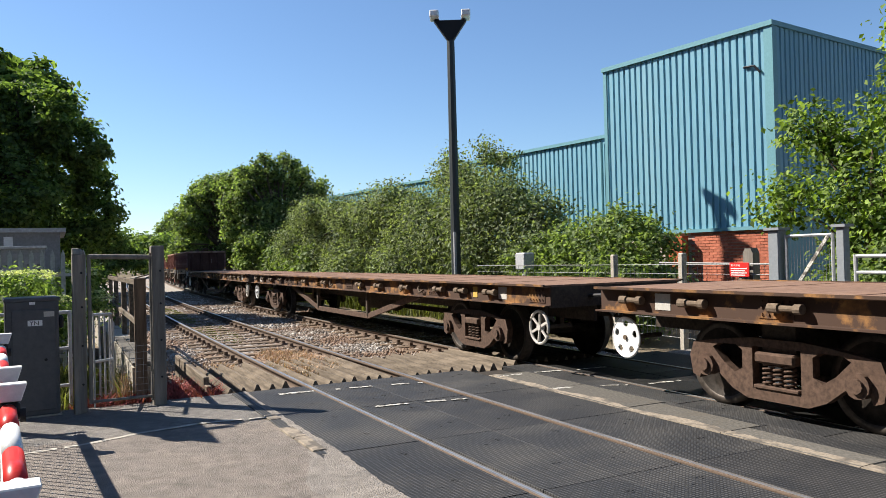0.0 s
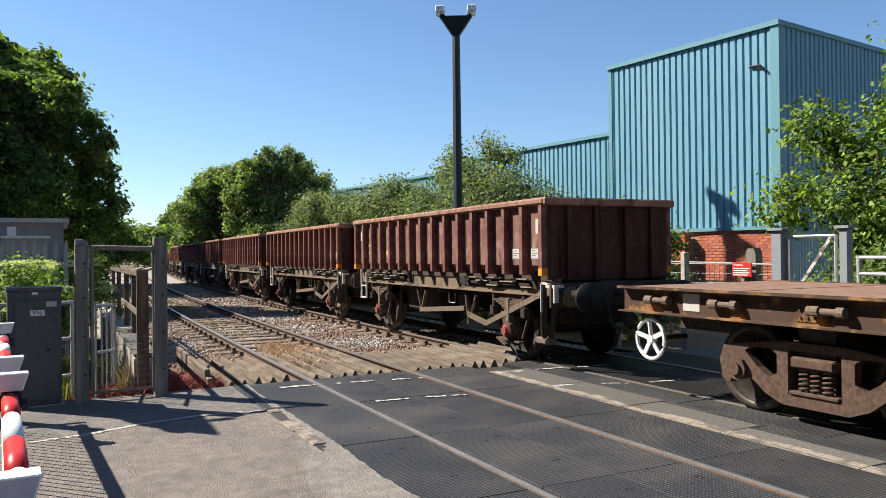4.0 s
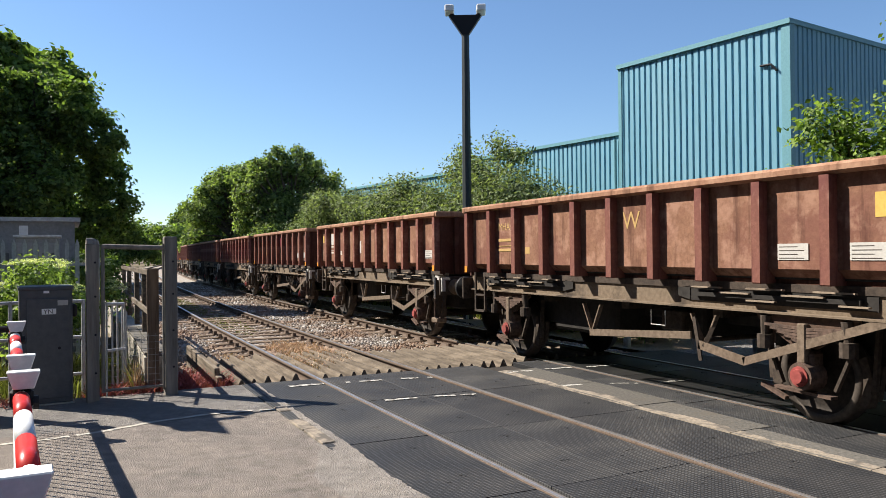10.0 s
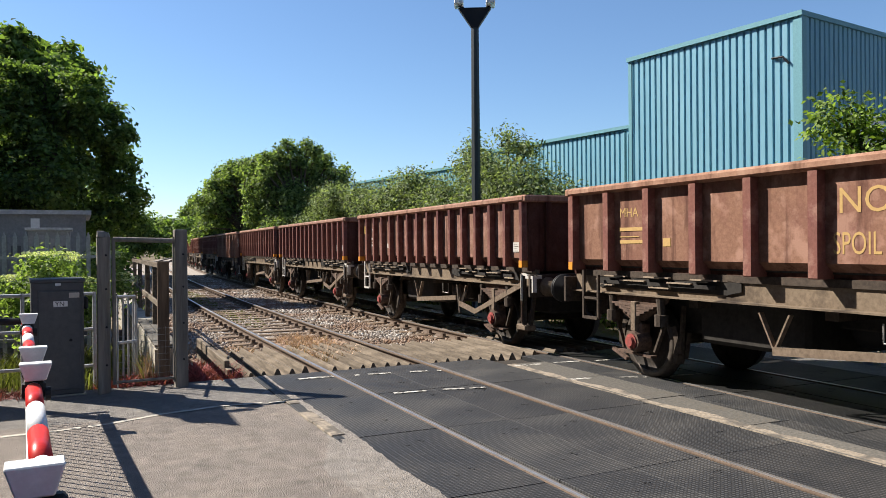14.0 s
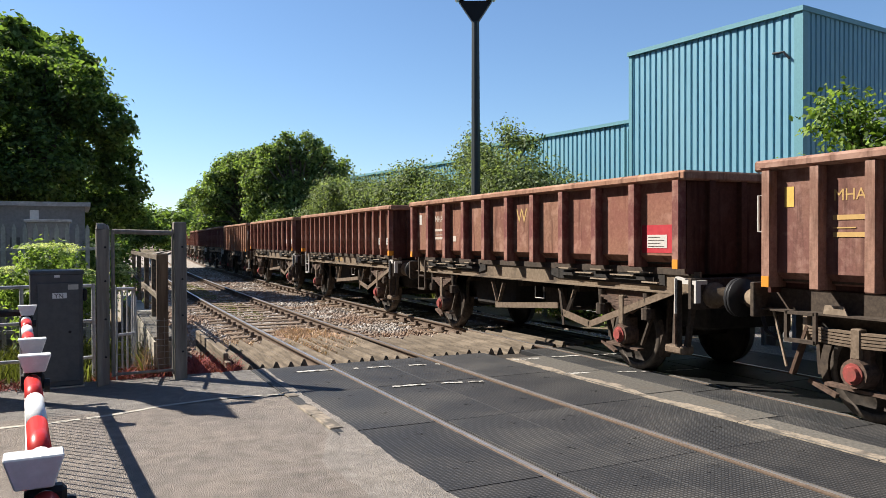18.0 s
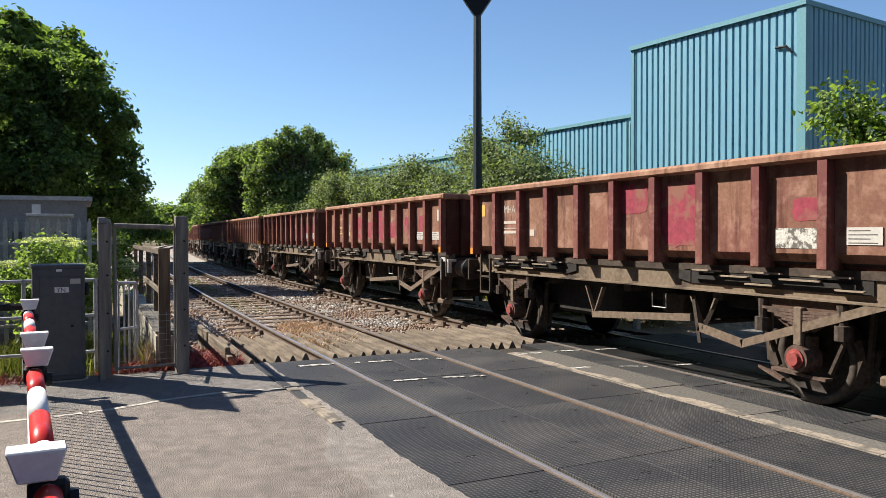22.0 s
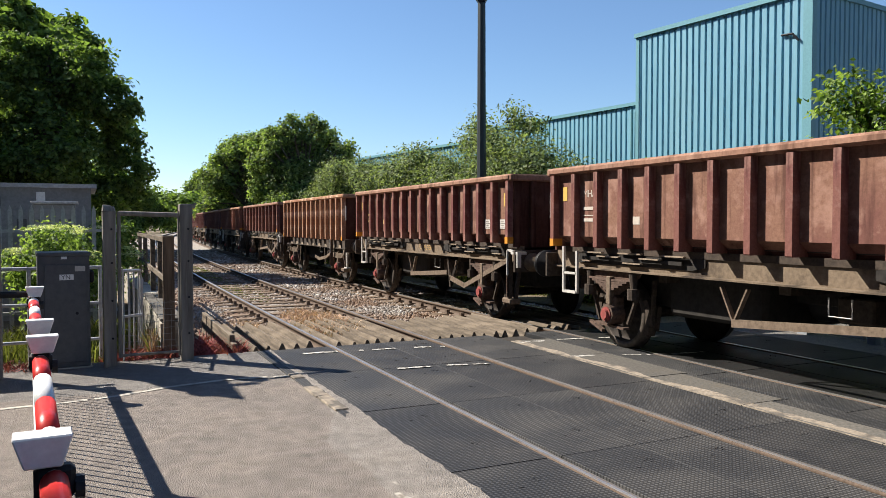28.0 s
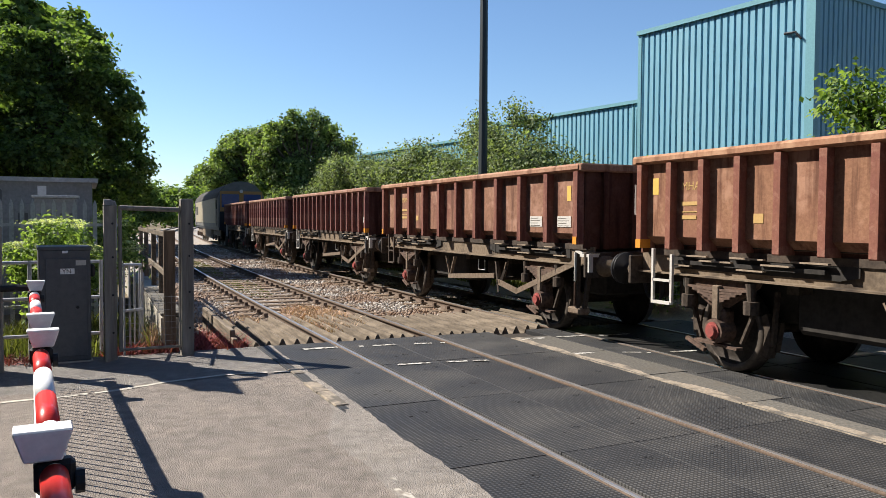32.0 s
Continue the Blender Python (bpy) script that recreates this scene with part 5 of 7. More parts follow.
tree("broadleaf_tree", (-31, -4.8, -0.3), 8.0, lobes(-31, 0.9, [(-4.0, 7.2, 1.0), (-3.0, 6.8, 1.0), (-2.3, 6.1, 0.95), (-2.0, 5.3, 0.85), (-1.75, 4.5, 0.85), (-1.7, 3.5, 0.85), (-2.2, 2.7, 0.9), (-4.6, 6.2, 1.6), (-4.2, 4.2, 1.7), (-6.2, 6.5, 1.5), (-6.6, 4.6, 2.0), (-4.4, 2.4, 1.3), (-7.0, 2.4, 1.5), (-5.2, 7.3, 1.0)], 3), LEAF_DARK, "tall dense dark green broadleaf tree behind the relay building", leaf=0.11, per_m2=130, seed=5, trunk=0.3, twig=0.17, fill=0.3, sprig=10, limbs=9)
tree("broadleaf_tree", (-50, -5.6, -0.3), 10.0, lobes(-50.5, 2.6, [(-4.7, 11.9, 1.8), (-6.6, 12.0, 1.8), (-5.6, 8.8, 2.0), (-4.4, 8.4, 1.5), (-7.4, 8.6, 2.0), (-6.0, 6.0, 2.2), (-4.4, 5.4, 1.4), (-5.5, 3.6, 1.6)], 43), LEAF_DARK, "tall dark green tree shading the line", leaf=0.26, per_m2=44, seed=45, trunk=0.4, twig=0.35, fill=0.35)
tree("hedgerow_tree", (-59, 12.5, -0.3), 8.0, lobes(-59, 1.2, [(9.6, 4.2, 1.2), (9.9, 6.3, 1.3), (10.3, 8.0, 1.1), (11.4, 8.7, 1.2), (12.9, 8.5, 1.2), (14.3, 8.1, 1.1), (15.5, 6.9, 1.1), (12.6, 6.2, 1.8), (11.6, 7.2, 1.5), (12.2, 4.6, 1.7), (10.6, 3.2, 1.5), (15.0, 5.0, 1.5), (11.0, 4.6, 1.6), (16.2, 3.4, 1.3), (12.6, 3.0, 1.8), (10.2, 2.0, 1.4)], 4), LEAF_MID, "rounded green hedgerow tree beside the line", leaf=0.15, per_m2=55, seed=6, trunk=0.3, twig=0.25, sprig=7)
tree("broadleaf_tree", (-64, -7.0, -0.3), 11.0, lobes(-60, 7.0, [(-4.6, 12.0, 2.6), (-4.8, 13.4, 2.4), (-4.4, 12.6, 2.6), (-4.8, 12.6, 2.4), (-6.8, 13.2, 2.4), (-5.4, 10.2, 2.4), (-8.0, 10.4, 2.4), (-6.2, 7.6, 2.4), (-5.6, 5.0, 2.0), (-5.0, 11.4, 2.4), (-5.2, 9.0, 2.2)], 83), LEAF_DARK, "tall dark green tree behind the others beside the line", leaf=0.32, per_m2=34, seed=85, trunk=0.45, twig=0.4, fill=0.35)
tree("hedgerow_tree", (-68, 10.5, -0.3), 7.5, lobes(-68, 1.2, [(6.6, 3.0, 1.1), (7.2, 5.0, 1.3), (8.0, 6.7, 1.3), (9.2, 7.6, 1.2), (10.6, 8.2, 1.3), (12.0, 8.0, 1.4), (8.6, 4.6, 1.6), (10.2, 5.8, 1.8), (11.8, 5.2, 1.8), (8.6, 2.4, 1.5), (11.0, 2.8, 1.7)], 84), LEAF_MID, "yellowish green hedgerow tree with a ragged outline", leaf=0.19, per_m2=34, seed=86, trunk=0.3, twig=0.3, sprig=8)
tree("poplar_tree", (-128, 20, -0.3), 14.0, lobes(-128, 2.0, [(16.6, 7.0, 1.9), (17.2, 10.5, 2.0), (19.0, 13.5, 2.2), (21.5, 14.2, 2.4), (24.0, 13.0, 2.6), (18.5, 6.0, 2.6), (21.0, 9.5, 3.0), (24.5, 7.5, 3.2), (21, 4, 2.5)], 14), LEAF_MID, "tall green tree farther along the line", leaf=0.26, per_m2=24, seed=26, trunk=0.5, twig=0.5)
tree("poplar_tree", (-258, 28, -0.3), 15.0, lobes(-258, 3.0, [(27.0, 8.0, 2.6), (29.0, 12.5, 3.0), (31.5, 15.0, 3.0), (32.0, 8.5, 3.6), (29.0, 4.5, 3.2)], 15), LEAF_MID, "distant green tree at the bend of the line", leaf=0.5, per_m2=8, seed=27, trunk=0.5, twig=0.9)
tree("willow_bush", (-27, 9, -0.3), 4.0, lobes(-27, 0.5, [(8.9, 2.8, 0.8)], 7) + lobes_between([(-34.5, 8.1, 3.9, 0.7), (-36.3, 8.2, 4.2, 0.6), (-33.0, 8.2, 3.9, 0.6), (-37.2, 8.5, 3.5, 0.95), (-38.6, 8.7, 2.6, 1.1), (-36.2, 8.7, 2.2, 1.0), (-35, 9.4, 1.9, 1.0), (-33, 8.9, 2.3, 0.9), (-30.5, 8.6, 3.1, 0.9), (-28.5, 8.6, 3.5, 0.9), (-26.5, 8.7, 3.6, 0.9), (-24.6, 9, 2.9, 1.1), (-31, 9.6, 3.2, 0.9), (-29, 8.2, 1.4, 1.1), (-25.5, 8.3, 1.3, 1.2), (-33, 8.8, 1.0, 1.0)], 1.2, 0.4, 7, 2), LEAF_PALE, "pale green willow thicket by the fence", leaf=0.062, per_m2=170, seed=8, trunk=0.1, category="bush", twig=0.22, fill=0.55, long=2.0, sprig=7, core=0.6)
tree("willow_bush", (-22, 9.2, -0.3), 5.0, lobes_between([(-22, 9.2, 4.0, 0.8), (-21, 9.0, 3.4, 1.0), (-19.5, 9.0, 3.0, 1.0), (-18, 9.2, 2.7, 0.9), (-22.5, 8.8, 2.2, 1.1), (-20, 8.6, 1.6, 1.2), (-23, 9.3, 4.4, 0.6), (-17.4, 8.8, 1.6, 1.0)], 1.12, 0.4, 9, 2) + [(-23.4, 9.2, 5.0, 0.35, 0.35, 0.7), (-21.0, 9.2, 4.9, 0.4, 0.4, 0.6), (-20.2, 9.3, 4.6, 0.5, 0.5, 0.5)], LEAF_PALE, "tall grey-green willow thicket round the mast", leaf=0.058, per_m2=180, seed=10, trunk=0.1, category="bush", twig=0.22, fill=0.6, long=2.0, sprig=7, core=0.55)
tree("hedge_bush", (-14, 8.6, -0.3), 2.2, lobes_between([(-13.45, 8.6, 1.75, 0.75), (-14.3, 8.8, 2.0, 0.9), (-15.6, 8.7, 1.6, 0.9), (-17, 8.6, 1.5, 0.9), (-13.4, 8.0, 0.8, 0.9), (-15.5, 8.0, 0.7, 1.0), (-12.95, 8.2, 0.9, 0.7)], 1.0, 0.22, 11, 2), LEAF_MID, "green bush overhanging the wire fence", leaf=0.075, per_m2=150, seed=12, trunk=0.08, category="bush", twig=0.2, fill=0.45)
tree("hedge_bush", (-7.2, 8.7, -0.3), 1.6, lobes_between([(-8.3, 8.5, 0.7, 0.9), (-7.4, 8.7, 1.0, 1.0), (-6.2, 8.8, 1.2, 1.0), (-5.0, 9.0, 1.3, 1.0), (-6.8, 8.4, 0.4, 0.9)], 0.8, 0.2, 51, 2), LEAF_MID, "green bush behind the steel gate", leaf=0.07, per_m2=170, seed=52, trunk=0.06, category="bush", twig=0.2, fill=0.45)
tree("hedge_bush", (-125, 2, -0.3), 7.0, lobes(-125, 2.5, [(7.4, 2.2, 1.6), (5.6, 4.2, 2.2), (3.2, 6.0, 2.6), (0.5, 7.4, 3.0), (-3.5, 7.6, 3.4), (-8, 8.0, 3.6), (3.0, 2.4, 2.6), (-1.5, 3.0, 3.2), (-6.5, 3.4, 3.4)], 53), LEAF_DARK, "distant green thicket at the bend of the line", leaf=0.3, per_m2=22, seed=54, trunk=0.3, category="bush", twig=0.6)
tree("hedge_bush", (-40, -4.5, -0.3), 2.5, lobes_between([(-40, -1.9, 0.9, 0.8), (-41, -3.0, 1.3, 1.0), (-40, -4.4, 1.6, 1.1), (-41, -6.0, 1.8, 1.2), (-44, -2.4, 1.2, 1.0), (-48, -2.6, 1.4, 1.1)], 1.2, 0.3, 29, 2), LEAF_DARK, "dark hedge at the foot of the embankment", leaf=0.14, per_m2=55, seed=32, trunk=0.08, category="bush", twig=0.3)
tree("bramble_bush", (-44, 11.2, -0.3), 1.8, lobes_between([(-40, 9.5, 1.2, 1.0), (-43, 10.3, 1.4, 1.0), (-46, 10.6, 1.5, 1.0), (-49, 11, 1.6, 1.0), (-37, 9.2, 1.2, 1.0), (-52, 11.5, 1.7, 1.1)], 1.5, 0.4, 19, 2), LEAF_BRAMBLE, "sunlit bramble bank beside the line", leaf=0.14, per_m2=55, seed=22, trunk=0.08, category="bush", twig=0.3)
tree("sycamore_tree", (-8.6, 9.4, -0.3), 4.6, lobes_between([(-9.7, 9.0, 2.55, 0.7), (-9.3, 9.2, 3.9, 0.55), (-8.9, 9.4, 3.3, 0.6), (-8.5, 9.5, 2.4, 0.9), (-7.7, 9.5, 4.1, 0.85), (-7.9, 9.6, 2.0, 0.9), (-7.1, 9.2, 3.2, 1.0), (-7.0, 9.4, 4.9, 0.9), (-8.2, 9.4, 1.2, 0.9)], 0.8, 0.22, 13, 2), LEAF_SYCAMORE, "leafy young sycamore beside the works hall", leaf=0.075, per_m2=260, seed=14, trunk=0.08, twig=0.2, fill=0.6, core=0.5)


def far_woods():
    rng = np.random.default_rng(77)
    spots = []
    for i in range(46):
        a = radians(rng.uniform(171.5, 186.5))
        d = rng.uniform(170, 260)
        spots.append((d * math.cos(a), -3 + d * math.sin(a), rng.uniform(1.5, 6.0), *(rng.uniform(2.5, 4.5, 3))))
    p, nrm = crown_points(spots, 6.0, rng, 1.0, 0.3, 10)
    tagged(new("far_woods", leaf_mesh("far_woods", p, nrm, 0.6, LEAF_DARK, rng)), "distant green belt of trees", "trees", kind="stuff")


far_woods()
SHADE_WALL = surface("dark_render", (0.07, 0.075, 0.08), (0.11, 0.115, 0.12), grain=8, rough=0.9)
# plain unseen walls added behind the camera to cut sky light and bounce
tagged(part("back_wall", boxes((-45, -13.4, -0.4, -13.2, -13.0, 10.5), (-13.2, -13.4, -0.4, 11.4, -13.0, 22.0)), SHADE_WALL), "unseen dark wall added behind the road to block sun and sky", "wall", kind="structure")
tagged(part("side_wall", boxes((11, -13.0, -0.4, 11.4, -3.0, 14.0)), SHADE_WALL), "unseen dark wall added on the near road side to block sky light", "wall", kind="structure")
tagged(part("side_wall", boxes((11, 9.0, -0.4, 11.4, 50, 16.0)), SHADE_WALL), "unseen dark wall added on the far road side to block sky light", "wall", kind="structure")
# ---- the train ----
WHEEL_R = 0.46
PANEL_Y = {"a": 1.112, "b": 1.100, "c": 1.100, "d": 1.100}
BODY = {"a": (8.05, 16), "b": (8.05, 11), "c": (7.5, 14), "d": (7.5, 14)}


def wheel_mesh(r):
    bm = bmesh.new()
    lathe(bm, [(0.0, -0.11), (0.085, -0.11), (0.10, -0.07), (0.13, -0.045), (r * 0.62, -0.02), (r * 0.80, -0.03), (r * 0.83, -0.065), (r, -0.065), (r + 0.004, 0.045), (r + 0.028, 0.055), (r + 0.028, 0.075), (r * 0.84, 0.075), (r * 0.80, 0.03), (0.12, 0.05), (0.0, 0.05)], 30)
    bmesh.ops.recalc_face_normals(bm, faces=bm.faces[:])
    me = finish("wheel", bm, WHEEL_STEEL, True)
    me.materials.append(TREAD)
    for p in me.polygons:
        c = p.center
        if math.hypot(c.x, c.z) > r * 0.86 and c.y < 0.06:
            p.material_index = 1
    return me


WHEEL_MESH = wheel_mesh(WHEEL_R)
AXLE_MESH = finish("wheelset", tube(bmesh.new(), [(0, -0.95, 0), (0, 0.95, 0)], 0.075, 10), FRAME_DIRT)


def wheelset(parent, x):
    ob = new("wheelset", AXLE_MESH)
    ob.parent, ob.matrix_basis = parent, pose(x, 0, WHEEL_R)
    for sy in (-1, 1):
        w = new("wheel", WHEEL_MESH)
        w.parent, w.matrix_basis = ob, pose(0, sy * 0.7525, 0, 0, 0, 0 if sy < 0 else 180)
    return ob


def span(a, b):
    return min(a, b), max(a, b)


def sbox(bm, x0, x1, y0, y1, z0, z1, bevel=0.0):
    """A box given by pairs in any order."""
    (x0, x1), (y0, y1), (z0, z1) = span(x0, x1), span(y0, y1), span(z0, z1)
    return box(bm, x0, y0, z0, x1, y1, z1, bevel)


def buffer_pair(thing, h, reach=0.62):
    for sx in (-1, 1):
        for sy in (-1, 1):
            x = sx * (h + 0.14)
            b = part("buffer", tube(bmesh.new(), [(x, sy * 0.865, 1.06), (x + sx * 0.08, sy * 0.865, 1.06), (x + sx * 0.081, sy * 0.865, 1.06), (x + sx * 0.30, sy * 0.865, 1.06)], 0.11, 14, radii=[0.15, 0.15, 0.11, 0.10]), SOLE_DIRT if sy < 0 else FRAME_DIRT, thing, smooth=True)
            part("buffer_head", tube(bmesh.new(), [(x + sx * 0.30, sy * 0.865, 1.06), (x + sx * (reach - 0.19), sy * 0.865, 1.06), (x + sx * (reach - 0.18), sy * 0.865, 1.06), (x + sx * (reach - 0.14), sy * 0.865, 1.06)], 0.2, 18, radii=[0.07, 0.07, 0.21, 0.215]), BLACK, b, "dark greasy buffer head", smooth=True)
        part("draw_hook", sbox(sbox(bmesh.new(), sx * (h + 0.1), sx * (h + 0.48), -0.05, 0.05, 1.0, 1.12, 0.02), sx * (h + 0.38), sx * (h + 0.44), -0.09, 0.09, 0.62, 1.04, 0.02), FRAME_DIRT, thing)


def axle_gear(thing, x, sy, leaf):
    """Axlebox, guard, spring and brake gear at one wheel."""
    y = sy * 1.0
    if leaf:
        guard = prism(bmesh.new(), [(-0.56, 0.98), (0.56, 0.98), (0.50, 0.92), (0.16, 0.72), (0.16, 0.30), (0.10, 0.28), (0.10, 0.62), (-0.10, 0.62), (-0.10, 0.28), (-0.16, 0.30), (-0.16, 0.72), (-0.50, 0.92)], sy * 0.93 - 0.008, sy * 0.93 + 0.008, m=pose(x, 0, 0))
    else:
        # a hanging plate, cut to a blunt point over the axlebox
        guard = prism(bmesh.new(), [(-0.60, 1.06), (0.60, 1.06), (0.56, 0.99), (0.34, 0.86), (0.13, 0.74), (-0.13, 0.74), (-0.34, 0.86), (-0.56, 0.99)], sy * 1.0 - 0.012, sy * 1.0 + 0.012, m=pose(x, 0, 0))
    part("axle_guard", guard, FRAME_DIRT if leaf else BOGIE_RUST, thing)
    abox = part("axlebox", tube(sbox(bmesh.new(), x - 0.10, x + 0.10, sy * 0.86, sy * 1.04, 0.36, 0.72, 0.03), [(x, sy * 0.90, 0.47), (x, sy * 1.10, 0.47)], 0.145, 16, radii=[0.155, 0.135]), RUST_GEAR, thing)
    part("axlebox_cap", tube(bmesh.new(), [(x, sy * 1.10, 0.47), (x, sy * 1.115, 0.47), (x, sy * 1.116, 0.47), (x, sy * 1.15, 0.47)], 0.095, 14, radii=[0.10, 0.10, 0.075, 0.065]), AXLEBOX_RED, abox, "faded red axlebox cap")
    bm = bmesh.new()
    half = 0.54 if leaf else 0.46
    for i in range(5):
        l = half - (0.02 if leaf else 0.085) * i
        z = (0.835 if leaf else 0.93) - (0.030 if leaf else 0.032) * i
        for a, b in ((-1.0, -0.5), (-0.5, -0.08), (0.08, 0.5), (0.5, 1.0)):
            bar(bm, (x + a * l, sy * 1.03, z + 0.02 * a * a), (x + b * l, sy * 1.03, z + 0.02 * b * b), 0.075, 0.021 if leaf else 0.026)
    sp = part("leaf_spring", bm, LEVER_DIRT if leaf else RUST_GEAR, thing, "flat stack of pale worn spring leaves" if leaf else "")
    part("spring_buckle", sbox(bmesh.new(), x - 0.05, x + 0.05, sy * 0.975, sy * 1.08, 0.60, 0.88 if leaf else 0.98, 0.01), LEVER_DIRT, sp)
    if sy > 0:
        return
    for k in (-1, 1):
        part("brake_block", prism(bmesh.new(), [(k * 0.475 * math.cos(a), 0.46 + 0.475 * math.sin(a)) for a in np.linspace(-0.45, 0.45, 6)] + [(k * 0.56 * math.cos(a), 0.46 + 0.56 * math.sin(a)) for a in np.linspace(0.45, -0.45, 6)], -0.83, -0.70, m=pose(x, 0, 0)), FRAME_DIRT, thing)
        if leaf:
            part("guard_stay", bar(bmesh.new(), (x + k * 0.74, -1.0, 0.36), (x + k * 0.52, -1.04, 0.86), 0.035, 0.07, up=(0, 1, 0)), BOGIE_RUST, thing)
            part("stay_rod", bar(bmesh.new(), (x + k * 0.80, -1.02, 0.42), (x + k * 0.95, -1.03, 0.97), 0.02, 0.02), SOLE_TAN, thing)
            part("spring_shackle", bar(bmesh.new(), (x + k * 0.55, -1.03, 0.98), (x + k * 0.55, -1.03, 0.72), 0.05, 0.06), SOLE_TAN, thing)
        else:
            part("damper", tube(bmesh.new(), [(x + k * 0.47, -1.02, 0.70), (x + k * 0.47, -1.02, 0.84), (x + k * 0.47, -1.02, 0.841), (x + k * 0.46, -1.02, 1.03)], 0.05, 10, radii=[0.085, 0.085, 0.045, 0.06]), FRAME_DIRT, thing)
            part("guard_stay", bar(bmesh.new(), (x + k * 0.46, -0.96, 0.72), (x + k * 0.30, -0.97, 0.36), 0.03, 0.05, up=(0, 1, 0)), FRAME_DIRT, thing)
        part("brake_hanger", bar(bar(bmesh.new(), (x + k * 0.62, -0.80, 0.95), (x + k * 0.57, -0.80, 0.36), 0.04, 0.05), (x + k * 0.56, -0.70, 0.62), (x + k * 0.50, -0.70, 0.30), 0.10, 0.07), FRAME_DIRT, thing)
    part("tie_bar", bar(bmesh.new(), (x - 0.34, -1.0, 0.325), (x + 0.30, -1.0, 0.30), 0.10, 0.03), RUST_GEAR, thing)
    part("brake_tie", bar(bmesh.new(), (x - 0.62, -0.90, 0.30), (x - 0.30, -0.92, 0.20), 0.05, 0.04), RUST_GEAR, thing)


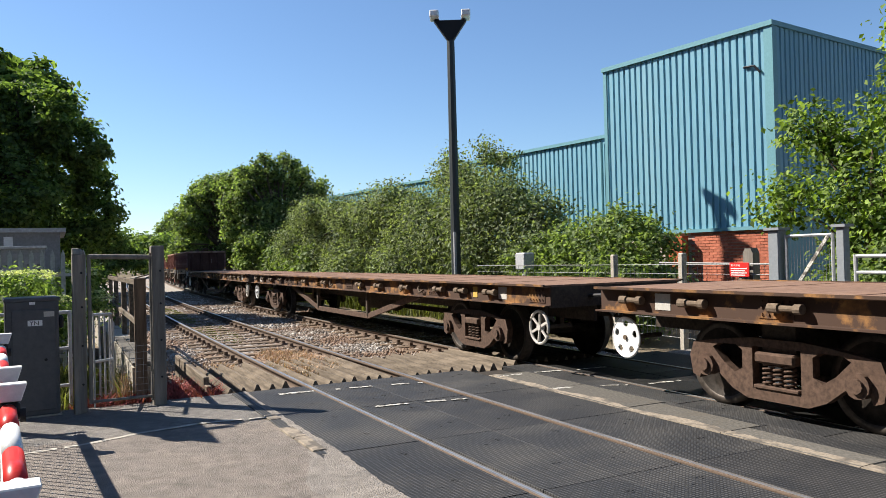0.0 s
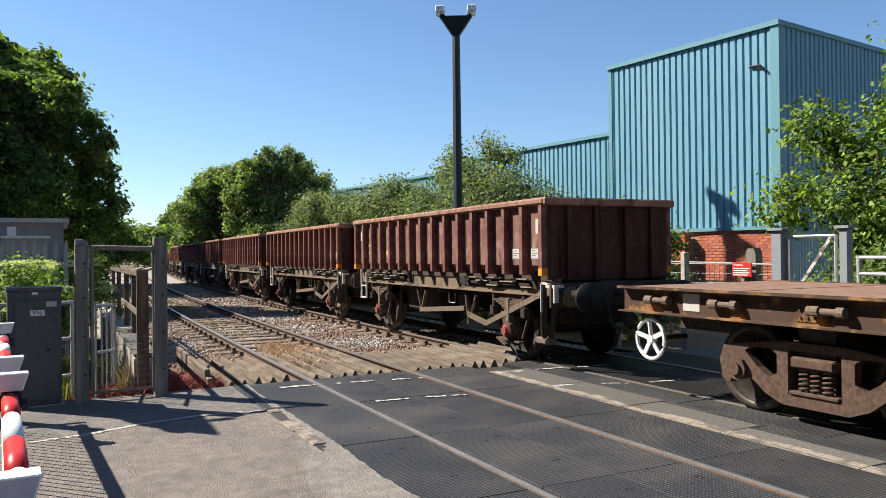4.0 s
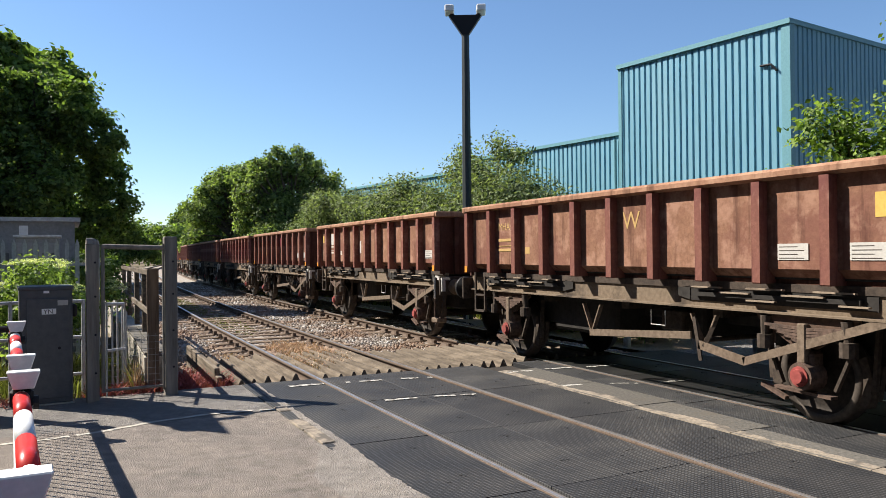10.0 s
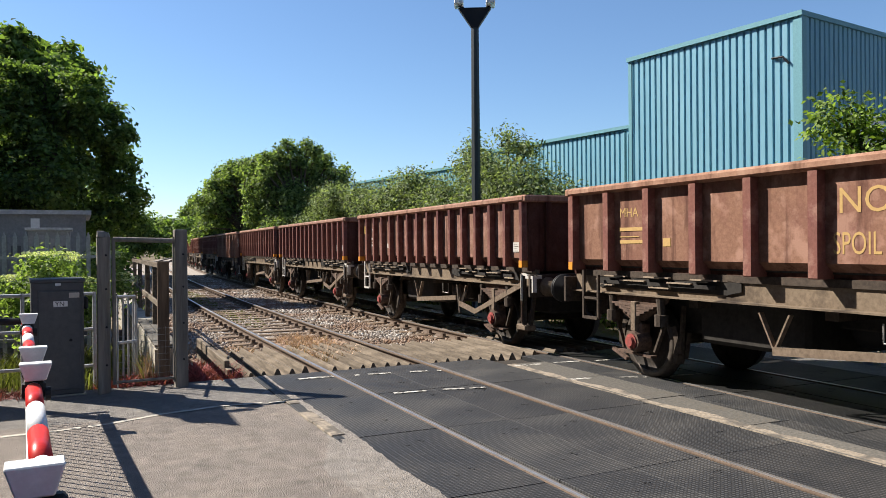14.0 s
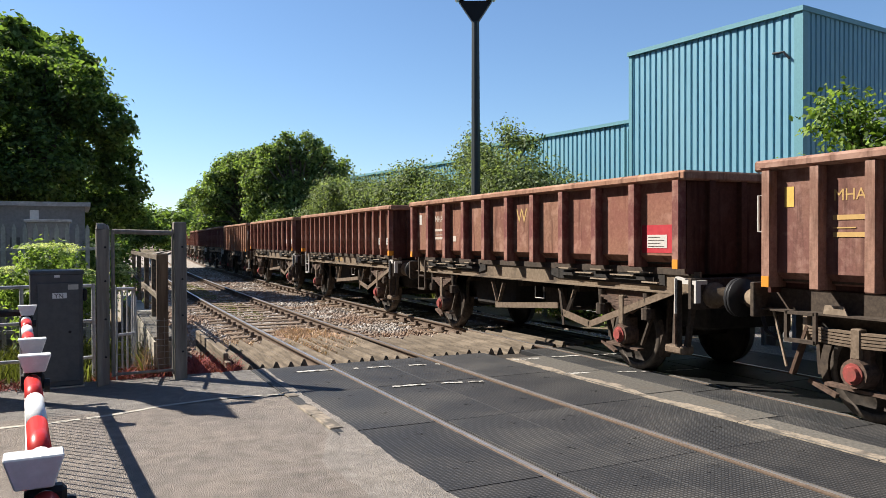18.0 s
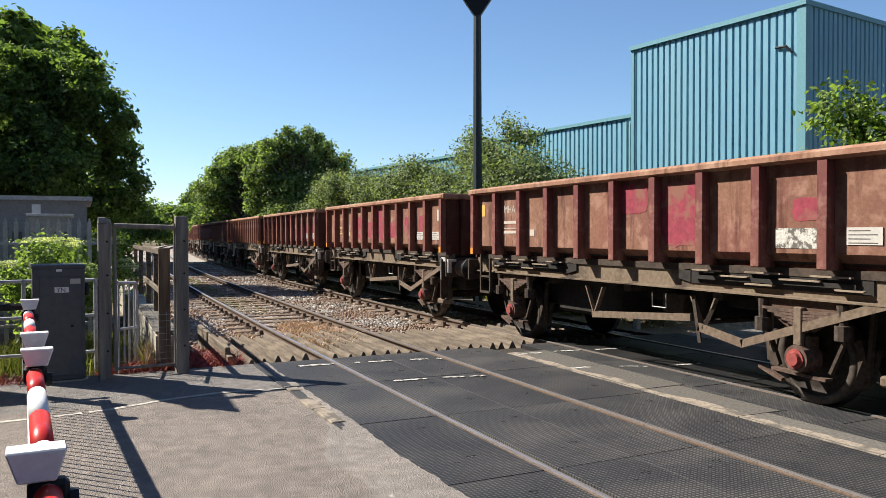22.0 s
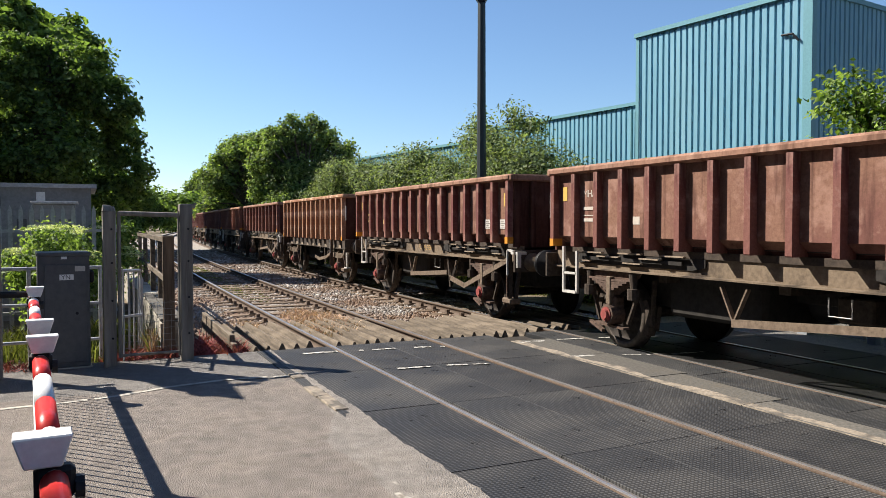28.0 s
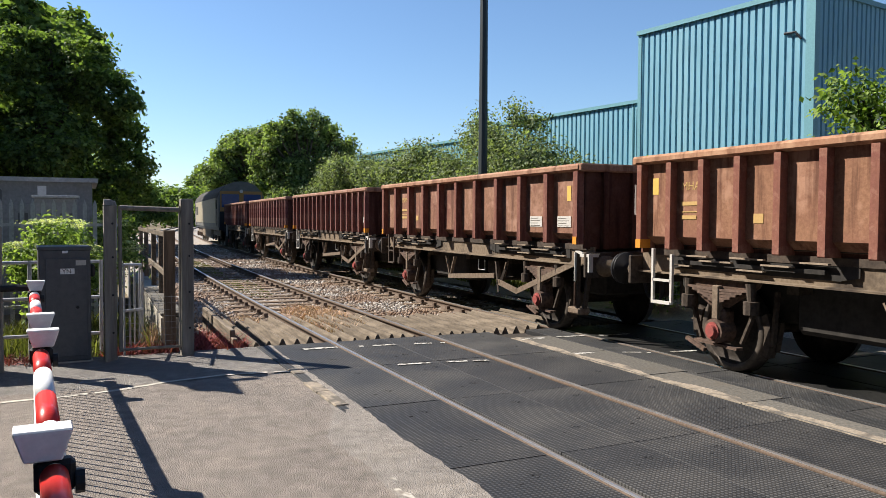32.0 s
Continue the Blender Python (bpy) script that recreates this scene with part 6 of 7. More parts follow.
def box_wagon(kind):
    length, ribs = BODY[kind]
    h = length / 2
    leaf = kind in "cd"
    foot = 1.22 if leaf else 1.36  # the ribs' lower ends
    thing = empty("box_wagon", None, {"a": "rust-stained maroon open box wagon with closely ribbed sides", "b": "faded maroon open box wagon with widely spaced ribs", "c": "rust-brown short open box wagon on exposed leaf springs", "d": "short open box wagon with flaking pale ribs and leaf springs"}[kind], "railway wagon", "open box wagons of the train")
    for sy in (-1, 1):
        bm = bmesh.new()
        p = PANEL_Y[kind]
        prof = [(p, 2.40), (p, foot + 0.15), (p - 0.13, foot + 0.04), (p - 0.16, foot + 0.04), (p - 0.035, foot + 0.16), (p - 0.035, 2.40)]
        a = [bm.verts.new((-h + 0.02, sy * y, z)) for y, z in prof]
        b = [bm.verts.new((h - 0.02, sy * y, z)) for y, z in prof]
        for i in range(6):
            bm.faces.new((a[i], a[(i + 1) % 6], b[(i + 1) % 6], b[i]))
        bm.faces.new(a)
        bm.faces.new(b)
        bmesh.ops.recalc_face_normals(bm, faces=bm.faces[:])
        part("side_panel", bm, MAROON, thing)
        rib = None
        for i in range(ribs):
            x = -h + 0.07 + (2 * h - 0.14) * i / (ribs - 1)
            if rib is None:
                w = {"a": 0.042, "b": 0.052, "c": 0.047, "d": 0.047}[kind]
                bm = prism(bmesh.new(), [(1.05, 2.39), (1.214, 2.39), (1.214, foot + 0.012), (1.205, foot), (0.97, foot)], -w, w, m=Matrix(((0, 1, 0, 0), (sy, 0, 0, 0), (0, 0, 1, 0), (0, 0, 0, 1))))
                rib = part("side_rib", bm, RIB_FLAKED if kind == "d" else CAP_RUST if kind == "c" else RIB_PAINT, thing, m=pose(x, 0, 0))
            else:
                twin(rib, thing, pose(x, 0, 0))
        bm = prism(bmesh.new(), [(1.0, 2.395), (1.16, 2.395), (1.222, 2.42), (1.222, 2.47), (1.19, 2.50), (1.02, 2.50), (1.0, 2.48)], -h, h, m=Matrix(((0, 1, 0, 0), (sy, 0, 0, 0), (0, 0, 1, 0), (0, 0, 0, 1))))
        part("top_rail", bm, CAP_FLAKED if kind == "d" else CAP_RUST, thing)
        turn = Matrix(((0, 1, 0, 0), (sy, 0, 0, 0), (0, 0, 1, 0), (0, 0, 0, 1)))
        part("side_sill", sbox(bmesh.new(), -h + 0.02, h - 0.02, sy * 0.90, sy * (0.93 if leaf else 0.985), foot - 0.04, foot + 0.045, 0.006), SHADED_PAINT, thing)
        if leaf:
            bm = prism(bmesh.new(), [(0.925, 1.20), (0.955, 1.20), (0.955, 0.995), (1.075, 0.99), (1.075, 0.972), (0.925, 0.972)], -h - 0.1, h + 0.1, m=turn)
        else:
            bm = prism(bmesh.new(), [(0.965, 1.325), (0.995, 1.325), (0.995, 1.078), (1.075, 1.073), (1.075, 1.055), (0.965, 1.055)], -h - 0.1, h + 0.1, m=turn)
        sole = part("sole_bar", bm, FRAME_DIRT if leaf else SOLE_DIRT, thing)
        if sy > 0:
            continue
        if leaf:
            # folded brackets standing on the flange
            for i in range(9):
                x = -h + 0.75 + i * (2 * h - 1.5) / 8
                part("bracket", prism(bmesh.new(), [(x - 0.13, 0.991), (x + 0.13, 0.991), (x + 0.09, 1.075), (x - 0.11, 1.075)], -1.068, -1.056), SOLE_TAN, sole)
            continue
        for side in (-1, 1):
            # the door gear: a tray, dark with painted-in shade, with flat bars across it
            x0, x1 = span(side * 1.25, side * 3.55)
            part("door_tray", sbox(sbox(bmesh.new(), x0, x1, -0.998, -1.012, 1.135, 1.318), x0 + 0.1, x1 - 0.15, -1.01, -1.055, 1.19, 1.235), UNDER_SHADE, sole)
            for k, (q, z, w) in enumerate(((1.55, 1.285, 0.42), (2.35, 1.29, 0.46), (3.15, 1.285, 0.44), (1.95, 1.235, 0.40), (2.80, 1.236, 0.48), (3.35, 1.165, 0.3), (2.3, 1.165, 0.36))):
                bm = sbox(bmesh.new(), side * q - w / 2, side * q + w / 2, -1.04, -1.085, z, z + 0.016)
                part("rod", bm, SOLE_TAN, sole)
            part("tray_end", prism(bmesh.new(), [(side * 1.25, 1.30), (side * 1.05, 1.27), (side * 1.05, 1.18), (side * 1.25, 1.14)] if side > 0 else [(-1.25, 1.14), (-1.05, 1.18), (-1.05, 1.27), (-1.25, 1.30)], -1.02, -1.008), UNDER_SHADE, sole)
    for sx in (-1, 1):
        # ends and their ribs get the paint with shade in its colour
        part("end_panel", sbox(bmesh.new(), sx * h, sx * (h - 0.04), 0.003 - PANEL_Y[kind], PANEL_Y[kind] - 0.003, foot - 0.06, 2.40), SHADED_PAINT, thing)
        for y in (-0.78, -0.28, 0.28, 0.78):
            part("end_rib", sbox(bmesh.new(), sx * h, sx * (h + 0.075), y - 0.045, y + 0.045, foot - 0.06, 2.39), SHADED_PAINT, thing)
        part("end_rail", sbox(bmesh.new(), sx * (h - 0.10), sx * (h + 0.085), -1.21, 1.21, 2.386, 2.498, 0.02), CAP_RUST, thing)
        part("headstock", sbox(bmesh.new(), sx * (h + 0.10), sx * (h + 0.16), -1.18, 1.18, 0.90, 1.26, 0.01), FRAME_DIRT, thing)
        part("end_mark", sbox(bmesh.new(), sx * (h + 0.001), sx * (h + 0.004), 0.30, 0.34, 1.75, 2.0), PLATE, thing, "thin white tally mark")
        for y in (-1.14, 1.14):
            part("end_foot", sbox(bmesh.new(), sx * (h - 0.116), sx * (h - 0.024), y - 0.080, y + 0.080, foot + 0.002, foot + 0.11), ORANGE_MARK, thing, "orange painted rib foot")
    part("floor_plate", boxes((-h + 0.05, -1.02, 1.28, h - 0.05, 1.02, 1.36)), FRAME_DIRT, thing)
    part("load", boxes((-h + 0.05, -1.0, 1.405, h - 0.05, 1.0, 1.52)), SPOIL, thing)
    for x in (-2.785, 2.785):
        wheelset(thing, x)
        for sy in (-1, 1):
            axle_gear(thing, x, sy, leaf)
    buffer_pair(thing, h)
    # air tank, cross beams and pipes under the floor
    part("air_tank", tube(bmesh.new(), [(-1.3, 0.15, 0.80), (-1.25, 0.15, 0.80), (0.1, 0.15, 0.80), (0.15, 0.15, 0.80)], 0.22, 14, radii=[0.12, 0.22, 0.22, 0.12]), BLACK, thing, smooth=True)
    # added block whose near-black colour stands for the dark below the floor
    part("brake_reservoir", boxes((-2.0, -0.72, 0.52, -0.45, 0.72, 1.26), bevel=0.05), UNDER_SHADE, thing)
    for x in (-1.95, 1.5, -0.1):
        part("cross_beam", boxes((x, -0.92, 0.95, x + 0.15, 0.92, 1.25)), FRAME_DIRT, thing)
    # added filler boxes that close the view through the underframe with black
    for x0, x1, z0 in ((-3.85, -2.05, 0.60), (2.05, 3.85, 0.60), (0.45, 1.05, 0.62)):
        part("inner_frame", boxes((x0, -0.60, z0, x1, 0.60, 1.27), bevel=0.03), UNDER_SHADE, thing)
    part("centre_sill", boxes((-h - 0.08, -0.24, 0.80, h + 0.08, 0.24, 1.275), bevel=0.02), UNDER_SHADE, thing)
    part("brake_shaft", tube(bmesh.new(), [(1.5, -1.03, 0.70), (1.5, 1.03, 0.70)], 0.03, 8), FRAME_DIRT, thing)
    part("valve_box", boxes((0.45, -0.75, 0.72, 0.85, -0.4, 0.97), bevel=0.02), FRAME_DIRT, thing)
    part("brake_cylinder", tube(bmesh.new(), [(1.9, -0.45, 0.8), (2.3, -0.45, 0.8)], 0.13, 12), BOGIE_RUST, thing)
    for sy in (-1,):
        y = sy * 1.06
        for x in () if kind in "cd" else (-0.62, 1.45):
            part("v_hanger", bar(bar(bmesh.new(), (x - 0.19, sy * 1.0, 0.98), (x, sy * 1.0, 0.60), 0.02, 0.06, up=(0, 1, 0)), (x + 0.19, sy * 1.0, 0.98), (x, sy * 1.0, 0.60), 0.02, 0.06, up=(0, 1, 0)), LEVER_DIRT, thing)
        if leaf:
            part("brake_lever", bar(bar(bar(bmesh.new(), (0.2, y, 0.66), (0.75, y, 0.60), 0.02, 0.09), (0.74, y, 0.60), (1.6, y, 0.70), 0.02, 0.09), (1.59, y, 0.70), (2.35, y, 0.93), 0.02, 0.08), LEVER_DIRT, thing)
        else:
            part("push_rod", bar(bmesh.new(), (-0.60, y, 0.60), (1.30, y, 0.735), 0.025, 0.085), LEVER_DIRT, thing)
            part("brake_lever", bar(bar(bmesh.new(), (1.42, y, 0.64), (2.08, y, 0.53), 0.02, 0.095), (2.06, y, 0.525), (3.85, y, 1.12), 0.02, 0.085), LEVER_DIRT, thing)
        part("lever_link", bar(bar(bmesh.new(), (1.35, y, 0.95), (1.45, y, 0.46), 0.02, 0.05), (1.62, sy * 1.0, 0.92), (1.5, y, 0.62), 0.02, 0.05), FRAME_DIRT, thing)
        gx = 2.40 if leaf else h - 0.10
        guide = part("lever_guide", bar(bmesh.new(), (gx, sy * 1.13, 1.24), (gx, sy * 1.13, 0.46), 0.05, 0.06), FRAME_DIRT, thing)
        part("guide_top", bar(bar(bmesh.new(), (gx, sy * 1.165, 1.25), (gx, sy * 1.165, 0.84), 0.012, 0.055), (gx - 0.02, sy * 1.14, 1.255), (gx + 0.14, sy * 1.14, 1.235), 0.05, 0.03), PLATE, guide, "white painted lever guide")
        part("guide_rack", bar(bmesh.new(), (gx, sy * 1.165, 0.83), (gx, sy * 1.165, 0.48), 0.012, 0.05), BOGIE_RUST, guide)
        if not leaf:
            part("corner_step", sbox(sbox(bmesh.new(), h + 0.0, h + 0.22, sy * 1.0, sy * 1.17, 1.19, 1.235), h + 0.19, h + 0.22, sy * 1.1, sy * 1.17, 0.98, 1.19), PLATE, thing, "white painted corner step")
        if leaf:
            part("corner_post", sbox(sbox(bmesh.new(), h + 0.02, h + 0.055, -1.07, -1.10, 0.49, 0.96), h - 0.16, h + 0.06, -1.0, -1.12, 0.46, 0.49), PLATE, thing, "white painted corner post and foot plate")
        part("foot_block", sbox(bmesh.new(), h - 0.32, h - 0.02, sy * 0.96, sy * 1.16, 0.36, 0.46, 0.02), LEVER_DIRT, thing)
        part("foot_bracket", bar(bar(bmesh.new(), (h - 0.28, sy * 1.0, 0.98), (h - 0.25, sy * 1.05, 0.44), 0.05, 0.05), (h - 0.0, sy * 1.0, 0.98), (h - 0.05, sy * 1.05, 0.44), 0.05, 0.06), FRAME_DIRT, thing)
        x0, x1 = -h + 0.25, -h + 0.58
        part("step_frame", bar(bar(bar(bar(bmesh.new(), (x0, sy * 1.12, 1.36 if not leaf else 1.0), (x0, sy * 1.12, 0.70), 0.035, 0.035), (x1, sy * 1.12, 1.3 if not leaf else 1.0), (x1, sy * 1.12, 0.70), 0.035, 0.035), (x0, sy * 1.12, 0.71), (x1, sy * 1.12, 0.71), 0.06, 0.035), (x0, sy * 1.12, 0.98), (x1, sy * 1.12, 0.98), 0.035, 0.03), PLATE if kind == "a" else FRAME_DIRT, thing, "white painted step iron" if kind == "a" else "")
        part("pipe_hook", tube(bmesh.new(), [(0.55, sy * 0.99, 0.98), (0.55, sy * 0.99, 0.80), (0.80, sy * 0.99, 0.80), (0.80, sy * 0.99, 0.98)], 0.009, 5), PLATE, thing)
    for sx in (-1, 1):
        part("air_hose", tube(bmesh.new(), [(sx * (h + 0.16), -0.35, 1.0), (sx * (h + 0.38), -0.36, 0.92), (sx * (h + 0.48), -0.36, 0.66), (sx * (h + 0.60), -0.3, 0.58)], 0.025, 7), BLACK, thing)
    if kind != "b":
        for sx in ((-1, 1) if leaf else (-1,)):
            part("hand_rail", tube(bmesh.new(), [(sx * (h + 0.02), -1.13, 2.15), (sx * (h + 0.09), -1.13, 2.15), (sx * (h + 0.09), -1.13, 1.78), (sx * (h + 0.02), -1.13, 1.78)], 0.014, 6), PLATE, thing, "white hand rail")
    return thing


# shade below the wagon floors, put into a near-black colour
UNDER_SHADE = surface("sooty_black", (0.022, 0.020, 0.019), (0.044, 0.040, 0.036), grain=12, rough=0.9)
ORANGE_MARK = plain("orange_mark", (0.62, 0.25, 0.03), 0.7)


def bogie(thing, bx):
    squeeze = lambda pts: [(x, 0.17 + (z - 0.17) * 0.86) for x, z in pts]
    out = [(-1.16, 0.60), (-1.10, 0.78), (-0.62, 0.86), (-0.30, 0.90), (0.30, 0.90), (0.62, 0.86), (1.10, 0.78), (1.16, 0.60), (1.12, 0.36), (1.02, 0.32), (0.98, 0.46), (0.86, 0.52), (0.74, 0.42), (0.56, 0.26), (0.36, 0.17), (-0.36, 0.17), (-0.56, 0.26), (-0.74, 0.42), (-0.86, 0.52), (-0.98, 0.46), (-1.02, 0.32), (-1.12, 0.36)]
    win = [(-0.82, 0.74), (-0.74, 0.79), (-0.50, 0.80), (-0.42, 0.74), (-0.42, 0.52), (-0.52, 0.46), (-0.66, 0.56)]
    mid = [(-0.29, 0.80), (0.29, 0.80), (0.29, 0.30), (-0.29, 0.30)]
    for sy in (-1, 1):
        bm = prism(bmesh.new(), squeeze(out), sy * 1.0 - 0.05, sy * 1.0 + 0.05, [squeeze(win), squeeze([(-x, z) for x, z in win[::-1]]), squeeze(mid)], m=pose(bx, 0, 0))
        frame_ob = part("bogie_frame", bm, BOGIE_RUST, thing, "brown cast bogie side frame")
        part("bolster_end", sbox(sbox(bmesh.new(), bx - 0.24, bx + 0.24, sy * 0.9, sy * 1.09, 0.55, 0.66, 0.02), bx - 0.27, bx + 0.27, sy * 0.92, sy * 1.07, 0.285, 0.325, 0.01), BOGIE_RUST, frame_ob)
        for sx in (-0.13, 0.0, 0.13):
            pts = [(bx + sx + 0.052 * math.cos(a), sy * 1.0 + 0.052 * math.sin(a), 0.32 + 0.23 * a / (10 * math.pi)) for a in np.linspace(0, 10 * math.pi, 60)]
            part("coil_spring", tube(bmesh.new(), pts, 0.014, 5), BOGIE_RUST, frame_ob)
        for dx in (-0.9, 0.9):
            part("bearing_cap", tube(tube(bmesh.new(), [(bx + dx, sy * 0.97, 0.46), (bx + dx, sy * 1.10, 0.46)], 0.12, 14), [(bx + dx, sy * 1.10, 0.46), (bx + dx, sy * 1.13, 0.46)], 0.07, 10), BOGIE_RUST, frame_ob)
        part("brake_rod", bar(bmesh.new(), (bx - 1.25, sy * 0.72, 0.42), (bx + 1.25, sy * 0.72, 0.42), 0.04, 0.05), FRAME_DIRT, thing)
    part("bolster", boxes((bx - 0.2, -1.0, 0.62, bx + 0.2, 1.0, 0.95)), FRAME_DIRT, thing)
    for dx in (-0.9, 0.9):
        wheelset(thing, bx + dx)


def disc_wheel(thing, x):
    """A white brake wheel pressed from plate, with five openings round its hub."""
    r, z = 0.245, 0.66
    rim = [(r * math.cos(a), r * math.sin(a)) for a in np.linspace(0, 2 * math.pi, 40)[:-1]]
    holes = []
    for i in range(5):
        b = 2 * math.pi * i / 5 + 0.3
        loop = [(0.155, -0.26), (0.20, -0.22), (0.208, 0.0), (0.20, 0.22), (0.155, 0.26), (0.125, 0.0)]
        holes.append([(q * math.cos(b + d), q * math.sin(b + d)) for q, d in loop])
    bm = prism(bmesh.new(), rim, -1.165, -1.15, holes, m=pose(x, 0, z))
    tube(bm, [(x + 0.99 * r * math.cos(a), -1.157, z + 0.99 * r * math.sin(a)) for a in np.linspace(0, 2 * math.pi, 41)], 0.014, 6, cap=False)
    w = part("hand_wheel", bm, WHITE, thing, "white pressed-steel brake hand wheel with five openings")
    part("wheel_hub", tube(bmesh.new(), [(x, -1.185, z), (x, -1.15, z)], 0.03, 10), LEVER_DIRT, w)
    part("wheel_shaft", tube(bmesh.new(), [(x, -1.148, z), (x, -0.6, z)], 0.03, 8), FRAME_DIRT, w)
    part("wheel_bracket", sbox(bmesh.new(), x - 0.05, x + 0.05, -1.04, -1.08, 0.62, 1.0), FRAME_DIRT, w)


def hand_wheel(thing, x, spokes):
    bm = bmesh.new()
    r = 0.235
    ring = [(x + r * math.cos(a), -1.16, 0.66 + r * math.sin(a)) for a in np.linspace(0, 2 * math.pi, 25)]
    tube(bm, ring, 0.022, 8, cap=False)
    for i in range(spokes):
        a = 2 * math.pi * i / spokes + 0.4
        bar(bm, (x, -1.15, 0.66), (x + r * math.cos(a), -1.16, 0.66 + r * math.sin(a)), 0.02, 0.05 if spokes == 5 else 0.035)
    tube(bm, [(x, -1.18, 0.66), (x, -1.10, 0.66)], 0.05, 10)
    w = part("hand_wheel", bm, WHITE if spokes == 5 else PLATE, thing, "white painted brake hand wheel" if spokes == 5 else "dirty white brake hand wheel")
    part("wheel_shaft", tube(bmesh.new(), [(x, -1.10, 0.66), (x, -0.6, 0.66)], 0.03, 8), FRAME_DIRT, w)
    part("wheel_bracket", sbox(bmesh.new(), x - 0.05, x + 0.05, -1.04, -1.08, 0.62, 1.0), FRAME_DIRT, w)


def flat_wagon(disc=False):
    h = 9.62
    thing = empty("flat_wagon", None, "rusty bogie flat wagon with an empty deck and trussed sides", "railway wagon", "flat wagons of the train")
    n = 22
    for i in range(n):
        x0 = -h + 2 * h * i / n
        part("deck_plate", boxes((x0 + 0.004, -1.26, 1.245, x0 + 2 * h / n - 0.004, 1.26, 1.272 + 0.004 * (i % 2))), DECK, thing)
    for sy in (-1, 1):
        bm = prism(bmesh.new(), [(1.15, 0.97), (1.27, 0.97), (1.27, 0.99), (1.17, 0.99), (1.17, 1.255), (1.29, 1.255), (1.29, 1.285), (1.262, 1.285), (1.262, 1.262), (1.15, 1.262)], -h, h, m=Matrix(((0, 1, 0, 0), (sy, 0, 0, 0), (0, 0, 1, 0), (0, 0, 0, 1))))
        sole = part("sole_bar", bm, ORANGE, thing, "flaking orange-brown side girder")
        rng = random.Random(4 + sy)
        x = -h + 0.45
        while x < h - 0.5:
            kind = rng.random()
            if kind < 0.62:
                part("lashing_shackle", tube(tube(tube(bmesh.new(), [(x, sy * 1.225, 1.13), (x + 0.12, sy * 1.225, 1.13)], 0.05, 10), [(x + 0.12, sy * 1.225, 1.13), (x + 0.30, sy * 1.225, 1.13)], 0.032, 10), [(x + 0.30, sy * 1.225, 1.13), (x + 0.38, sy * 1.225, 1.13)], 0.052, 10), LEVER_DIRT, sole)
                x += 0.45
            elif kind < 0.8:
                bm = sbox(bmesh.new(), x, x + 0.42, sy * 1.171, sy * 1.180, 1.02, 1.23)
                for rx in range(5):
                    for rz in (1.06, 1.13, 1.19):
                        tube(bm, [(x + 0.05 + 0.08 * rx, sy * 1.18, rz), (x + 0.05 + 0.08 * rx, sy * 1.195, rz)], 0.014, 6)
                part("riveted_plate", bm, ORANGE, sole)
            else:
                part("hook", tube(bmesh.new(), [(x + 0.1, sy * 1.19, 1.2), (x + 0.12, sy * 1.24, 1.12), (x + 0.2, sy * 1.24, 1.05), (x + 0.27, sy * 1.2, 1.10)], 0.02, 7), LEVER_DIRT, sole)
            x += rng.uniform(0.12, 0.9)
        part("label_panel", sbox(bmesh.new(), h - 1.45, h - 1.2, sy * 1.171, sy * 1.176, 1.03, 1.22), PLATE, sole, "white label panel")
        part("label_panel", sbox(bmesh.new(), h - 2.3, h - 2.15, sy * 1.171, sy * 1.176, 1.03, 1.2), YELLOW, sole, "yellow label panel")
        part("label_panel", sbox(bmesh.new(), -h + 1.0, -h + 1.25, sy * 1.171, sy * 1.176, 1.03, 1.22), PLATE, sole, "white label panel")
        part("label_panel", sbox(bmesh.new(), 1.6, 1.8, sy * 1.171, sy * 1.176, 1.03, 1.2), YELLOW, sole, "yellow label panel")
        t = sy * 1.06
        for a, b in (((-4.9, t, 0.98), (-1.97, t, 0.40)), ((-1.96, t, 0.40), (1.96, t, 0.40)), ((1.97, t, 0.40), (4.9, t, 0.98))):
            part("truss_bar", bar(bmesh.new(), a, b, 0.05, 0.12, bevel=0.006), BOGIE_RUST, thing)
        for x in (-1.95, 1.95):
            part("queen_post", sbox(bmesh.new(), x - 0.05, x + 0.05, t - 0.04, t + 0.04, 0.42, 0.98), FRAME_DIRT, thing)
    for sx in (-1, 1):
        part("end_beam", sbox(bmesh.new(), sx * h, sx * (h - 0.05), -1.16, 1.16, 0.95, 1.25), FRAME_DIRT, thing)
        part("coupler", sbox(sbox(bmesh.new(), sx * (h - 0.1), sx * (h + 0.5), -0.12, 0.12, 0.92, 1.12, 0.03), sx * (h + 0.32), sx * (h + 0.52), -0.2, 0.2, 0.88, 1.16, 0.04), FRAME_DIRT, thing)
        part("air_hose", tube(bmesh.new(), [(sx * h, -0.5, 1.1), (sx * (h + 0.3), -0.5, 1.12), (sx * (h + 0.42), -0.5, 0.95), (sx * (h + 0.5), -0.45, 0.85)], 0.03, 7), BLACK, thing)
        bogie(thing, sx * 7.05)
    part("centre_girder", boxes((-h + 0.1, -0.35, 0.72, h - 0.1, -0.29, 1.24), (-h + 0.1, 0.29, 0.72, h - 0.1, 0.35, 1.24)), FRAME_DIRT, thing)
    for x in np.arange(-5.0, 5.1, 1.25):
        part("cross_bearer", boxes((x - 0.05, -1.14, 0.95, x + 0.05, 1.14, 1.24)), FRAME_DIRT, thing)
    part("air_tank", tube(bmesh.new(), [(-1.2, 0.0, 0.62), (-1.15, 0, 0.62), (1.15, 0, 0.62), (1.2, 0, 0.62)], 0.2, 12, radii=[0.1, 0.2, 0.2, 0.1]), FRAME_DIRT, thing, smooth=True)
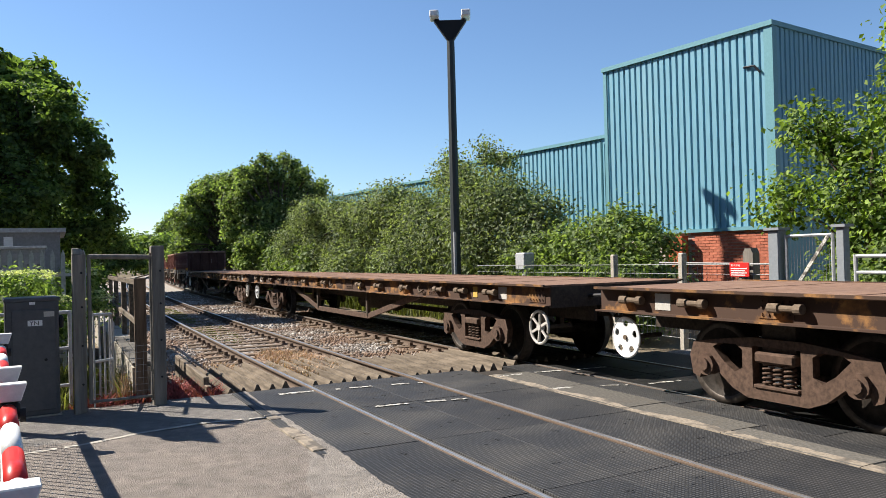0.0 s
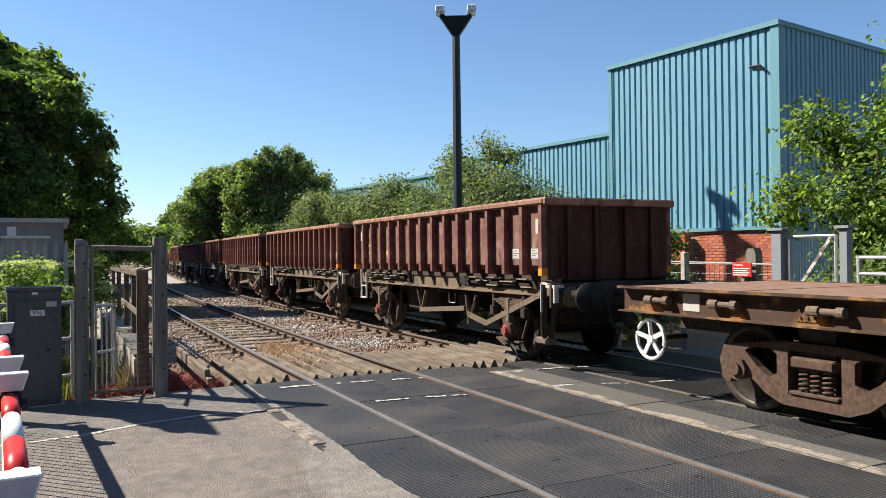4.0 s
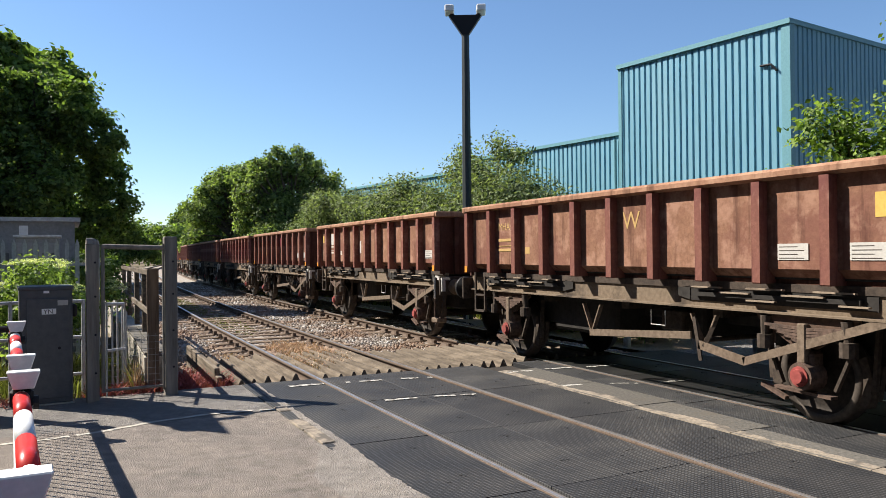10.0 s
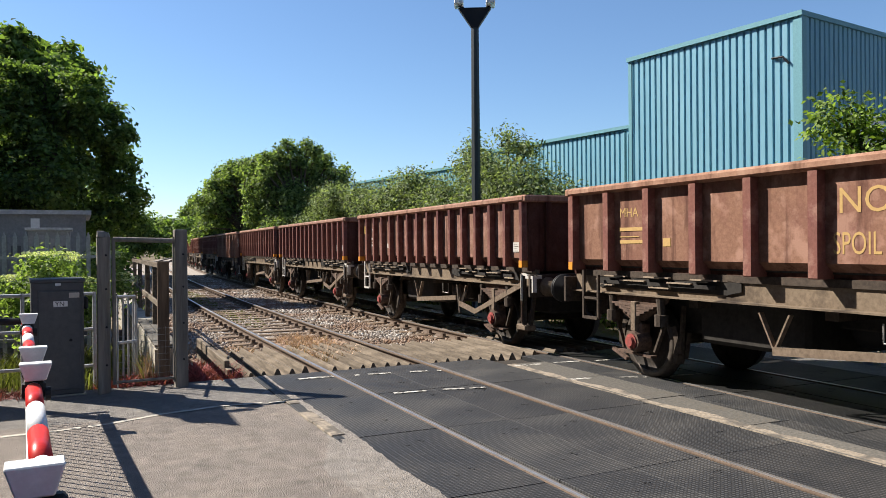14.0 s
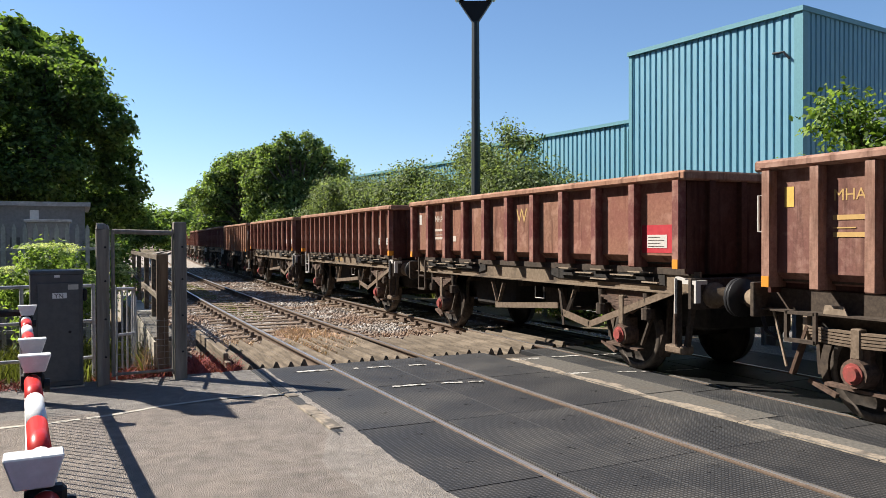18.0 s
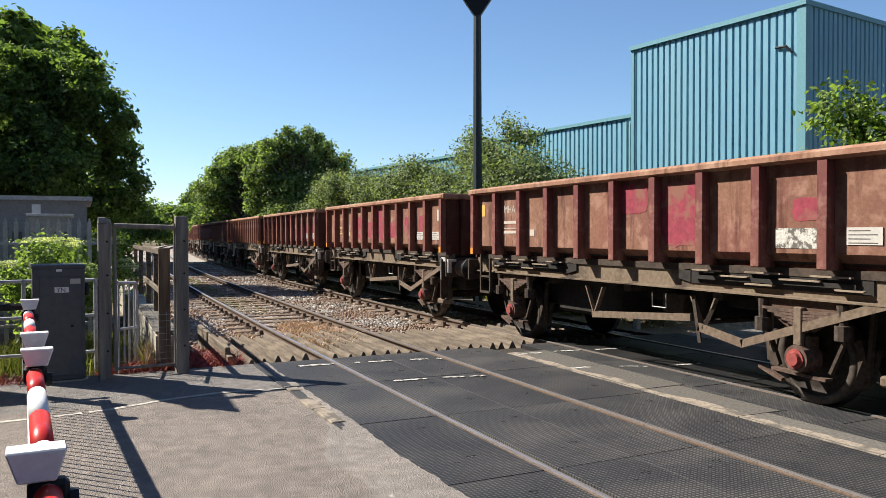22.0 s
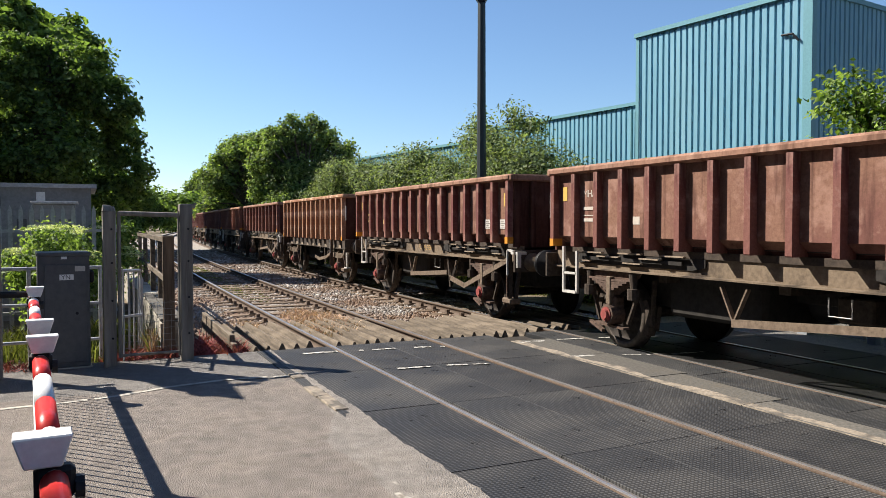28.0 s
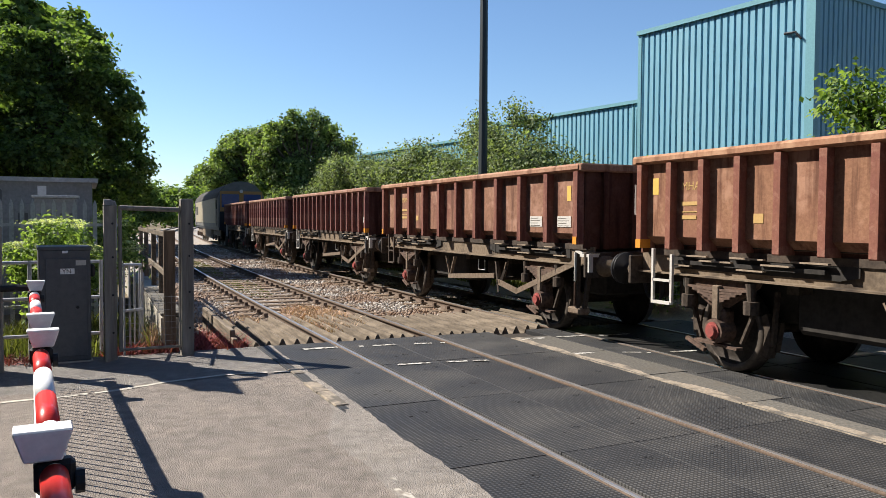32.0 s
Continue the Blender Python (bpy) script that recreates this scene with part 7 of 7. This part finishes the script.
    part("tool_basket", sbox(sbox(bmesh.new(), -3.95, -3.05, -0.9, -0.55, 0.55, 0.58), -3.95, -3.05, -0.9, -0.88, 0.58, 0.74), LEVER_DIRT, thing)
    part("basket_hanger", bar(bar(bmesh.new(), (-3.95, -0.9, 1.0), (-3.95, -0.9, 0.55), 0.03, 0.04), (-3.05, -0.9, 1.0), (-3.05, -0.9, 0.55), 0.03, 0.04), LEVER_DIRT, thing)
    hand_wheel(thing, h - 0.32, 6)
    disc_wheel(thing, -h + 0.45) if disc else hand_wheel(thing, -h + 0.45, 5)
    return thing


LOCO_ROOF = surface("grey_brown_roof", (0.03, 0.028, 0.028), (0.06, 0.055, 0.052), grain=5, stain=1, stain_colour=(0.08, 0.07, 0.06), rough=0.9, spec=0.2)
LOCO_SIDE = surface("dirty_grey_body", (0.085, 0.085, 0.082), (0.14, 0.138, 0.13), grain=5, stain=1.2, stain_colour=(0.19, 0.165, 0.12), rough=0.65)
LOCO_BAND = surface("dusty_gold_band", (0.22, 0.185, 0.125), (0.32, 0.275, 0.195), grain=6, stain=1.5, stain_colour=(0.19, 0.18, 0.16), rough=0.6)


LOCO_BROWN = plain("dusty_orange_brown", (0.30, 0.165, 0.055), 0.6)
# windscreen glass with the blue reflection painted into its base colour
SCREEN = surface("blue_tinted_glass", (0.02, 0.04, 0.13), (0.03, 0.055, 0.17), grain=2, rough=0.12, bump=0)


def locomotive():
    thing = empty("locomotive", None, "dirty grey and tan diesel freight locomotive with orange-brown cab front", "locomotive")
    arch = [(-1.31, 1.15), (-1.33, 2.95), (-1.22, 3.25), (-0.85, 3.65), (-0.4, 3.84), (0.0, 3.88), (0.4, 3.84), (0.85, 3.65), (1.22, 3.25), (1.33, 2.95), (1.31, 1.15)]
    turn = Matrix(((0, 1, 0, 0), (1, 0, 0, 0), (0, 0, 1, 0), (0, 0, 0, 1)))
    part("body_shell", prism(bmesh.new(), arch, -9.9, 9.9, m=turn), LOCO_SIDE, thing)
    part("roof", prism(bmesh.new(), [(-1.345, 2.93), (-1.235, 3.26), (-0.86, 3.67), (-0.4, 3.86), (0, 3.90), (0.4, 3.86), (0.86, 3.67), (1.235, 3.26), (1.345, 2.93)], -9.85, 9.85, m=turn), LOCO_ROOF, thing)
    for sy in (-1, 1):
        part("gold_band", sbox(bmesh.new(), -8.45, 8.45, sy * 1.31, sy * 1.342, 1.40, 2.92), LOCO_BAND, thing, "dusty pale body band")
        for x in (-8.9, 8.9):
            part("cab_door", sbox(bmesh.new(), x - 0.3, x + 0.3, sy * 1.315, sy * 1.345, 1.25, 2.9), LOCO_SIDE, thing)
            part("cab_window", sbox(bmesh.new(), x - 0.22 + 0.1, x + 0.32, sy * 1.32, sy * 1.352, 2.25, 2.8), GLASS, thing)
        for x in (-7.6, -6.5):
            part("grille", sbox(bmesh.new(), x - 0.5, x + 0.5, sy * 1.32, sy * 1.349, 1.95, 2.6), LOCO_ROOF, thing)
    for sx in (-1, 1):
        part("cab_front", prism(bmesh.new(), [(y * 0.985, z) for y, z in arch], 0.0, 0.18, m=Matrix.Translation((sx * 9.9, 0, 0)) @ Matrix.Diagonal((sx, 1, 1, 1)) @ turn), LOCO_SIDE, thing)
        part("screen_surround", sbox(bmesh.new(), sx * 10.075, sx * 10.09, -1.22, 1.22, 2.05, 3.30, 0.004), LOCO_BROWN, thing, "orange-brown windscreen surround")
        for y in (-0.63, 0.63):
            part("windscreen", sbox(bmesh.new(), sx * 10.09, sx * 10.11, y - 0.50, y + 0.50, 2.35, 3.12, 0.004), SCREEN, thing)
        part("front_skirt", sbox(bmesh.new(), sx * 10.08, sx * 10.14, -1.25, 1.25, 1.0, 2.1, 0.03), BLACK, thing)
        part("roof_lamp", tube(bmesh.new(), [(sx * 10.05, 0, 3.3), (sx * 10.16, 0, 3.3)], 0.10, 12), PLATE, thing)
        for y in (-0.865, 0.865):
            part("buffer", tube(bmesh.new(), [(sx * 10.1, y, 1.06), (sx * 10.5, y, 1.06), (sx * 10.5, y, 1.06), (sx * 10.56, y, 1.06)], 0.1, 14, radii=[0.12, 0.1, 0.24, 0.25]), BLACK, thing)
        for sy in (-1, 1):
            part("bogie_frame", sbox(bmesh.new(), sx * 4.6, sx * 9.1, sy * 1.0, sy * 1.12, 0.45, 0.95, 0.06), LEVER_DIRT, thing)
            for dx in (-1.85, 0.0, 1.85):
                part("axlebox", sbox(bmesh.new(), sx * 6.85 + dx - 0.2, sx * 6.85 + dx + 0.2, sy * 1.1, sy * 1.22, 0.32, 0.66, 0.05), BOGIE_RUST, thing)
        for dx in (-1.85, 0.0, 1.85):
            wheelset(thing, sx * 6.85 + dx)
    part("fuel_tank", boxes((-3.6, -1.2, 0.35, 3.6, 1.2, 1.1), bevel=0.12), LEVER_DIRT, thing)
    part("under_frame", boxes((-9.8, -1.25, 0.98, 9.8, 1.25, 1.18)), BLACK, thing)
    return thing


TYPES = {12: "a", 11: "a", 10: "a", 9: "a", 8: "a", 7: "b", 6: "b", 5: "b", 4: "b", 3: "b", 2: "b", 1: "a", 0: "a", -1: "a", -2: "c", -3: "b", -4: "a", -5: "b", -6: "c", -7: "b", -8: "b", -9: "b", -10: "a", -11: "a", -12: "a", -13: "a", -14: "a", -15: "d", -16: "b", -17: "a", -18: "b", -19: "a", -20: "a", -21: "a"}
# rust tone and amount of surviving red paint, where a wagon stands out
LOOKS = {8: (0.1, 0.95), 9: (0.15, 0.8), 7: (0.7, 0.15), 6: (0.75, 0.0), 5: (0.8, 0.0), 4: (0.6, 0.0), 3: (0.5, 0.35), 2: (0.5, 0.0), -3: (0.55, 0.15), -5: (0.6, 0.0), -6: (0.55, 0.0), -7: (0.55, 0.1), -8: (0.6, 0.0), -9: (0.5, 0.0), -10: (0.85, 0.0), -11: (0.8, 0.0), -17: (0.95, 0.0), -18: (0.6, 0.0), -15: (0.6, 0.0), -4: (0.5, 0.0), 10: (0.4, 0.0), -13: (0.35, 0.0), -14: (0.4, 0.0)}


def train_at(t):
    """How far the train has come at t seconds."""
    u = (t - 16.0) / 10.0
    return 0.237 + 99.285 * u - 1.313 * u * u + 0.124 * u ** 3 + 0.085 * max(0.0, 2.0 - t) ** 2


def front_of(n):
    """Where the front end of wagon n stands along the train."""
    return 9.31 * n + 0.643 * (0.6 * (n <= -1) + (n <= -3) + (n <= -7) + (n <= -16))


SIDE_TURN = pose(0, 0, 0, 90, 0, 0)


def on_side(x, z, y=-1.0485):
    return Matrix.Translation((x, y, z)) @ SIDE_TURN


DULL_PATCH = wagon_paint("dull_crimson_patch", (0.23, 0.062, 0.066), (0.22, 0.105, 0.075), 0.46, bleach=(0.27, 0.10, 0.095))
PINK_PATCH = surface("sun_faded_crimson", (0.20, 0.048, 0.062), (0.34, 0.066, 0.092), grain=11, stain=4.0, stain_colour=(0.24, 0.115, 0.09), stain_amount=(0.50, 0.62), rough=0.85, spec=0.06)
# bay, from and to across it, from and to up it
PATCHES = {
    4: ((5, 0.0, 1.0, 0.52, 0.93),), 3: ((5, 0.0, 1.0, 0.60, 0.93), (8, 0.0, 1.0, 0.2, 0.7)),
    -7: ((5, 0.0, 0.8, 0.50, 0.95), (6, 0.0, 1.0, 0.02, 0.95), (8, 0.45, 0.9, 0.35, 0.62)),
    -8: ((3, 0.0, 1.0, 0.05, 0.75), (4, 0.1, 1.0, 0.12, 0.58), (5, 0.0, 1.0, 0.02, 0.97), (6, 0.1, 0.9, 0.12, 0.55), (7, 0.25, 0.95, 0.18, 0.66), (8, 0.3, 0.9, 0.25, 0.68)),
    -9: ((0, 0.0, 1.0, 0.02, 0.62), (4, 0.0, 1.0, 0.02, 0.42), (5, 0.0, 1.0, 0.55, 0.95), (6, 0.0, 1.0, 0.02, 0.50), (7, 0.0, 1.0, 0.02, 0.60), (8, 0.0, 1.0, 0.02, 0.62), (9, 0.0, 1.0, 0.02, 0.55)),
    -15: ((2, 0.0, 1.0, 0.30, 0.95), (3, 0.1, 1.0, 0.35, 0.97), (5, 0.0, 1.0, 0.10, 0.70), (6, 0.2, 1.0, 0.25, 0.80), (7, 0.0, 1.0, 0.20, 0.75)),
}


def marks(ob, n, kind):
    """Plates, letters and bars painted on the near side of a wagon."""
    length, ribs = BODY[kind]
    h = length / 2
    bay = (length - 0.14) / (ribs - 1)
    rng = random.Random(n)
    off = PANEL_Y[kind] - 1.045

    def side(x, z):
        return on_side(x, z, -1.0485 - off)

    def bay_x(i):
        return -h + 0.07 + bay * i + 0.12 + (0.04 if kind == "b" else 0)

    def plate(x, z, w, tall, material, name="data_plate", label=""):
        return part(name, boxes((x, -1.0495 - off, z, x + w, -1.0455 - off, z + tall)), material, ob, label)

    def bars(x, z, w, rows, material, step=0.05, tall=0.02):
        for i in range(rows):
            part("lettering_bar", boxes((x, -1.0520 - off, z + step * i, x + w * rng.uniform(0.7, 1.0), -1.0492 - off, z + step * i + tall)), material, ob)

    word = "MPA" if n in (11, 9, -9, -14, -18, -8) else "MHA"
    ink = (LETTER_GOLD, LETTER)[n % 2] if n not in (3, -17, -9, 11) else (LETTER if n in (3, -9) else LETTER_GOLD)
    i = 1
    x = bay_x(i)
    w = bay - 0.20
    lettering(word, min(0.17, w * 0.42), ink, ob, side(x, 2.06))
    bars(x, 1.72, w * 0.9, 2, ink, 0.16, 0.045)
    bars(x, 1.80, w * 0.9, 1, ink, 0.1, 0.012)
    if kind != "b" or n % 2:
        plate(bay_x(0) + 0.02, 2.02, 0.11, 0.20, YELLOW if n % 3 else PLATE, "warning_plate", "yellow warning plate")
    last = ribs - 2
    for k in (last, last - 1):
        if k == last - 1 and n % 4 == 1:
            continue
        px = bay_x(k) + 0.02
        if n in (7, -3):
            plate(px - 0.10, 1.54, bay - 0.12, 0.34, RED_PATCH, "paint_patch", "fresh red paint patch")
        p = part("data_plate", boxes((px, -1.0535 - off, 1.60, px + w * 0.6, -1.0500 - off, 1.76)), PLATE, ob, "white data plate")
        for q in range(4):
            part("print_bar", boxes((px + 0.02, -1.0555 - off, 1.615 + 0.037 * q, px + w * (0.52 - 0.12 * (q % 2)), -1.0538 - off, 1.622 + 0.037 * q)), FRAME_DIRT, p)
    if n % 2 == 0:
        plate(bay_x(last) + w * 0.45, 1.98, 0.10, 0.22, YELLOW if n % 4 else PLATE, "warning_plate", "small warning plate")
    bx = bay_x(3 if kind != "b" else 2) + 0.03
    plate(bx, 1.68, 0.13, 0.10, ink, "tare_mark", "small painted tare mark")
    for k, u0, u1, v0, v1 in PATCHES.get(n, ()):
        # what is left of brighter paint in one bay, with a ragged edge
        x0, span_x = -h + 0.07 + bay * k + 0.045, bay - 0.09
        bottom = (1.22 if kind in "cd" else 1.36) + 0.16
        cx, cz, rx, rz = x0 + span_x * (u0 + u1) / 2, bottom + (2.39 - bottom) * (v0 + v1) / 2, span_x * (u1 - u0) / 2, (2.39 - bottom) * (v1 - v0) / 2
        loop = []
        for j in range(44):
            a = 2 * math.pi * j / 44
            c, d = math.cos(a), math.sin(a)
            q = (abs(c) ** 6 + abs(d) ** 6) ** (-1 / 6)
            wob = 1 - 0.16 * abs(noise.noise(Vector((c * 2.6, d * 2.6, n + 3 * k)))) - 0.05 * rng.random()
            loop.append((cx + rx * c * q * (1 if abs(c) * q > 0.97 and u1 - u0 > 0.95 else wob), cz + rz * d * q * wob))
        part("paint_patch", prism(bmesh.new(), loop, -1.0482 - off, -1.0445 - off), DULL_PATCH if kind == "d" else PINK_PATCH, ob, "remains of brighter crimson paint")
    if n == -3:
        lettering("W", 0.32, LETTER_GOLD, ob, side(bay_x(5), 1.98))
    if n == 2:
        lettering("NO", 0.34, LETTER_GOLD, ob, side(bay_x(5) + 0.02, 1.98))
        lettering("SPOIL", 0.27, LETTER_GOLD, ob, side(bay_x(5) - 0.03, 1.60) @ Matrix.Diagonal((0.72, 1.1, 1, 1)))
    if n in (-10, -4, -14):
        lettering("COALFISH", 0.15, LETTER_GOLD, ob, on_side({-14: -0.27, -10: 0.05}.get(n, -0.95), 1.14, -0.9985))
    if n == -9:
        lettering("128", 0.15, LETTER, ob, side(bay_x(7) + 0.05, 2.0))
        lettering("215", 0.17, LETTER, ob, side(bay_x(7) + 0.12, 1.8))
    if n in (-5, 6):
        lettering("W", 0.32, LETTER_GOLD, ob, side(bay_x(5), 1.98))
    if n == 5:
        plate(bay_x(4), 1.72, 0.09, 0.3, PLATE)
        plate(bay_x(1), 1.95, 0.34, 0.3, PLATE)
    if n in (-7, 10):
        plate(bay_x(last - 1), 1.56, w * 0.9, 0.2, WHITE_PAINT, "flaked_patch", "flaking pale paint patch")


RED_PATCH = surface("fresh_red_patch", (0.36, 0.03, 0.04), (0.44, 0.045, 0.055), grain=14, rough=0.6)
TRAIN = []  # thing, middle along the train
patterns = {k: box_wagon(k) for k in "abcd"}
spare = {k: copy_thing(patterns[k], pose(0, 0, 0)) for k in "abcd"}
for n, kind in TYPES.items():
    if kind in patterns:
        ob = patterns.pop(kind)
    else:
        ob = copy_thing(spare[kind], pose(0, 0, 0))
    rng = random.Random(n + 100)
    tone, red = LOOKS.get(n, (rng.uniform(0.0, 0.4), 0.0))
    marks(ob, n, kind)
    for o in (ob, *ob.children_recursive):
        o.color = ((n % 17) / 17.0, tone, red, 1)
    TRAIN.append((ob, front_of(n) - BODY[kind][0] / 2))
for k in spare:
    for o in (*spare[k].children_recursive, spare[k]):
        bpy.data.objects.remove(o)
flat = flat_wagon()
FLAT_FRONT = front_of(12) + 1.75
for i in range(3):
    TRAIN.append((flat if i == 0 else copy_thing(flat, pose(0, 0, 0)) if i == 1 else flat_wagon(True), FLAT_FRONT + 9.62 + 20.36 * i))
TRAIN.append((locomotive(), front_of(-22) - 10.5))


# ---- what moves ----


def motions():
    for thing, middle in TRAIN:
        walk(thing, [(t, along(train_at(t) + middle, TRACK_FAR)) for t in range(33)])
        sets = [o for o in thing.children_recursive if o.name.split(".")[0] == "wheelset"]
        near = [t for t in np.arange(0.0, 32.01, 1.0 / 15.0) if -42.0 < train_at(t) + middle < 8.0]
        for ob in sets:
            x, z = ob.matrix_basis.translation.x, ob.matrix_basis.translation.z
            turn = lambda t: pose(x, 0, z) @ Matrix.Rotation(train_at(t) / WHEEL_R, 4, "Y")
            times = near if len(near) > 1 else []
            rows = [(t, turn(t)) for t in times]
            if not rows:
                rows = [(0.0, pose(x, 0, z)), (32.0, pose(x, 0, z))]
            if rows[0][0] > 0.05:
                rows.insert(0, (0.0, rows[0][1]))
            if rows[-1][0] < 31.95:
                rows.append((32.0, rows[-1][1]))
            walk(ob, rows)


motions()
